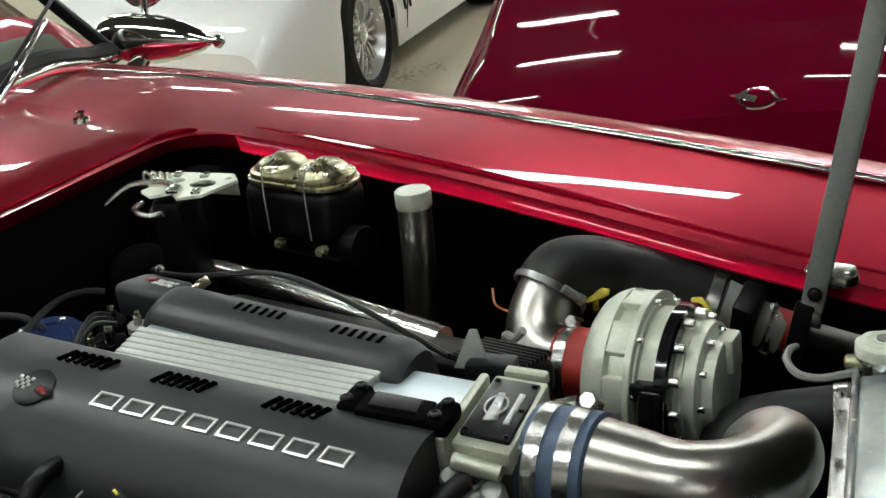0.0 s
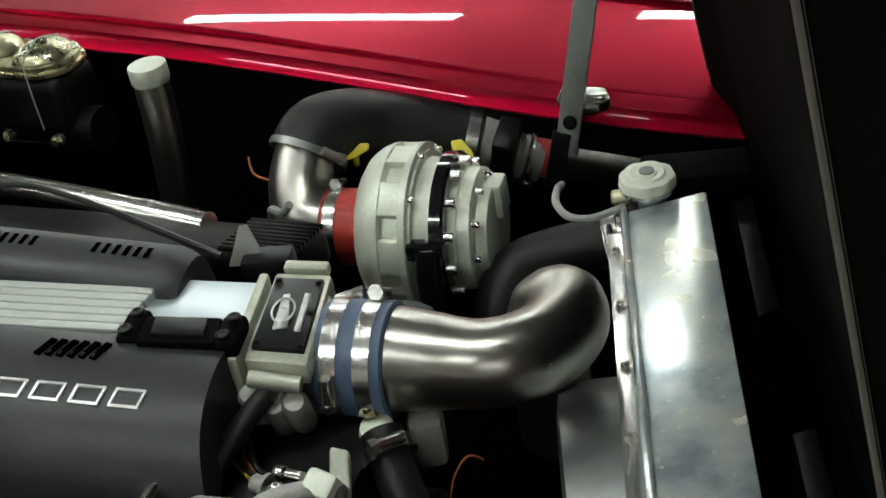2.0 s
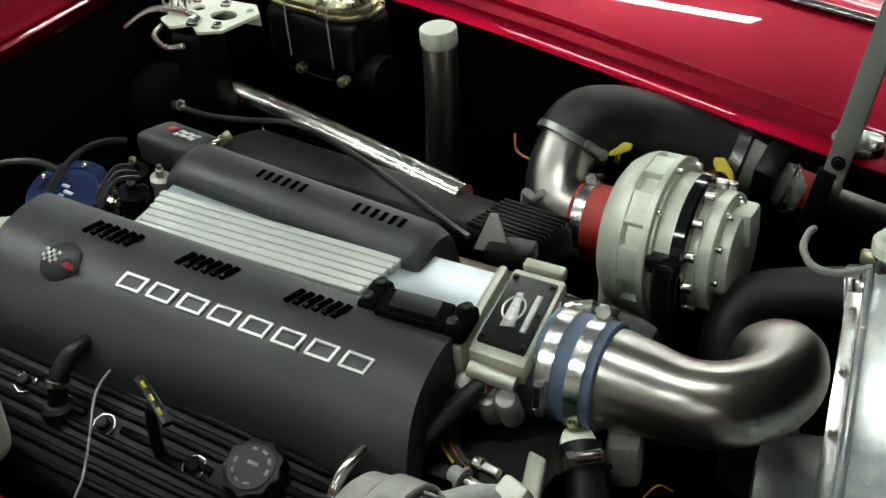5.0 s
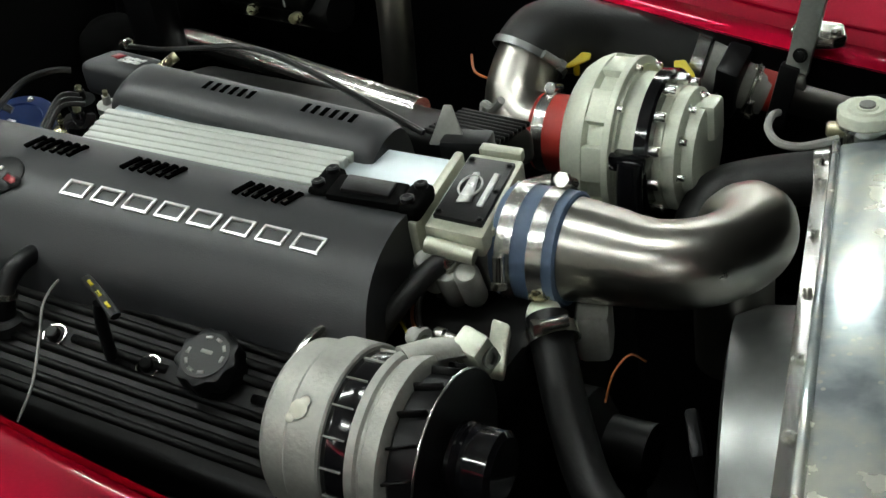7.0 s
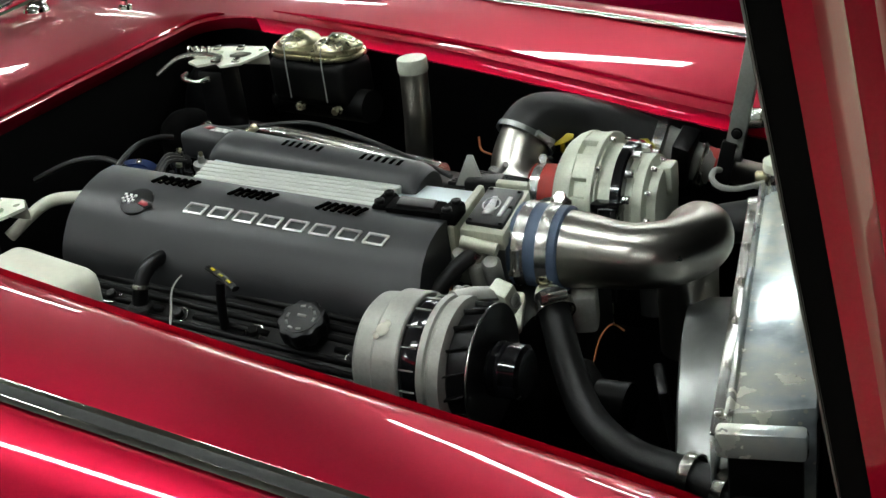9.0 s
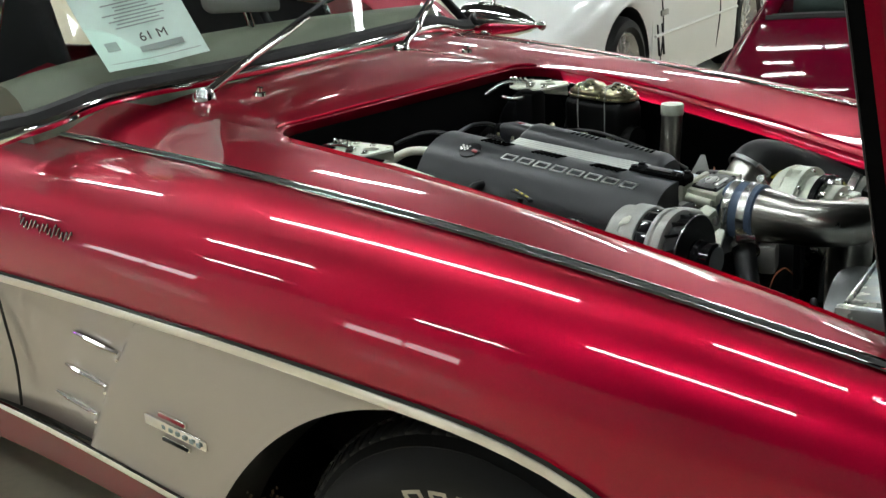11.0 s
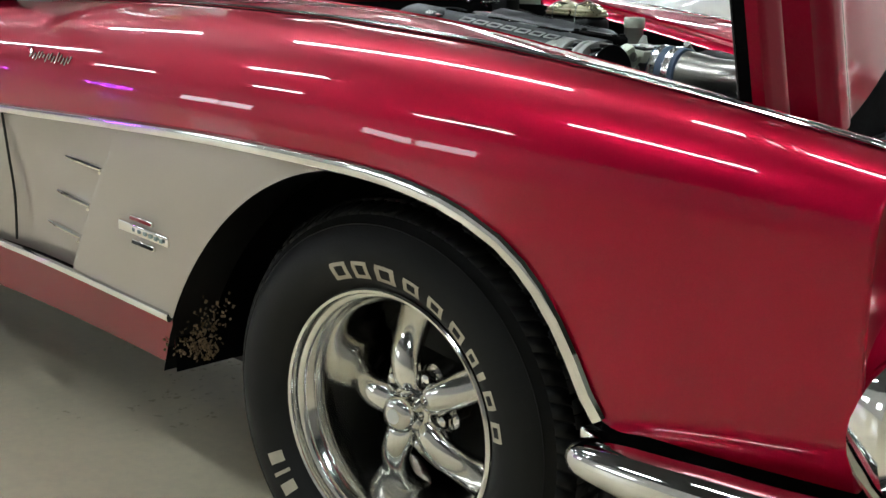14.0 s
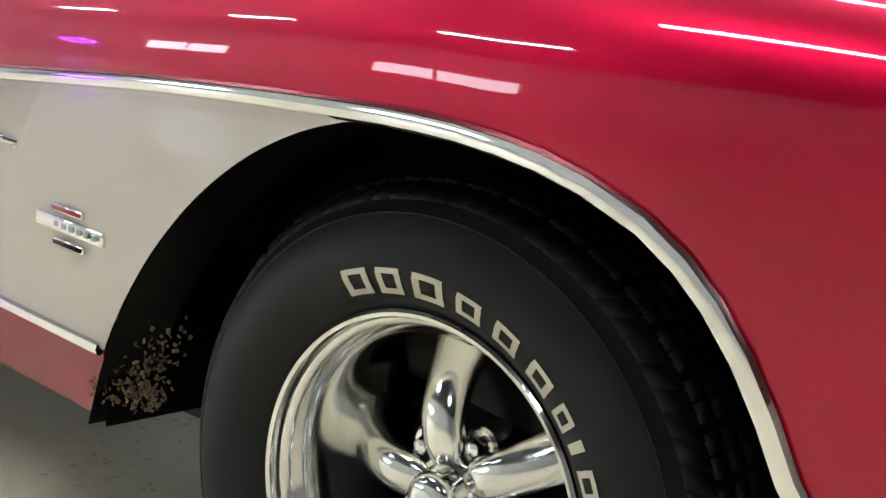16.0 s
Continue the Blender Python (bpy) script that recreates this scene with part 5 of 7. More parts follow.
part("overflow_fitting", lathe([(0.008, 0), (0.008, 0.02), (0.006, 0.022), (0, 0.022)], (0.296, 0.184, 0.850), (-1, -0.1, 0), 10), GOLD, car)
part("black_tray", box((0.12, 0.06, 0.03), pose(0.35, 0.28, 0.82, 0, 0, 10), 0.006), FLOCK, car)
# fan shroud
bm = lathe([(0.185, 0.0), (0.205, 0.004), (0.215, 0.03), (0.215, 0.075), (0.205, 0.085)], (0.278, -0.155, 0.60), (0.97, 0.25, 0), 48, None, False)
part("fan_shroud", thicken(bm, 0.004), SHROUD, car, "dark grey rounded fan shroud")
for k in range(6):
    a = k * math.pi / 3 + 0.3
    part("fan_blade", box((0.012, 0.05, 0.15), Matrix.Translation((0.27, -0.155, 0.60)) @ Matrix.Rotation(a, 4, "X") @ pose(0, 0, 0.10, 0, 0, 25), 0.004), PLASTIC, car)
# lower front hose
part("lower_hose", sweep([(0.140, -0.200, 0.852), (0.155, -0.222, 0.835), (0.185, -0.262, 0.795), (0.225, -0.305, 0.765), (0.285, -0.338, 0.752), (0.36, -0.352, 0.748), (0.41, -0.37, 0.745)], 0.0188, 18, 8), RUBBER, car, "black rubber water hose")
for at, ax in (((0.149, -0.214, 0.842), (0.55, -0.65, -0.5)), ((0.352, -0.350, 0.749), (1, -0.2, 0)), ((0.392, -0.362, 0.746), (1, -0.3, 0))):
    part("hose_clamp", clamp_band(at, ax, 0.023, 0.012), STEEL, car, "worm-drive hose clamp")
part("clamp_screw", clamp_screw((0.149, -0.214, 0.842), (0.55, -0.65, -0.5), 0.023, 0.012, (0.3, -0.3, 1)), STEEL, car)
part("water_neck", lathe([(0.020, 0), (0.020, 0.012), (0.016, 0.016), (0.015, 0.030), (0, 0.030)], (0.128, -0.188, 0.828), (0.3, -0.35, 0.9), 20), CAST, car, "cast water neck with bolt")
part("neck_bolt", hexbolt((0.128, -0.187, 0.862), (0, 0, 1), 0.007, 0.008), GOLD, car)
part("pump_housing", box((0.032, 0.045, 0.05), pose(0.164, -0.160, 0.818, 0, 0, 20), 0.008), CASE, car, "cast water pump housing")
part("pump_snout", lathe([(0.05, 0), (0.05, 0.03), (0.03, 0.05), (0.03, 0.09), (0, 0.09)], (0.13, -0.18, 0.70), (1, 0, 0), 24), IRON, car)

# alternator
AL = V((0.043, -0.420, 0.890))
ALX = V((1, 0.03, -0.02))
alt = part("alternator", lathe([(0.046, 0.0000), (0.058, 0.0017), (0.063, 0.0071), (0.0645, 0.0255), (0.0665, 0.0273), (0.0685, 0.0296), (0.0685, 0.0551), (0.067, 0.0568), (0, 0.0568)], AL, ALX, 48), CASE, car, "grey cast alternator with black fan and pulley")
for sx, sr, st in ((0.038, 38, 0.0075), (0.041, 33, 0.0045), (0.033, 44, 0.0040)):
    part("paint_dab", lathe([(st, 0), (st * 0.8, 0.0006), (0, 0.0008)], AL + V((sx, -0.0685 * math.sin(radians(sr)), 0.0685 * math.cos(radians(sr)))), (0, -math.sin(radians(sr)), math.cos(radians(sr))), 9), CREAM, alt, "dab of cream paint")
part("stator_ring", lathe([(0.0640, 0.0568), (0.0648, 0.0580), (0.0648, 0.0783), (0.064, 0.0795)], AL, ALX, 44), GLOSSBLACK, alt, "gloss black stator ring")
for k in range(9):
    a = radians(20 + 20 * k)
    part("stator_groove", box((0.017, 0.0012, 0.003), Matrix.Translation(AL + ALX * 0.0679) @ Matrix.Rotation(a - math.pi / 2, 4, "X") @ pose(0, 0, 0.0645), 0.0), CAST_DARK, alt)
part("front_case", lathe([(0.0670, 0.0777), (0.0690, 0.0789), (0.0690, 0.0853), (0.0660, 0.0870), (0.0660, 0.0893), (0.0690, 0.0916), (0.0695, 0.1032), (0.064, 0.1061), (0, 0.1061)], AL, ALX, 48), CASE, alt)
part("fan", lathe([(0.030, 0.1061), (0.058, 0.1061), (0.060, 0.1085), (0.060, 0.1299), (0.0, 0.1299)], AL, ALX, 44), PLASTIC, alt)
for k in range(16):
    a = 2 * math.pi * k / 16
    part("fan_vane", box((0.021, 0.002, 0.010), Matrix.Translation(AL + ALX * 0.1183) @ Matrix.Rotation(a, 4, "X") @ pose(0, 0, 0.0605, 0, 0, 20), 0.0), IRON, alt)
part("fan_rim", lathe([(0.062, 0.1296), (0.0655, 0.1299), (0.0660, 0.1313), (0.062, 0.1318), (0.0, 0.1318)], AL, ALX, 48), PLASTIC, alt)
part("rim_edge", lathe([(0.0655, 0.1299), (0.0667, 0.1304), (0.0667, 0.1313), (0.0655, 0.1318)], AL, ALX, 48, None, False), CLAMP, alt)
part("pulley", lathe([(0.024, 0.1318), (0.0285, 0.1334), (0.0285, 0.1369), (0.026, 0.1386), (0.0285, 0.1404), (0.026, 0.1421), (0.0285, 0.1438), (0.0285, 0.1647), (0.024, 0.1682), (0.0, 0.1682)], AL, ALX, 32), GLOSSBLACK, alt, "gloss black ribbed pulley")
for a in (radians(200), radians(-40)):
    part("case_bolt", sweep([AL + V((0.034, 0.070 * math.cos(a), 0.070 * math.sin(a))), AL + V((0.095, 0.071 * math.cos(a), 0.070 * math.sin(a) - 0.003))], 0.004, 8, 1), STEEL, alt)
part("ear_arm", sweep([(0.126, -0.392, 0.946), (0.140, -0.372, 0.943), (0.158, -0.352, 0.936)], [0.014, 0.013, 0.010], 12, 4, True, None, 0.6), CASE, alt, "grey cast mounting arm")
part("ear", box((0.024, 0.020, 0.040), pose(0.160, -0.348, 0.930, 28, 10, -12), 0.004, 2), CAST, alt, "cream cast mounting ear")
part("ear_bore", lathe([(0.008, 0), (0.008, 0.003), (0.0045, 0.0035), (0.0045, 0.001)], (0.172, -0.352, 0.930), (1, -0.1, 0.1), 16), CAST_DARK, alt)
part("ear_bolt", hexbolt((0.112, -0.345, 0.925), (-0.9, 0.2, 0.1), 0.007, 0.012), CAST_DARK, alt)
part("ear_stud", sweep([(0.105, -0.344, 0.925), (0.150, -0.352, 0.925)], 0.0055, 10, 1), STEEL, alt)

# near valve cover with ribs, oil cap, dipstick
vc = part("valve_cover", slab([(-0.46, -0.33, 0.905), (0.055, -0.33, 0.868), (0.070, -0.455, 0.820), (-0.445, -0.455, 0.857)], 0.05, 0.01), IRON, car, "black ribbed valve cover with oil filler cap")


def vcp(x, y, h=0.0):
    f = (-0.33 - y) / 0.125
    return V((x, y, 0.905 - 0.048 * f - 0.072 * (x + 0.46) + h))


for k in range(8):
    y = -0.343 - 0.0132 * k
    for xa, xb in ((-0.44, -0.280), (-0.235, -0.130), (-0.040, 0.045)) if k == 3 else ((-0.44, 0.045),):
        part("cover_rib", sweep([vcp(xa, y, 0.001), vcp(xb, y, 0.001)], 0.0042, 8, 1), IRON, vc)
cap = vcp(-0.082, -0.372, 0.0)
lob = []
for k in range(64):
    a = 2 * math.pi * k / 64
    r = 0.0275 + 0.0016 * math.cos(9 * a)
    lob.append((r * math.cos(a), r * math.sin(a)))
VN = V((0.07, -0.36, 1)).normalized()
mc = Matrix.Translation(cap) @ V((0, 0, 1)).rotation_difference(VN).to_matrix().to_4x4()
part("oil_cap", prism(lob, 0.020, mc @ pose(0, 0, 0.020), 0.003), PLASTIC, vc, "black lobed oil filler cap with faded print")
part("oil_neck", lathe([(0.026, -0.01), (0.026, 0.012)], cap, VN, 24), IRON, vc)
part("cap_face", placed(lathe([(0.0215, 0.0), (0.0215, 0.0012), (0, 0.0012)], (0, 0, 0.0298), (0, 0, 1), 28), mc), RUBBER, vc, "grey cap face")
for k in range(10):
    a = 2 * math.pi * k / 10
    if k % 5 != 4:
        part("print_bar", placed(box((0.006, 0.0028, 0.0008), pose(0.0165 * math.cos(a), 0.0165 * math.sin(a), 0.0313, 0, 0, math.degrees(a) + 90)), mc), WIRE_GREY, vc)
part("print_bar", placed(box((0.011, 0.0035, 0.0008), pose(0, 0.003, 0.0313)), mc), WIRE_GREY, vc)
for x, y in ((-0.255, -0.385), (-0.148, -0.385), (-0.012, -0.388), (-0.36, -0.38)):
    p = vcp(x, y, 0.0)
    wz = part("cover_bolt", hexbolt(p, VN, 0.0065, 0.008), IRON, vc)
    part("washer", lathe([(0.0102, 0), (0.0118, 0), (0.0118, 0.0025), (0.0102, 0.0025)], p, VN, 24, None, False), STEEL, vc, "thin bright washer")
dp = part("dipstick", sweep([(-0.19, -0.385, 0.85), (-0.186, -0.388, 0.88), (-0.182, -0.389, 0.91), (-0.179, -0.388, 0.925)], 0.0055, 10, 4), PLASTIC, car, "black T-handle oil dipstick with yellow print")
part("t_handle", sweep([(-0.210, -0.368, 0.930), (-0.178, -0.385, 0.931), (-0.147, -0.402, 0.928)], 0.0050, 10, 3, True, None, 0.6), PLASTIC, dp)
for k in range(3):
    p = V((-0.204, -0.372, 0.9342)).lerp(V((-0.152, -0.400, 0.9325)), 0.15 + 0.35 * k)
    part("print_bar", box((0.010, 0.0028, 0.001), Matrix.Translation(p) @ pose(0, 0, 0, 8, 0, -28), 0.0), YELLOW, dp)
# breather elbows below the cover
for x, y, r, mat, lab in ((-0.305, -0.345, 0.0095, PLASTIC, "glossy black breather elbow"), (-0.004, -0.330, 0.0062, STEEL, "thin plated breather elbow")):
    z = 0.893 + ez(x)
    el = part("breather_elbow", sweep([(x + 0.005, y + 0.02, z + 0.012), (x, y - 0.012, z + 0.012), (x - 0.003, y - 0.034, z - 0.002), (x - 0.004, y - 0.044, z - 0.030)], r, 12, 6), mat, car, lab)
    part("notch", box((0.034, 0.006, 0.032), pose(x + 0.004, y + 0.006, z + 0.006, -25, 0, 0), 0.001), HOLE_SHADE, el)
    part("collar", lathe([(r, 0), (r * 1.25, 0.001), (r * 1.25, 0.006), (r, 0.007)], (x - 0.003, y - 0.036, z - 0.004), (0, -0.4, -0.9), 16), STEEL, el)
    part("grommet", lathe([(0.016, 0), (0.016, 0.010), (0.012, 0.014), (0, 0.014)], (x - 0.004, y - 0.045, z - 0.040), (0, 0, 1), 18), RUBBER, el)
# hose from throttle body to the block
part("coolant_hose", sweep([(0.058, -0.215, 0.905), (0.048, -0.236, 0.900), (0.034, -0.260, 0.884), (0.022, -0.282, 0.865), (0.010, -0.30, 0.845)], 0.0095, 14, 6), RUBBER, car, "black coolant hose")
part("hose_end", lathe([(0.0115, 0), (0.0115, 0.016), (0.010, 0.02), (0, 0.02)], (0.060, -0.206, 0.906), (-0.2, -0.8, -0.3), 16), STEEL, car)
# far valve cover, rod, dip tube
fv = part("valve_cover", slab([(-0.50, 0.02, 0.895), (-0.06, 0.045, 0.862), (-0.03, 0.135, 0.838), (-0.48, 0.135, 0.868)], 0.05, 0.014, segs=4), IRON, car, "black ribbed valve cover on the far bank")
for k in range(9):
    y = 0.05 + 0.010 * k
    part("cover_rib", sweep([V((-0.12, y, 0.870 - 0.22 * (y - 0.03))), V((-0.036, y, 0.863 - 0.22 * (y - 0.03)))], 0.0032, 6, 1), IRON, fv)
part("chrome_rod", sweep([(-0.590, 0.221, 0.850), (-0.40, 0.178, 0.850), (-0.17, 0.122, 0.845)], 0.0160, 18, 4), CLAMP, car, "bright chrome tube across the engine")
ft2 = part("filler_tube", sweep([(-0.312, 0.314, 0.935), (-0.315, 0.312, 0.85), (-0.322, 0.308, 0.75), (-0.328, 0.305, 0.62)], 0.0225, 22, 4), PIPE, car, "polished upright filler tube with flat cap")
part("tube_cap", lathe([(0.0235, 0), (0.0245, 0.002), (0.0245, 0.020), (0.0235, 0.023), (0, 0.024)], (-0.312, 0.314, 0.930), (0, 0, 1), 28), CAST, ft2, "brushed flat cap")
# brake master cylinder
ms = part("master_cylinder", box((0.175, 0.085, 0.085), pose(-0.508, 0.338, 0.905, 0, 0, -8), 0.02, 3), IRON, car, "black master cylinder with gold twin-dome lid")
oval = []
for k in range(40):
    a = 2 * math.pi * k / 40
    oval.append((0.046 * math.copysign(1, math.cos(a)) + 0.047 * math.cos(a), 0.045 * math.sin(a)))
for dz, th, sc_ in ((0.950, 0.008, 1.0), (0.958, 0.008, 0.94)):
    lid = part("cylinder_lid", prism([(x * sc_, y * sc_) for x, y in oval], th, pose(-0.507, 0.340, dz, 0, 0, -8), 0.002), GOLD, ms, "gold zinc lid with two domes")
for x, y in ((-0.548, 0.348), (-0.466, 0.333)):
    part("dome", lathe([(0.038, 0), (0.036, 0.005), (0.030, 0.010), (0.020, 0.013), (0.010, 0.014), (0.009, 0.018), (0, 0.019)], (x, y, 0.963), (0, 0, 1), 24), GOLD, ms)
    part("bail_wire", sweep([(x, y - 0.05, 0.88), (x, y - 0.047, 0.965), (x, y - 0.02, 0.979), (x, y, 0.984), (x, y + 0.04, 0.97)], 0.0012, 6, 4), PROP, ms)
part("cylinder_bore", sweep([(-0.60, 0.345, 0.865), (-0.40, 0.315, 0.865)], 0.028, 18, 1), IRON, ms)
for x, y in ((-0.52, 0.285), (-0.44, 0.27)):
    part("line_nut", lathe([(0.0075, 0), (0.0075, 0.014), (0.005, 0.017), (0, 0.017)], (x, y + 0.006, 0.872), (0, -1, 0.1), 6), GOLD, ms)
part("booster", lathe([(0.05, 0), (0.09, 0.012), (0.10, 0.03), (0.10, 0.07), (0.06, 0.09), (0, 0.09)], (-0.755, 0.35, 0.85), (1, -0.1, 0), 32), BAY, car, "black brake booster")
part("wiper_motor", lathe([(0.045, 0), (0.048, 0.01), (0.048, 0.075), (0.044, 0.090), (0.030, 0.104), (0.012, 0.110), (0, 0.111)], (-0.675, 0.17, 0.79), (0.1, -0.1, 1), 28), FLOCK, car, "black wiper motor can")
# bonnet latch hinges at the rear corners
def plate_with_holes(outline, holes, thick, m):
    bm = bmesh.new()
    edges = []
    for loop in [outline] + [[(hx + rx * math.cos(2 * math.pi * k / 18), hy + ry * math.sin(2 * math.pi * k / 18)) for k in range(18)] for hx, hy, rx, ry in holes]:
        vs_ = [bm.verts.new((x, y, 0)) for x, y in loop]
        edges += [bm.edges.new((vs_[k], vs_[k - 1])) for k in range(len(vs_))]
    bmesh.ops.triangle_fill(bm, use_beauty=True, use_dissolve=False, edges=edges)
    thicken(bm, thick)
    bm.transform(m)
    return bm


for cx, cy, cz in ((-0.556, 0.146, 0.997), (-0.607, -0.353, 0.949)):
    m = pose(cx, cy, cz, 3, -3, -6)
    hn = part("latch_plate", plate_with_holes([(-0.085, 0.030), (-0.050, 0.048), (0.050, 0.052), (0.074, 0.034), (0.060, -0.020), (0.030, -0.034), (0.004, -0.018), (-0.020, -0.034), (-0.052, -0.020), (-0.048, 0.004)],
                                              [(0.030, 0.014, 0.021, 0.013), (-0.022, 0.020, 0.010, 0.008), (-0.060, 0.030, 0.006, 0.006), (0.055, 0.036, 0.005, 0.005)], 0.004, m), CAPWHITE, car, "white painted perforated bonnet latch plate")
    part("latch_flange", slab([m @ V(p) for p in ((-0.050, 0.050, 0.002), (0.050, 0.054, 0.002), (0.048, 0.055, -0.024), (-0.046, 0.051, -0.022))], 0.004, 0.001), CAPWHITE, hn)
    part("latch_arm", sweep([m @ V(p) for p in ((-0.118, -0.030, -0.016), (-0.080, -0.012, 0.006), (-0.030, -0.004, 0.010), (0.012, -0.010, 0.008))], [0.004, 0.0052, 0.0055, 0.0045], 8, 4), STEEL, hn)
    part("latch_arm", sweep([m @ V(p) for p in ((-0.100, 0.012, -0.030), (-0.064, -0.030, -0.020), (-0.016, -0.050, -0.018), (0.010, -0.044, -0.014))], 0.0042, 8, 4), STEEL, hn)
    part("latch_hook", slab([m @ V(p) for p in ((-0.004, -0.004, 0.013), (0.020, -0.012, 0.013), (0.026, -0.026, 0.012), (0.008, -0.030, 0.012))], 0.006, 0.0015), STEEL, hn)
    part("latch_spring", sweep([m @ V((-0.088 + 0.0036 * k, 0.020 + 0.008 * math.cos(k * 1.6), 0.006 + 0.008 * math.sin(k * 1.6))) for k in range(16)], 0.002, 6, 2), STEEL, hn)
    for bx, by in ((-0.040, 0.038), (0.010, 0.040), (0.046, -0.012)):
        part("latch_bolt", hexbolt(m @ V((bx, by, 0.003)), (0, 0, 1), 0.006, 0.005), STEEL, hn)
    part("latch_post", box((0.05, 0.05, 0.14), pose(cx - 0.01, cy, cz - 0.08), 0.008), BAY, hn)
# washer bottle
part("washer_bottle", box((0.145, 0.085, 0.10), pose(-0.376, -0.475, 0.916, 0, 5, -6), 0.022, 4), CREAM, car, "milky white plastic washer bottle")
# blue regulator cap and rear plumbing
CN = V((0.10, -0.22, 1)).normalized()
CC = V((-0.524, -0.146, 0.920))
CU = V((1, 0, -0.10)).normalized()
CW = CN.cross(CU).normalized()
bc = part("blue_cap", lathe([(0.030, -0.045), (0.040, -0.016), (0.047, -0.012), (0.048, -0.010), (0.048, 0.0), (0.0465, 0.0025), (0.034, 0.003), (0.033, 0.001), (0, 0.001)], CC, CN, 40), BLUE_CAP, car, "flat dark-blue anodised cap with five screws")
for k in range(5):
    a = 2 * math.pi * k / 5 + 0.5
    part("cap_bolt", hexbolt(CC + (CU * math.cos(a) + CW * math.sin(a)) * 0.040 + CN * 0.0025, CN, 0.0030, 0.003), STEEL, bc)
for du, dv, w in ((-0.006, 0.004, 0.010), (0.004, -0.003, 0.012), (-0.001, -0.010, 0.007)):
    part("cap_mark", slab([CC + CU * (du + p) + CW * (dv + q) + CN * 0.0022 for p, q in ((-w / 2, -0.002), (w / 2, -0.002), (w / 2, 0.002), (-w / 2, 0.002))], 0.001), BADGE, bc)
# dark fittings with brass ends between the cap and the plenum
for px_, py_, pz_, h, r, mat in ((-0.462, -0.098, 0.935, 0.050, 0.013, IRON), (-0.446, -0.122, 0.925, 0.045, 0.015, GLOSSBLACK), (-0.430, -0.092, 0.930, 0.040, 0.010, CASE), (-0.470, -0.128, 0.915, 0.030, 0.009, GOLD)):
    ftg = part("sender", lathe([(r, -h), (r, -0.010), (r * 1.2, -0.008), (r * 1.2, 0.0), (r * 0.5, 0.002), (r * 0.45, 0.012), (0, 0.013)], (px_, py_, pz_), (0.2, -0.1, 1), 12), mat, car, "dark threaded sender")
    part("terminal", lathe([(r * 0.3, 0.012), (r * 0.3, 0.018), (0, 0.018)], (px_, py_, pz_), (0.2, -0.1, 1), 8), GOLD, ftg)
for k in range(3):
    part("sender_wire", sweep([(-0.455 + 0.012 * k, -0.105 - 0.008 * k, 0.945), (-0.462 + 0.010 * k, -0.125 - 0.010 * k, 0.952), (-0.468 + 0.012 * k, -0.155 - 0.010 * k, 0.930)], 0.0028, 6, 5), WIRE_BLACK, car)
part("vacuum_hose", sweep([(-0.66, -0.185, 0.925), (-0.60, -0.170, 0.950), (-0.555, -0.150, 0.952), (-0.525, -0.140, 0.935)], 0.0042, 8, 6), WIRE_BLACK, car, "thin black vacuum hose")
part("braided_line", sweep([(-0.431, -0.217, 0.925), (-0.481, -0.217, 0.935), (-0.508, -0.247, 0.94), (-0.558, -0.267, 0.935), (-0.598, -0.307, 0.9)], 0.0085, 12, 6), CREAM, car, "pale braided fuel line")
part("vacuum_hose", sweep([(-0.459, -0.235, 0.955), (-0.483, -0.197, 0.965), (-0.499, -0.136, 0.97), (-0.487, -0.104, 0.97), (-0.473, -0.089, 0.965)], 0.0038, 8, 6), WIRE_BLACK, car, "thin black vacuum hose")
part("throttle_cable", sweep([(-0.55, 0.068, 0.915), (-0.479, 0.05, 0.925), (-0.413, 0.046, 0.935), (-0.357, 0.052, 0.94), (-0.302, 0.043, 0.94), (-0.224, 0.018, 0.935), (-0.157, -0.008, 0.93), (-0.102, -0.029, 0.925), (-0.065, -0.036, 0.915)], 0.0035, 8, 5), WIRE_BLACK, car, "thin black throttle cable over the engine")
part("cable_end", lathe([(0.008, 0), (0.008, 0.012), (0.005, 0.014), (0, 0.014)], (-0.55, 0.068, 0.915), (0.8, -0.2, 0.3), 8), STEEL, car)
part("cable_bracket", prism([(-0.02, -0.015), (0.02, -0.015), (0.004, 0.025), (-0.004, 0.025)], 0.003, pose(-0.040, -0.030, 0.918, 70, 0, 10), 0.001), CAST_DARK, car, "small triangular cable bracket")
part("loom_clip", box((0.05, 0.03, 0.02), pose(-0.02, -0.03, 0.905, 0, 0, 10), 0.004), PLASTIC, car)
part("orange_wire", sweep([(-0.20, 0.30, 0.83), (-0.19, 0.285, 0.815), (-0.165, 0.275, 0.812), (-0.145, 0.272, 0.808)], 0.0018, 6, 5), WIRE_ORANGE, car)
part("grey_wire", sweep([(-0.262, -0.335, 0.895), (-0.272, -0.345, 0.902), (-0.264, -0.377, 0.900), (-0.245, -0.408, 0.888), (-0.222, -0.447, 0.872), (-0.22, -0.48, 0.85)], 0.0013, 6, 6), WIRE_GREY, car, "grey plug wire")
part("thin_wire", sweep([(-0.40, -0.40, 0.90), (-0.36, -0.43, 0.89), (-0.34, -0.46, 0.85)], 0.0035, 6, 5), WIRE_BLACK, car)
part("bare_wire", sweep([(0.215, -0.17, 0.80), (0.205, -0.18, 0.812), (0.195, -0.195, 0.80), (0.19, -0.205, 0.775)], 0.0012, 6, 6), WIRE_ORANGE, car)
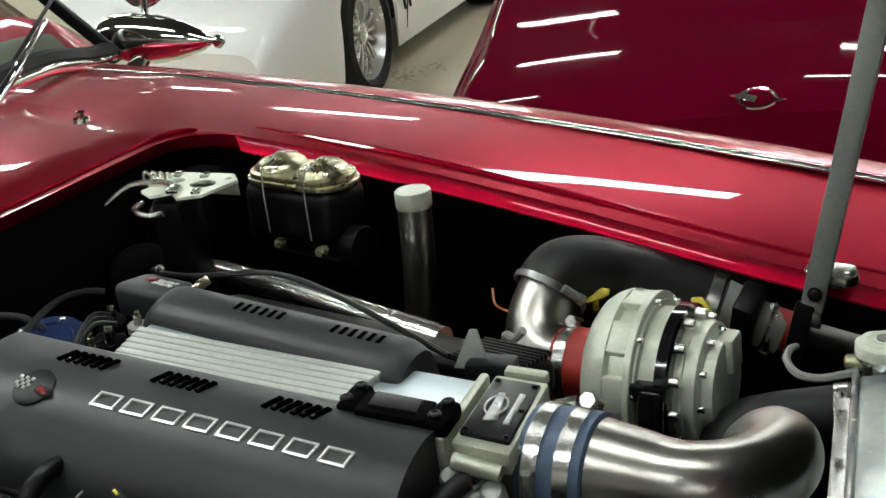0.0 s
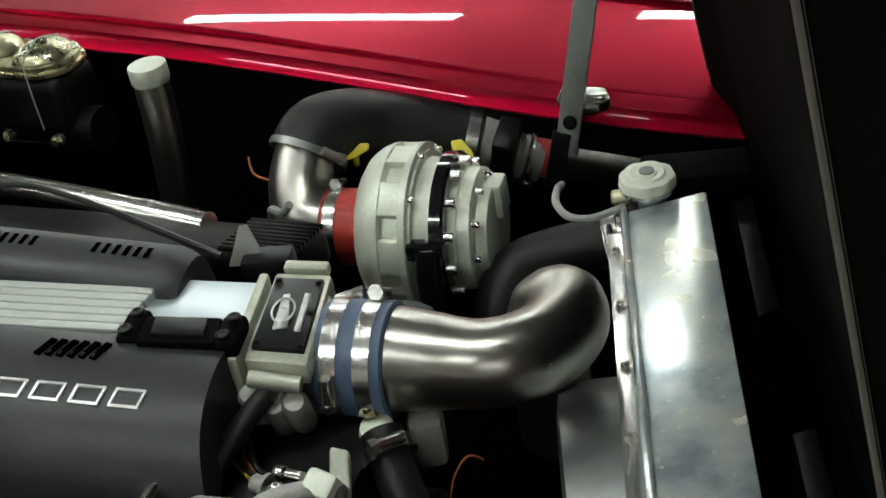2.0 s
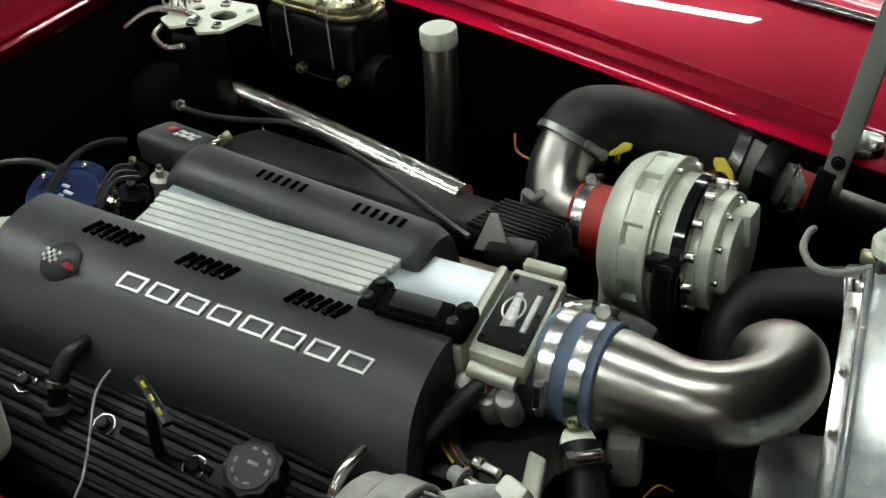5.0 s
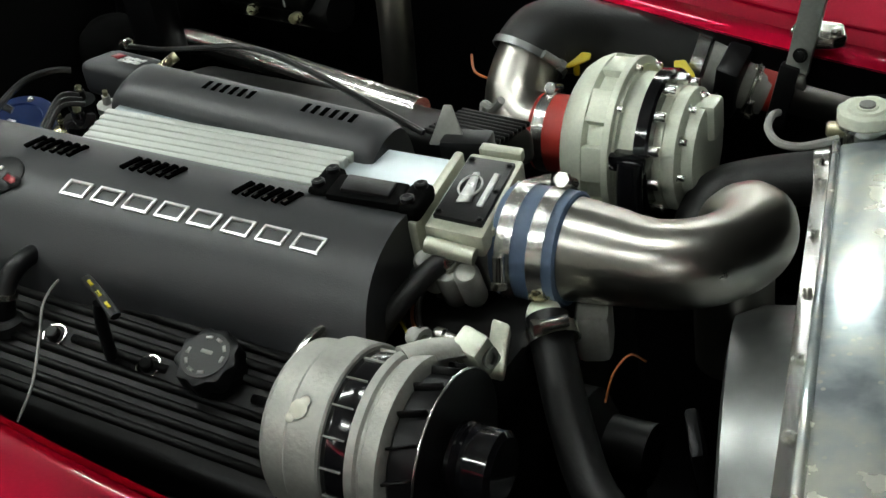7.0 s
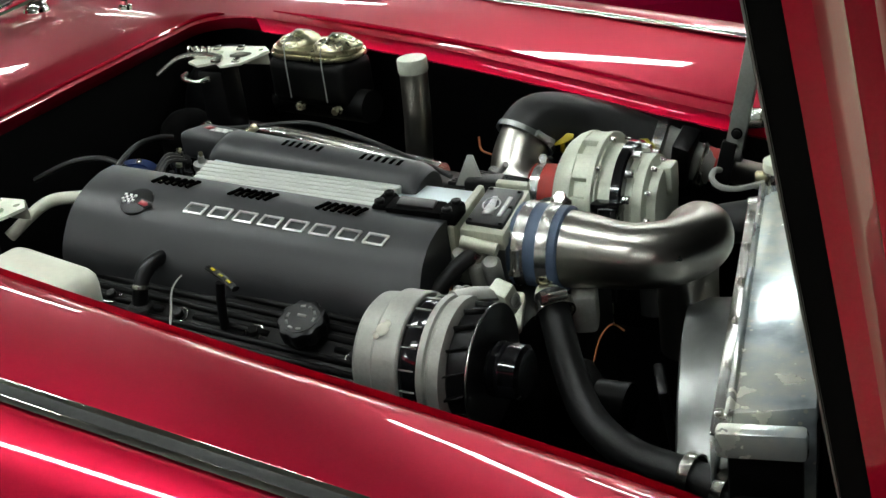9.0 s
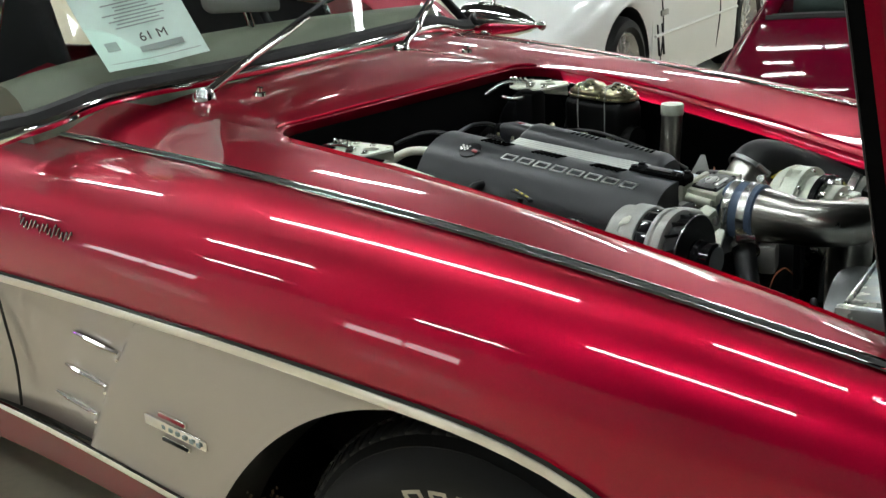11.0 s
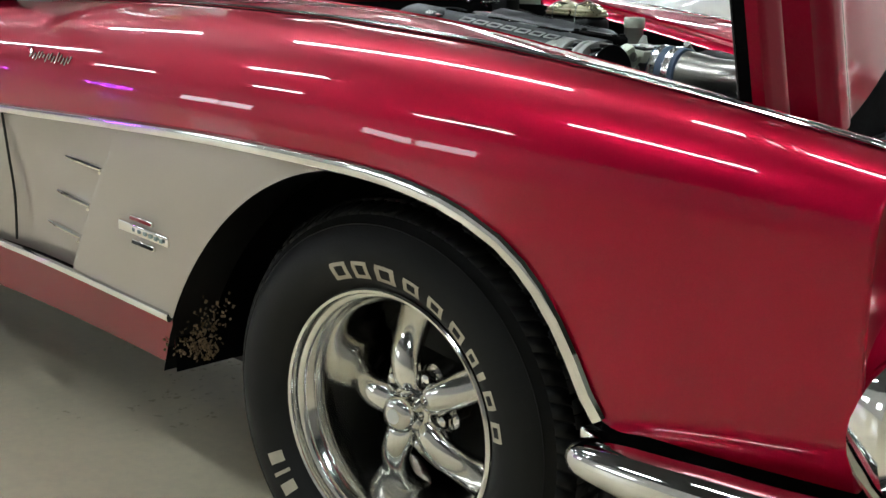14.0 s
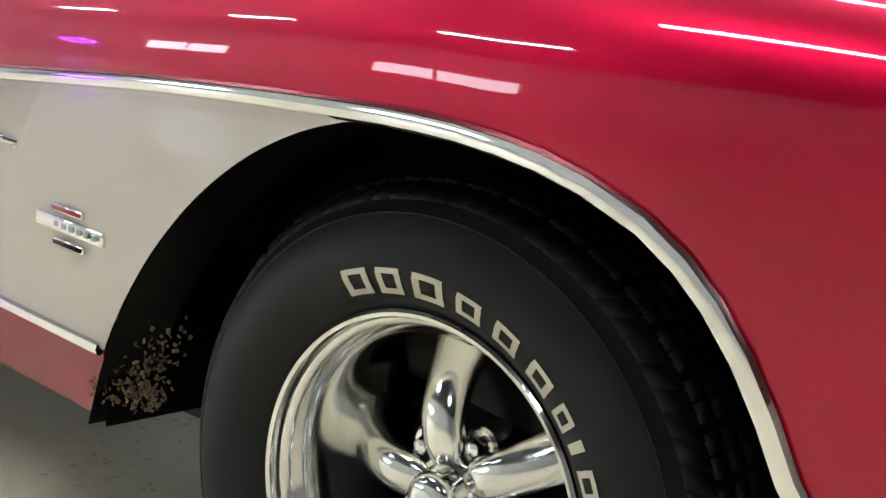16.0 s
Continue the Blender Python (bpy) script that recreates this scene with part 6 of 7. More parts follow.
part("small_pipe", sweep([(-0.13, 0.19, 0.80), (-0.12, 0.18, 0.83), (-0.10, 0.165, 0.835), (-0.085, 0.16, 0.85)], 0.005, 8, 6), WIRE_GREY, car)
for k in range(2):
    part("exhaust_tube", sweep([(-0.33 + 0.07 * k, -0.44, 0.78), (-0.325 + 0.07 * k, -0.475, 0.79), (-0.32 + 0.07 * k, -0.50, 0.76)], 0.02, 12, 4), IRON, car)
# folded grey deflector plate ahead of the radiator
part("deflector_plate", slab([(0.384, 0.295, 0.80), (0.400, 0.318, 0.80), (0.452, 0.068, 0.80), (0.432, 0.050, 0.80)], 0.05, 0.002), IRON, car, "dim grey deflector plate")
part("deflector_plate", slab([(0.470, -0.10, 0.79), (0.490, -0.09, 0.79), (0.540, -0.33, 0.79), (0.520, -0.34, 0.79)], 0.05, 0.002), IRON, car, "dim grey deflector plate")

# ---------------------------------------------------------------- windscreen and cabin of the convertible
TOPX, TOPZ = -1.40, 1.395


def screen_pt(u, v):
    """u across from the near post to the far one, v from base to top."""
    y = lerp(-0.80, 0.80, u)
    b = V((BASE(y) - 0.02, y, 1.045 - 0.05 * sstep(0.5, 0.8, abs(y))))
    yt = y * (0.60 if y < 0 else 0.70)
    t = V((TOPX - 0.105 * (abs(y) / 0.80) ** 3, yt, TOPZ))
    return b.lerp(t, v)


ws = part("windscreen", grid(screen_pt, 40, 12), GLASS, car, "wrap-round windscreen in a chrome frame")
ws.visible_shadow = False
rim = [screen_pt(0, v) for v in (1.0, 0.75, 0.5, 0.25, 0.0)] + [screen_pt(u / 20, 0) for u in range(1, 21)]
part("screen_frame", sweep(rim, 0.014, 10, 2), CHROME, ws, "chrome windscreen frame")
part("screen_header", sweep([screen_pt(u / 20, 1) for u in range(21)], 0.017, 10, 2), CHROME, ws)
part("screen_post", sweep([screen_pt(1, v) for v in (0, 0.5, 1)], 0.018, 10, 2), PLASTIC, ws, "black far windscreen post")
part("screen_seal", sweep([screen_pt(u / 20, 0.035) for u in range(21)], 0.021, 8, 2), SEAL, ws)
part("soft_top", grid(lambda u, v: V((lerp(-1.40, -2.5, v), lerp(-0.64, 0.64, u), 1.395 + 0.07 * math.sin(math.pi * (0.15 + 0.7 * v)) - 0.16 * abs(2 * u - 1) ** 3)), 20, 16), CANVAS, car, "raised tan canvas soft top")
part("top_lining", grid(lambda u, v: V((lerp(-1.42, -2.49, v), lerp(-0.63, 0.63, u), 1.385 + 0.07 * math.sin(math.pi * (0.15 + 0.7 * v)) - 0.16 * abs(2 * u - 1) ** 3)), 20, 16), INTERIOR, car, "dark lining of the soft top")
for y in (-0.655, 0.655):
    part("top_quarter", grid(lambda u, v, y=y: V((lerp(-1.85, -2.5, u), y * (1 + 0.06 * (1 - v)), lerp(0.92, 1.27, v))), 6, 6), CANVAS, car, "tan canvas rear quarter of the soft top")
    part("quarter_lining", grid(lambda u, v, y=y: V((lerp(-1.85, -2.49, u), (y - math.copysign(0.012, y)) * (1 + 0.06 * (1 - v)), lerp(0.92, 1.27, v))), 6, 6), INTERIOR, car)
part("top_rear", grid(lambda u, v: V((lerp(-2.47, -2.62, 1 - v), lerp(-0.66, 0.66, u), lerp(0.92, 1.41, v))), 8, 6), INTERIOR, car, "dark rear panel of the cabin")
part("dashboard", sweep([(-1.32, -0.66, 0.96), (-1.30, 0, 0.98), (-1.32, 0.66, 0.96)], 0.09, 14, 5), DASH, car, "olive-grey dashboard top")
part("seat_back", box((0.16, 0.5, 0.55), pose(-2.05, -0.34, 0.80, 0, -12, 0), 0.06, 3), INTERIOR, car)
part("seat_back", box((0.16, 0.5, 0.55), pose(-2.05, 0.34, 0.80, 0, -12, 0), 0.06, 3), INTERIOR, car)
part("cabin_floor", box((1.4, 1.4, 0.05), pose(-1.9, 0, 0.40)), INTERIOR, car)
sw = part("steering_wheel", sweep([(-1.55 - 0.05 * math.sin(a), 0.33 + 0.20 * math.cos(a), 1.02 + 0.19 * math.sin(a)) for a in (2 * math.pi * k / 20 for k in range(21))], 0.013, 10, 2), INTERIOR, car, "thin-rimmed steering wheel")
for a in (0.2, 2.94, 4.71):
    part("wheel_spoke", sweep([(-1.53, 0.33, 1.02), (-1.55 - 0.05 * math.sin(a), 0.33 + 0.20 * math.cos(a), 1.02 + 0.19 * math.sin(a))], 0.010, 8, 1), CHROME, sw)
part("rear_body", grid(lambda u, v: V((lerp(-1.5, -4.0, u), lerp(-0.86, -0.70, v * v), lerp(0.28, 0.93, v))), 10, 10), RED, car)
part("rear_body", grid(lambda u, v: V((lerp(-1.5, -4.0, u), lerp(0.86, 0.70, v * v), lerp(0.28, 0.98, v))), 10, 10), RED, car)
part("tail_panel", grid(lambda u, v: V((-4.0 - 0.08 * math.sin(math.pi * v), lerp(-0.86 + 0.16 * v * v, 0.86 - 0.16 * v * v, u), lerp(0.28, 0.95, v))), 10, 8), RED, car)
part("nose_front", grid(lambda u, v: V((1.02 + 0.10 * (1 - (2 * u - 1) ** 2) + 0.03 * math.sin(math.pi * v), lerp(-0.52, 0.84, u), lerp(0.26, 0.66, v))), 12, 8), RED, car)
part("fender_side", grid(lambda u, v: V((lerp(-1.5, -0.50, u), 0.86 - 0.03 * v, lerp(0.63, 0.38, v))), 10, 6), RED, car)
part("rear_deck", box((1.5, 1.4, 0.1), pose(-3.2, 0, 0.90), 0.04), RED, car)
part("rear_glass", box((0.02, 0.9, 0.25), pose(-2.45, 0, 1.17, 0, 35, 0)), DARKGLASS, car)
# rear-view mirror behind the glass, seen through it
part("inner_mirror", box((0.045, 0.21, 0.062), pose(-1.33, -0.035, 1.135, 0, 10, -15), 0.024, 4), CAST_DARK, car, "grey interior mirror on a chrome stem")
part("mirror_stem", sweep([(-1.30, -0.035, 0.99), (-1.318, -0.035, 1.11)], 0.011, 10, 1), CHROME, car)
# wipers
for y0, y1 in ((-0.365, 0.05), (0.30, 0.66)):
    a = V((BASE(y0) + 0.035, y0, 1.026))
    b = screen_pt((y1 + 0.8) / 1.6, 0.22) + V((0.03, 0, 0.01))
    w = part("wiper", sweep([a, a.lerp(b, 0.3) + V((0.02, 0, 0.015)), a.lerp(b, 0.7), b], [0.011, 0.009, 0.0075, 0.005], 10, 4), CHROME, car, "chrome wiper arm parked low on the glass")
    part("wiper_pivot", lathe([(0.027, -0.02), (0.026, -0.006), (0.020, 0.004), (0.016, 0.010), (0.008, 0.015), (0, 0.016)], a, (0.3, -0.05, 1), 20), CHROME, w)
    part("wiper_blade", sweep([a.lerp(b, 0.45) + V((-0.012, 0, 0.004)), b + (b - a) * 0.35 + V((-0.02, 0, 0.0))], 0.004, 6, 1), SEAL, w)
for y in (-0.352, 0.30):
    part("washer_nozzle", lathe([(0.013, 0), (0.012, 0.006), (0.007, 0.008), (0.007, 0.016), (0, 0.018)], (-0.872, y, 1.036 if y < 0 else 1.03), (0.1, 0, 1), 14), CHROME, car, "small chrome washer nozzle")
# far side mirror: a round plate on a stem over a chrome bullet pod
dm = part("door_mirror", lathe([(0.0, -0.010), (0.02, -0.009), (0.036, -0.004), (0.043, 0.001), (0.044, 0.004), (0.040, 0.006), (0, 0.006)], (-1.27, 0.90, 1.115), (0.55, -0.83, 0.10), 32), CHROME, car, "round chrome mirror over a bullet-shaped pod")
part("mirror_stem", sweep([(-1.262, 0.892, 1.112), (-1.255, 0.875, 1.06), (-1.25, 0.86, 1.03)], 0.007, 10, 3), CHROME, dm)
part("mirror_pod", lathe([(0.0, -0.13), (0.030, -0.125), (0.046, -0.10), (0.052, -0.05), (0.049, 0.0), (0.038, 0.06), (0.020, 0.11), (0.010, 0.125), (0, 0.127)], (-1.235, 0.87, 1.015), (1, 0.14, -0.06), 36), CHROME, dm, "chrome bullet pod")
part("pod_tip", lathe([(0.007, 0.0), (0.006, 0.012), (0.013, 0.016), (0.014, 0.024), (0.006, 0.032), (0, 0.036)], (-1.112, 0.887, 1.0075), (1, 0.14, -0.06), 16), CHROME, dm)
part("mirror_foot", sweep([(-1.25, 0.85, 0.99), (-1.255, 0.80, 0.955), (-1.26, 0.765, 0.93)], [0.018, 0.020, 0.028], 14, 3), CHROME, dm)

# price sheet behind the windscreen
sheet = thing("price_sheet", (-1.30, -0.40, 1.0), "pale green printed price sheet propped behind the windscreen", "sign")
S0, SU, SV = V((-1.305, -0.515, 1.265)), V((0.085, 0.205, 0.030)), V((0.128, 0.015, -0.190))


def on_sheet(u, v, h=0.0):
    n = SU.cross(SV).normalized()
    if n.x < 0:
        n = -n
    return S0 + SU * u + SV * v + n * h


bm = bmesh.new()
q = [bm.verts.new(on_sheet(*c)) for c in ((0, 0), (1, 0), (1, 1), (0, 1))]
bm.faces.new(q)
thicken(bm, 0.0015)
paper = part("paper", bm, PAPER, sheet, "", False)


def sheet_bar(u0, v0, u1, v1, mat=FAINT):
    bmx = bmesh.new()
    bmx.faces.new([bmx.verts.new(on_sheet(*c, 0.0022)) for c in ((u0, v0), (u1, v0), (u1, v1), (u0, v1))])
    thicken(bmx, 0.0006)
    return part("print_bar", bmx, mat, sheet, "", False)


rr = random.Random(3)
for k in range(15):
    w = rr.uniform(0.12, 0.30)
    sheet_bar(0.52 - w, 0.08 + 0.035 * k, 0.52 + w, 0.092 + 0.035 * k)
sheet_bar(0.40, 0.80, 0.82, 0.86)
sheet_bar(0.10, 0.70, 0.22, 0.80)
sheet_bar(0.06, 0.93, 0.94, 0.936)
txt = bpy.data.curves.new("stock_text", "FONT")
txt.body, txt.size, txt.extrude = "61 M", 0.030, 0.0003
txt_ob = bpy.data.objects.new("stock_text", txt)
me = bpy.data.meshes.new_from_object(txt_ob)
bpy.data.objects.remove(txt_ob)
ax_u, ax_v = SU.normalized(), -SV.normalized()
nn = ax_u.cross(ax_v)
mm = Matrix.Translation(on_sheet(0.44, 0.755, 0.004)) @ Matrix((ax_u, ax_v, nn)).transposed().to_4x4()
me.transform(mm)
link_mesh("stock_text", me, INK, sheet, "", False)
tag_ = thing("yellow_tag", (-1.31, -0.52, 1.2), "oval yellow hanging tag inside the windscreen", "tag")
part("tag_disc", lathe([(0.036, 0), (0.036, 0.002), (0, 0.002)], on_sheet(0.12, -0.06, 0.006), SU.cross(SV) * (1 if SU.cross(SV).x > 0 else -1), 28), YELLOW, tag_)
bm = bmesh.new()
bm.faces.new([bm.verts.new(on_sheet(*c, 0.0095)) for c in ((0.04, -0.08), (0.20, -0.08), (0.20, -0.04), (0.04, -0.04))])
part("tag_print", thicken(bm, 0.0006), INK, tag_, "", False)


# ---------------------------------------------------------------- other cars in the hall
def wheel_parts(owner, at, axis, r, rim=None):
    rim = rim or ALLOY
    w = part("wheel", lathe([(r * 0.60, -0.16), (r * 0.62, 0.02), (r * 0.66, 0.05), (r * 0.70, 0.085), (r * 0.715, 0.092), (r * 0.70, 0.095), (r * 0.65, 0.065), (r * 0.61, 0.03), (r * 0.58, -0.14)], at, axis, 40, None, False), rim, owner, "alloy wheel")
    part("brake", lathe([(r * 0.56, -0.05), (r * 0.56, -0.04), (r * 0.2, -0.035), (0, -0.03)], at, axis, 32), CASE, w, "grey brake disc")
    part("tyre", lathe([(r * 0.70, 0.085), (r * 0.80, 0.115), (r * 0.92, 0.105), (r * 0.98, 0.07), (r, 0.02), (r, -0.12), (r * 0.93, -0.15), (r * 0.6, -0.15)], at, axis, 48, None, False), TYRE, w)
    a = V(axis).normalized()
    s = a.cross(V((0, 0, 1))).normalized()
    for k in range(16):
        t = 2 * math.pi * k / 16
        d = s * math.cos(t) + V((0, 0, 1)) * math.sin(t)
        part("spoke", sweep([V(at) + a * 0.045 + d * r * 0.12, V(at) + a * 0.055 + d * r * 0.4, V(at) + a * 0.045 + d * r * 0.64], [r * 0.03, r * 0.042, r * 0.05], 8, 2), rim, w)
    part("hub_cap", lathe([(r * 0.18, 0.02), (r * 0.17, 0.065), (r * 0.05, 0.075), (0, 0.075)], at, axis, 20), rim, w)
    return w


def parked_car(name, m, deck_profile, half, cabin, paint, label, wheels, wr, roof_mat=None, shoulder=0.13, seats=INTERIOR, mirrors=True):
    """A parked car, nose at +x. cabin: cowl x, roof front x, roof rear x, tail of the glass x, roof height, roof half width."""
    ob = thing(name, m.translation, label, "car")
    deck = curve_fn(*deck_profile)
    xa, xb = deck_profile[0][0], deck_profile[-1][0]
    cowl, rf, rr_, tail, rz, rw = cabin
    arch = wr * 1.16
    ends = max(-xa, xb)

    def wide(x):
        return half * (1 - 0.13 * (abs(x) / ends) ** 7)

    def floor_z(x):
        z = 0.17 + 0.10 * sstep(ends - 0.5, ends, abs(x))
        for wx in wheels:
            if abs(x - wx) < arch:
                z = max(z, wr + math.sqrt(arch * arch - (x - wx) ** 2))
        return min(z, deck(x) - shoulder - 0.02)

    def section(x):
        w, zt, zb = wide(x), deck(x), floor_z(x)
        r = min(shoulder, zt - 0.2)
        h = [(w - 0.035 * (1 - t) ** 2 - 0.02 * t * t, lerp(zb, zt - r, t)) for t in (0, 0.12, 0.3, 0.5, 0.7, 0.88, 1.0)]
        h += [(w - 0.02 - (r - 0.02) * (1 - math.cos(a)), zt - r + r * math.sin(a)) for a in (radians(d) for d in (15, 30, 45, 60, 75, 90))]
        y1 = h[-1][0]
        h += [(y1 * f, zt + 0.035 * (1 - f * f)) for f in (0.85, 0.7, 0.5, 0.25, 0.0)]
        return h + [(-y, z) for y, z in reversed(h[:-1])]
    xs = set(np.linspace(xa, xb, 45).tolist()) | {cowl, tail}
    for wx in wheels:
        xs |= {wx + arch * math.cos(math.pi * k / 16) for k in range(17)}
    xs = sorted(xs)
    bm = bmesh.new()
    rows = [[bm.verts.new(m @ V((x, y, z))) for y, z in section(x)] for x in xs]
    n = len(rows[0])
    for i in range(len(xs) - 1):
        inside = tail - 1e-6 <= xs[i] and xs[i + 1] <= cowl + 1e-6
        for j in range(n - 1):
            if inside and 12 <= j < n - 13:
                continue
            bm.faces.new((rows[i][j], rows[i + 1][j], rows[i + 1][j + 1], rows[i][j + 1]))
    bm.faces.new(rows[0])
    bm.faces.new(list(reversed(rows[-1])))
    bmesh.ops.recalc_face_normals(bm, faces=bm.faces[:])
    part("body", bm, paint, ob)
    part("underbody", box((xb - xa - 0.5, 2 * half - 0.42, 0.2), m @ pose((xa + xb) / 2, 0, 0.29), 0.02), BAY, ob)
    base = lambda x: wide(x) - shoulder - 0.004
    rim_mat = roof_mat or paint

    def pane(nm, fn, lab):
        g = part(nm, thicken(grid(fn, 12, 8), 0.004), CARGLASS, ob, lab)
        g.visible_shadow = False
        return g
    ws_ = lambda u, v: m @ V((lerp(cowl, rf, v) + 0.07 * (1 - (2 * u - 1) ** 2), lerp(-1, 1, u) * lerp(base(cowl), rw, v), lerp(deck(cowl), rz, v) + 0.03 * (1 - (2 * u - 1) ** 2)))
    pane("windscreen", ws_, "raked tinted windscreen")
    part("screen_edge", sweep([ws_(u / 12, 1.0) for u in range(13)], 0.022, 8, 2), SEAL, ob)
    part("cowl_strip", sweep([ws_(u / 12, 0.0) for u in range(13)], 0.02, 8, 2), SEAL, ob)
    pane("rear_glass", lambda u, v: m @ V((lerp(rr_, tail, v), lerp(-1, 1, u) * lerp(rw, base(tail) * 0.92, v), lerp(rz, deck(tail) + 0.02, v) + 0.05 * math.sin(math.pi * (0.15 + 0.85 * v)) + 0.03 * (1 - (2 * u - 1) ** 2))), "large sloping rear glass")
    part("roof", thicken(grid(lambda u, v: m @ V((lerp(rf, rr_, u), lerp(-rw, rw, v), rz + 0.03 * (1 - (2 * v - 1) ** 2) + 0.015 * math.sin(math.pi * u))), 14, 12), 0.02), rim_mat, ob)
    for s in (-1, 1):
        part("pillar", sweep([m @ V((cowl, s * base(cowl), deck(cowl))), m @ V((rf, s * rw, rz))], 0.032, 8, 2), rim_mat, ob)
        part("pillar", slab([m @ V((rr_ + 0.02, s * (base(0) + 0.01), deck(rr_))), m @ V((rr_ - 0.22, s * (base(0) + 0.01), deck(rr_))), m @ V((rr_ - 0.08, s * rw, rz)), m @ V((rr_ + 0.05, s * rw, rz))], 0.03, 0.008), rim_mat, ob)
        part("pillar", sweep([m @ V((rr_, s * rw, rz)), m @ V(((rr_ + tail) / 2, s * (rw + base(tail)) * 0.49, lerp(rz, deck(tail), 0.42))), m @ V((tail, s * base(tail), deck(tail)))], 0.045, 8, 4), rim_mat, ob)
        part("roof_rail", sweep([m @ V((rf, s * rw, rz)), m @ V((rr_, s * rw, rz))], 0.026, 8, 2), rim_mat, ob)
        pane("side_glass", lambda u, v, s=s: m @ V((lerp(lerp(cowl, rr_, u), lerp(rf, rr_, u), v), s * lerp(base(0), rw, v), lerp(deck(0), rz, v))), "tinted side glass")
        pane("quarter_glass", lambda u, v, s=s: m @ V((lerp(rr_ - 0.15, lerp(rr_ - 0.15, tail, 0.95), u), s * lerp(base(tail), lerp(rw, base(tail), u), v) * 0.99, lerp(deck(tail), lerp(rz, deck(tail) + 0.01, u), v))), "tinted quarter glass")
        if mirrors:
            mp = m @ V((cowl - 0.22, s * (half + 0.04), deck(0) + 0.10))
            dm_ = part("door_mirror", box((0.11, 0.20, 0.13), Matrix.Translation(mp) @ m.to_3x3().to_4x4(), 0.045, 4), paint, ob, "body-coloured door mirror")
            part("mirror_foot", sweep([mp, m @ V((cowl - 0.20, s * (base(0) + 0.03), deck(0) - 0.01))], 0.028, 8, 2), SEAL, dm_)
        for gx in (cowl - 0.10, rr_ + 0.02):
            part("door_gap", sweep([m @ V((gx, s * (wide(gx) - 0.018), deck(gx) - shoulder)), m @ V((gx - 0.02, s * (wide(gx) - 0.006), 0.5)), m @ V((gx, s * (wide(gx) - 0.030), 0.24))], 0.004, 6, 4), SEAL, ob)
        part("side_strip", sweep([m @ V((x, s * (wide(x) - 0.008), 0.47)) for x in np.linspace(wheels[0] + arch + 0.02, wheels[1] - arch - 0.02, 8)], 0.011, 8, 1), paint, ob)
        part("seat", box((0.5, 0.48, 0.16), m @ pose(rr_ + 0.55, s * 0.36, 0.42), 0.05, 3), seats, ob)
        bk = part("seat_back", box((0.14, 0.48, 0.58), m @ pose(rr_ + 0.22, s * 0.36, 0.70, 0, -16, 0), 0.06, 3), seats, ob)
        part("headrest", box((0.09, 0.24, 0.16), m @ pose(rr_ + 0.10, s * 0.36, 1.02 * rz / 1.17, 0, -12, 0), 0.035, 3), seats, bk)
        for wx in wheels:
            part("arch_liner", grid(lambda u, v, wx=wx, s=s: m @ V((wx + (arch + 0.004) * math.cos(math.pi * u), s * lerp(half - 0.035, half - 0.34, v), wr + (arch + 0.004) * math.sin(math.pi * u))), 24, 2), SEAL, ob)
            part("arch_wall", box((2 * arch, 0.02, wr * 1.3), m @ pose(wx, s * (half - 0.34), wr * 1.1)), SEAL, ob)
            wheel_parts(ob, m @ V((wx, s * (half - 0.135), wr)), m.to_3x3() @ V((0, s, 0)), wr)
    part("dashboard", sweep([m @ V((cowl - 0.30, y, deck(0) - 0.05)) for y in (-0.6, 0, 0.6)], 0.10, 12, 2), INTERIOR, ob)
    part("steering_wheel", sweep([m @ V((cowl - 0.52 - 0.06 * math.sin(a), 0.36 + 0.18 * math.cos(a), deck(0) - 0.02 + 0.17 * math.sin(a))) for a in (2 * math.pi * k / 16 for k in range(17))], 0.014, 8, 1), INTERIOR, ob)
    part("inner_mirror", box((0.03, 0.22, 0.06), m @ pose(rf + 0.06, 0, rz - 0.09), 0.015), SEAL, ob)
    return ob


ALLOY = material("silver_alloy", (0.66, 0.66, 0.63), 0.26, 0.7, 0.08, 9, 120, 0.02)
CARGLASS = glass("green_tinted_glass", (0.50, 0.62, 0.55))
WPOS = pose(-4.08, 5.16, GZ, 0, 0, -78)
white = parked_car("white_coupe", WPOS, [(-2.22, 0.80), (-2.1, 0.90), (-1.5, 0.95), (-0.6, 0.94), (0.2, 0.935), (0.75, 0.92), (1.3, 0.83), (1.75, 0.71), (2.05, 0.58), (2.2, 0.47)], 0.90,
                   (0.75, 0.05, -0.50, -1.75, 1.25, 0.57), WHITE_PAINT, "white sports coupe with a black roof panel parked behind", (-1.28, 1.16), 0.32, BLACK_PAINT)
for s in (-1, 1):
    part("side_marker", box((0.12, 0.012, 0.035), WPOS @ pose(0.62, s * 0.897, 0.60), 0.004), CASE, white, "small grey side marker")
    for k in range(2):
        part("gill", box((0.018, 0.012, 0.20), WPOS @ pose(0.70 - 0.08 * k, s * 0.888, 0.44, 0, 12, 0), 0.006), SEAL, white, "dark slanted vent slot")
    part("lamp_gap", sweep([WPOS @ V(p) for p in ((1.95, s * 0.34, 0.655), (1.66, s * 0.34, 0.745), (1.66, s * 0.68, 0.722), (1.95, s * 0.68, 0.625))], 0.004, 6, 1), SEAL, white)
MPOS = pose(-0.98, 3.70, GZ, 0, 0, -71)
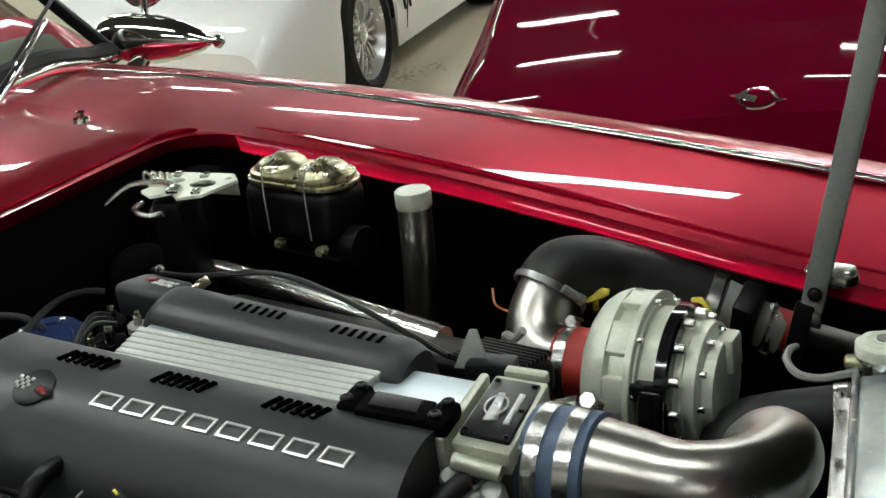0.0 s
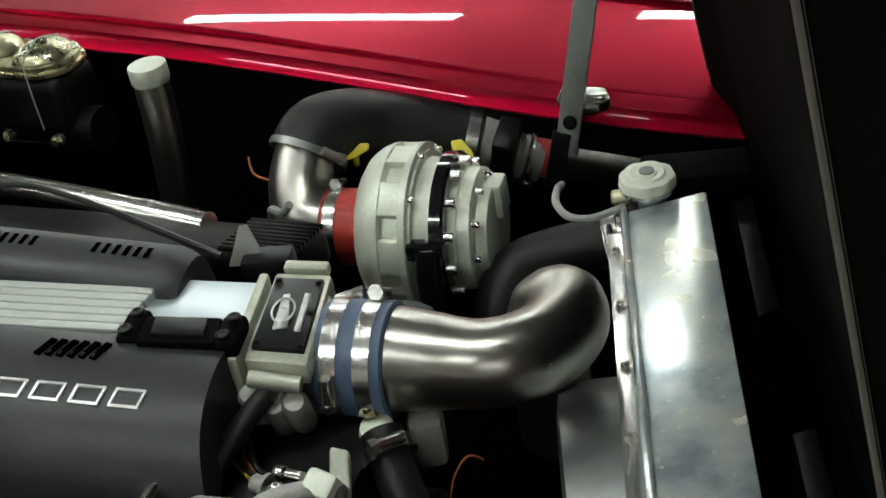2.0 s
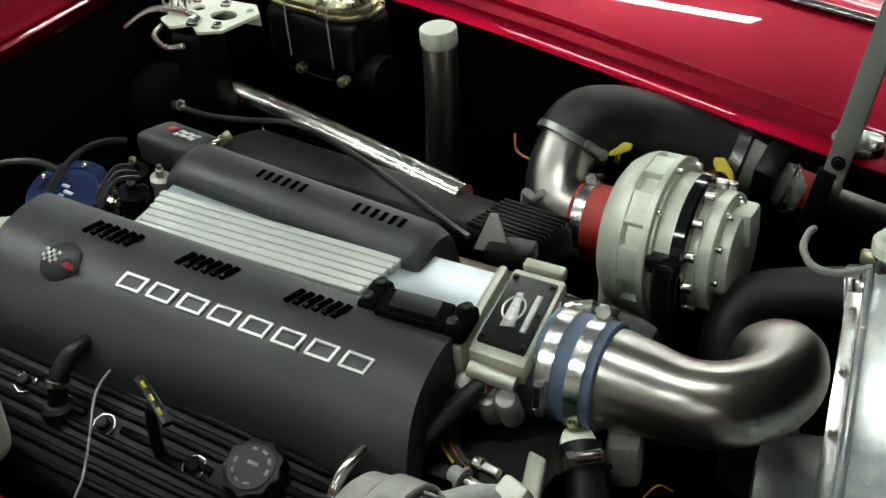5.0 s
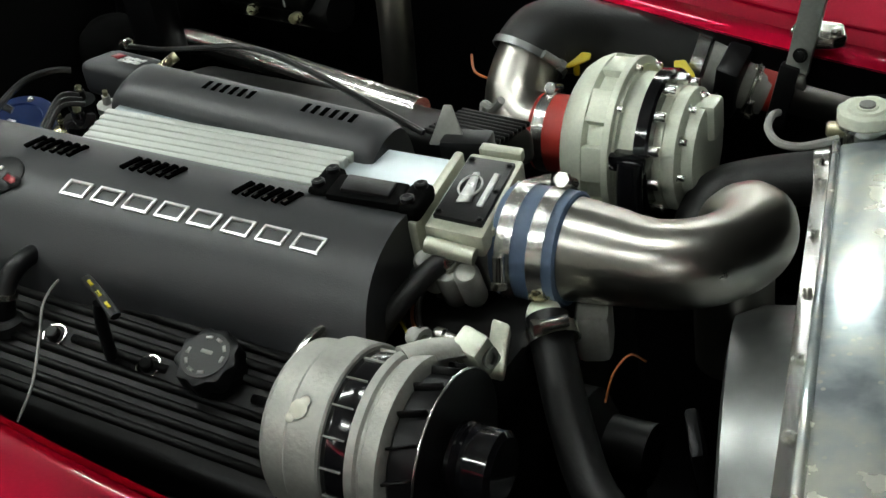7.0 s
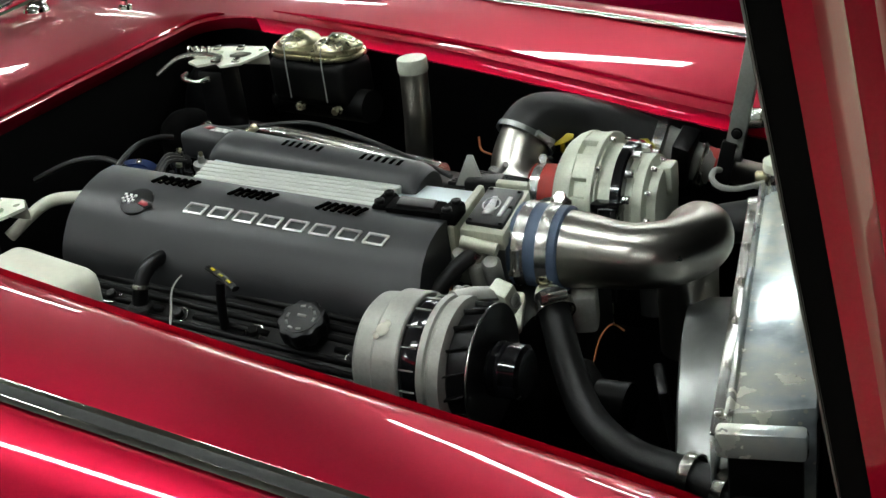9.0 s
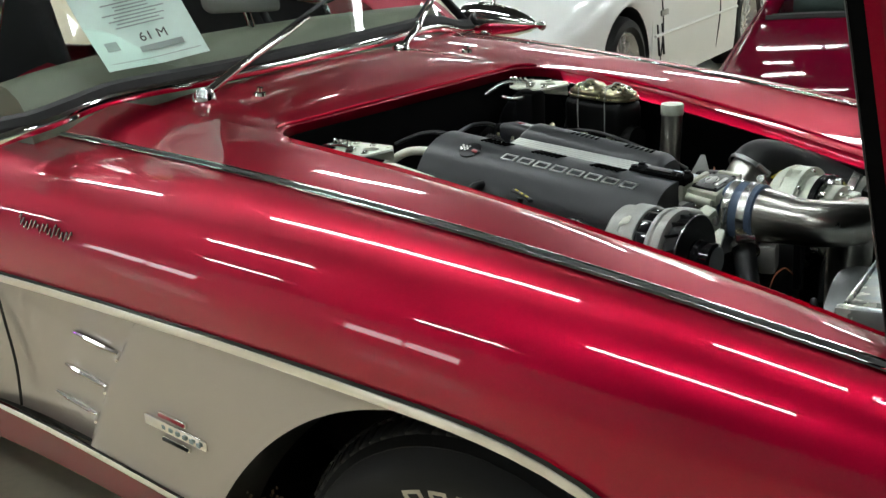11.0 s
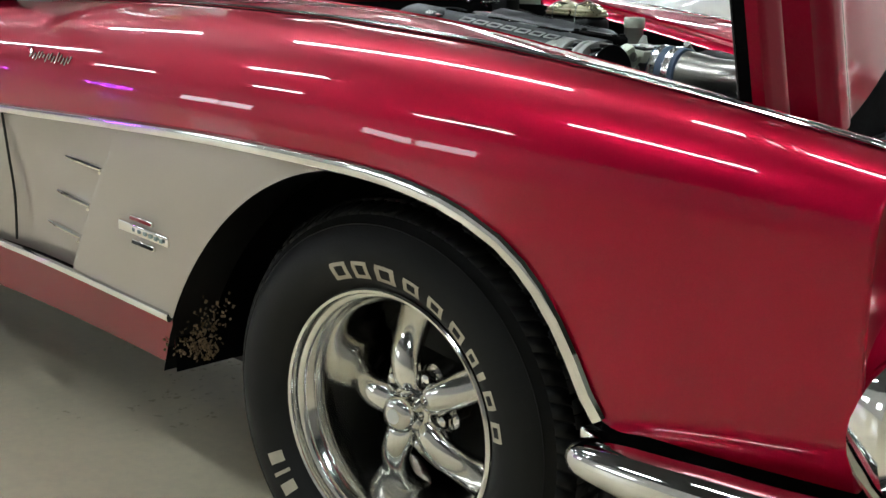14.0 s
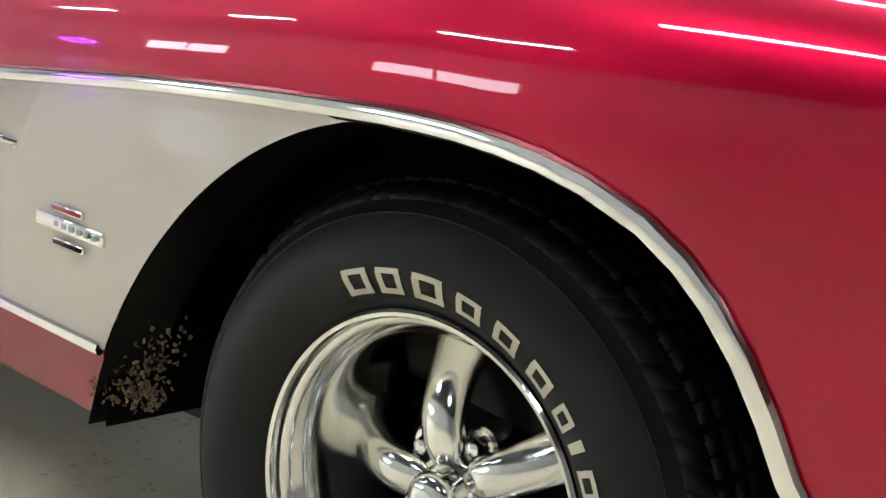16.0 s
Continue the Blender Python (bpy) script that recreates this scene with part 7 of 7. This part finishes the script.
maroon = parked_car("maroon_coupe", MPOS, [(-2.25, 0.80), (-2.1, 0.92), (-1.5, 0.96), (-0.6, 0.94), (0.2, 0.92), (0.75, 0.86), (1.3, 0.79), (1.9, 0.755), (2.1, 0.735), (2.2, 0.71), (2.28, 0.65), (2.32, 0.53)], 0.81,
                    (0.75, 0.05, -0.50, -1.75, 1.22, 0.56), DARK_RED, "dark maroon sports coupe parked nose towards the red car", (-1.28, 1.16), 0.32, mirrors=False)
OLD = [(-2.45, 0.80), (-2.3, 0.94), (-1.6, 0.98), (-0.6, 0.98), (0.3, 0.98), (0.9, 0.98), (1.7, 0.95), (2.3, 0.86), (2.45, 0.72)]
OLD_CABIN = (0.95, 0.45, -0.75, -1.35, 1.36, 0.62)
parked_car("blue_saloon", pose(-7.35, 7.7, GZ, 0, 0, 75), OLD, 0.92, OLD_CABIN, BLUE_PAINT, "blue older saloon in the row behind", (-1.5, 1.5), 0.33, BLACK_PAINT)
parked_car("black_coupe", pose(-6.6, 10.7, GZ, 0, 0, 20), OLD, 0.92, OLD_CABIN, BLACK_PAINT, "black coupe in the far row", (-1.45, 1.45), 0.33)
parked_car("white_saloon", pose(-7.6, 2.6, GZ, 0, 0, 75), OLD, 0.92, OLD_CABIN, WHITE_PAINT, "white older saloon beyond the cabin", (-1.45, 1.45), 0.33)
# emblem on the maroon nose
em = V((-0.260, 1.620, 0.716))
emblem = part("nose_emblem", sweep([em + V((0.042 * math.cos(a), 0.026 * math.sin(a), 0.012 + 0.014 * math.sin(a))) for a in (2 * math.pi * k / 20 for k in range(21))], 0.0042, 6, 1), CHROME, maroon, "round chrome nose emblem with a flag")
part("emblem_flag", slab([em + V(p) for p in ((-0.062, 0.004, 0.018), (-0.002, -0.010, 0.008), (0.000, 0.006, 0.016), (-0.03, 0.014, 0.020))], 0.003), CHROME, emblem)
part("emblem_flag", slab([em + V(p) for p in ((0.064, 0.000, 0.014), (0.040, -0.006, 0.010), (0.040, 0.004, 0.015))], 0.003), CHROME, emblem)

# the red car stands slightly nose-down to its near side
for o in (car, sheet, tag_):
    o.matrix_basis = TILT @ o.matrix_basis
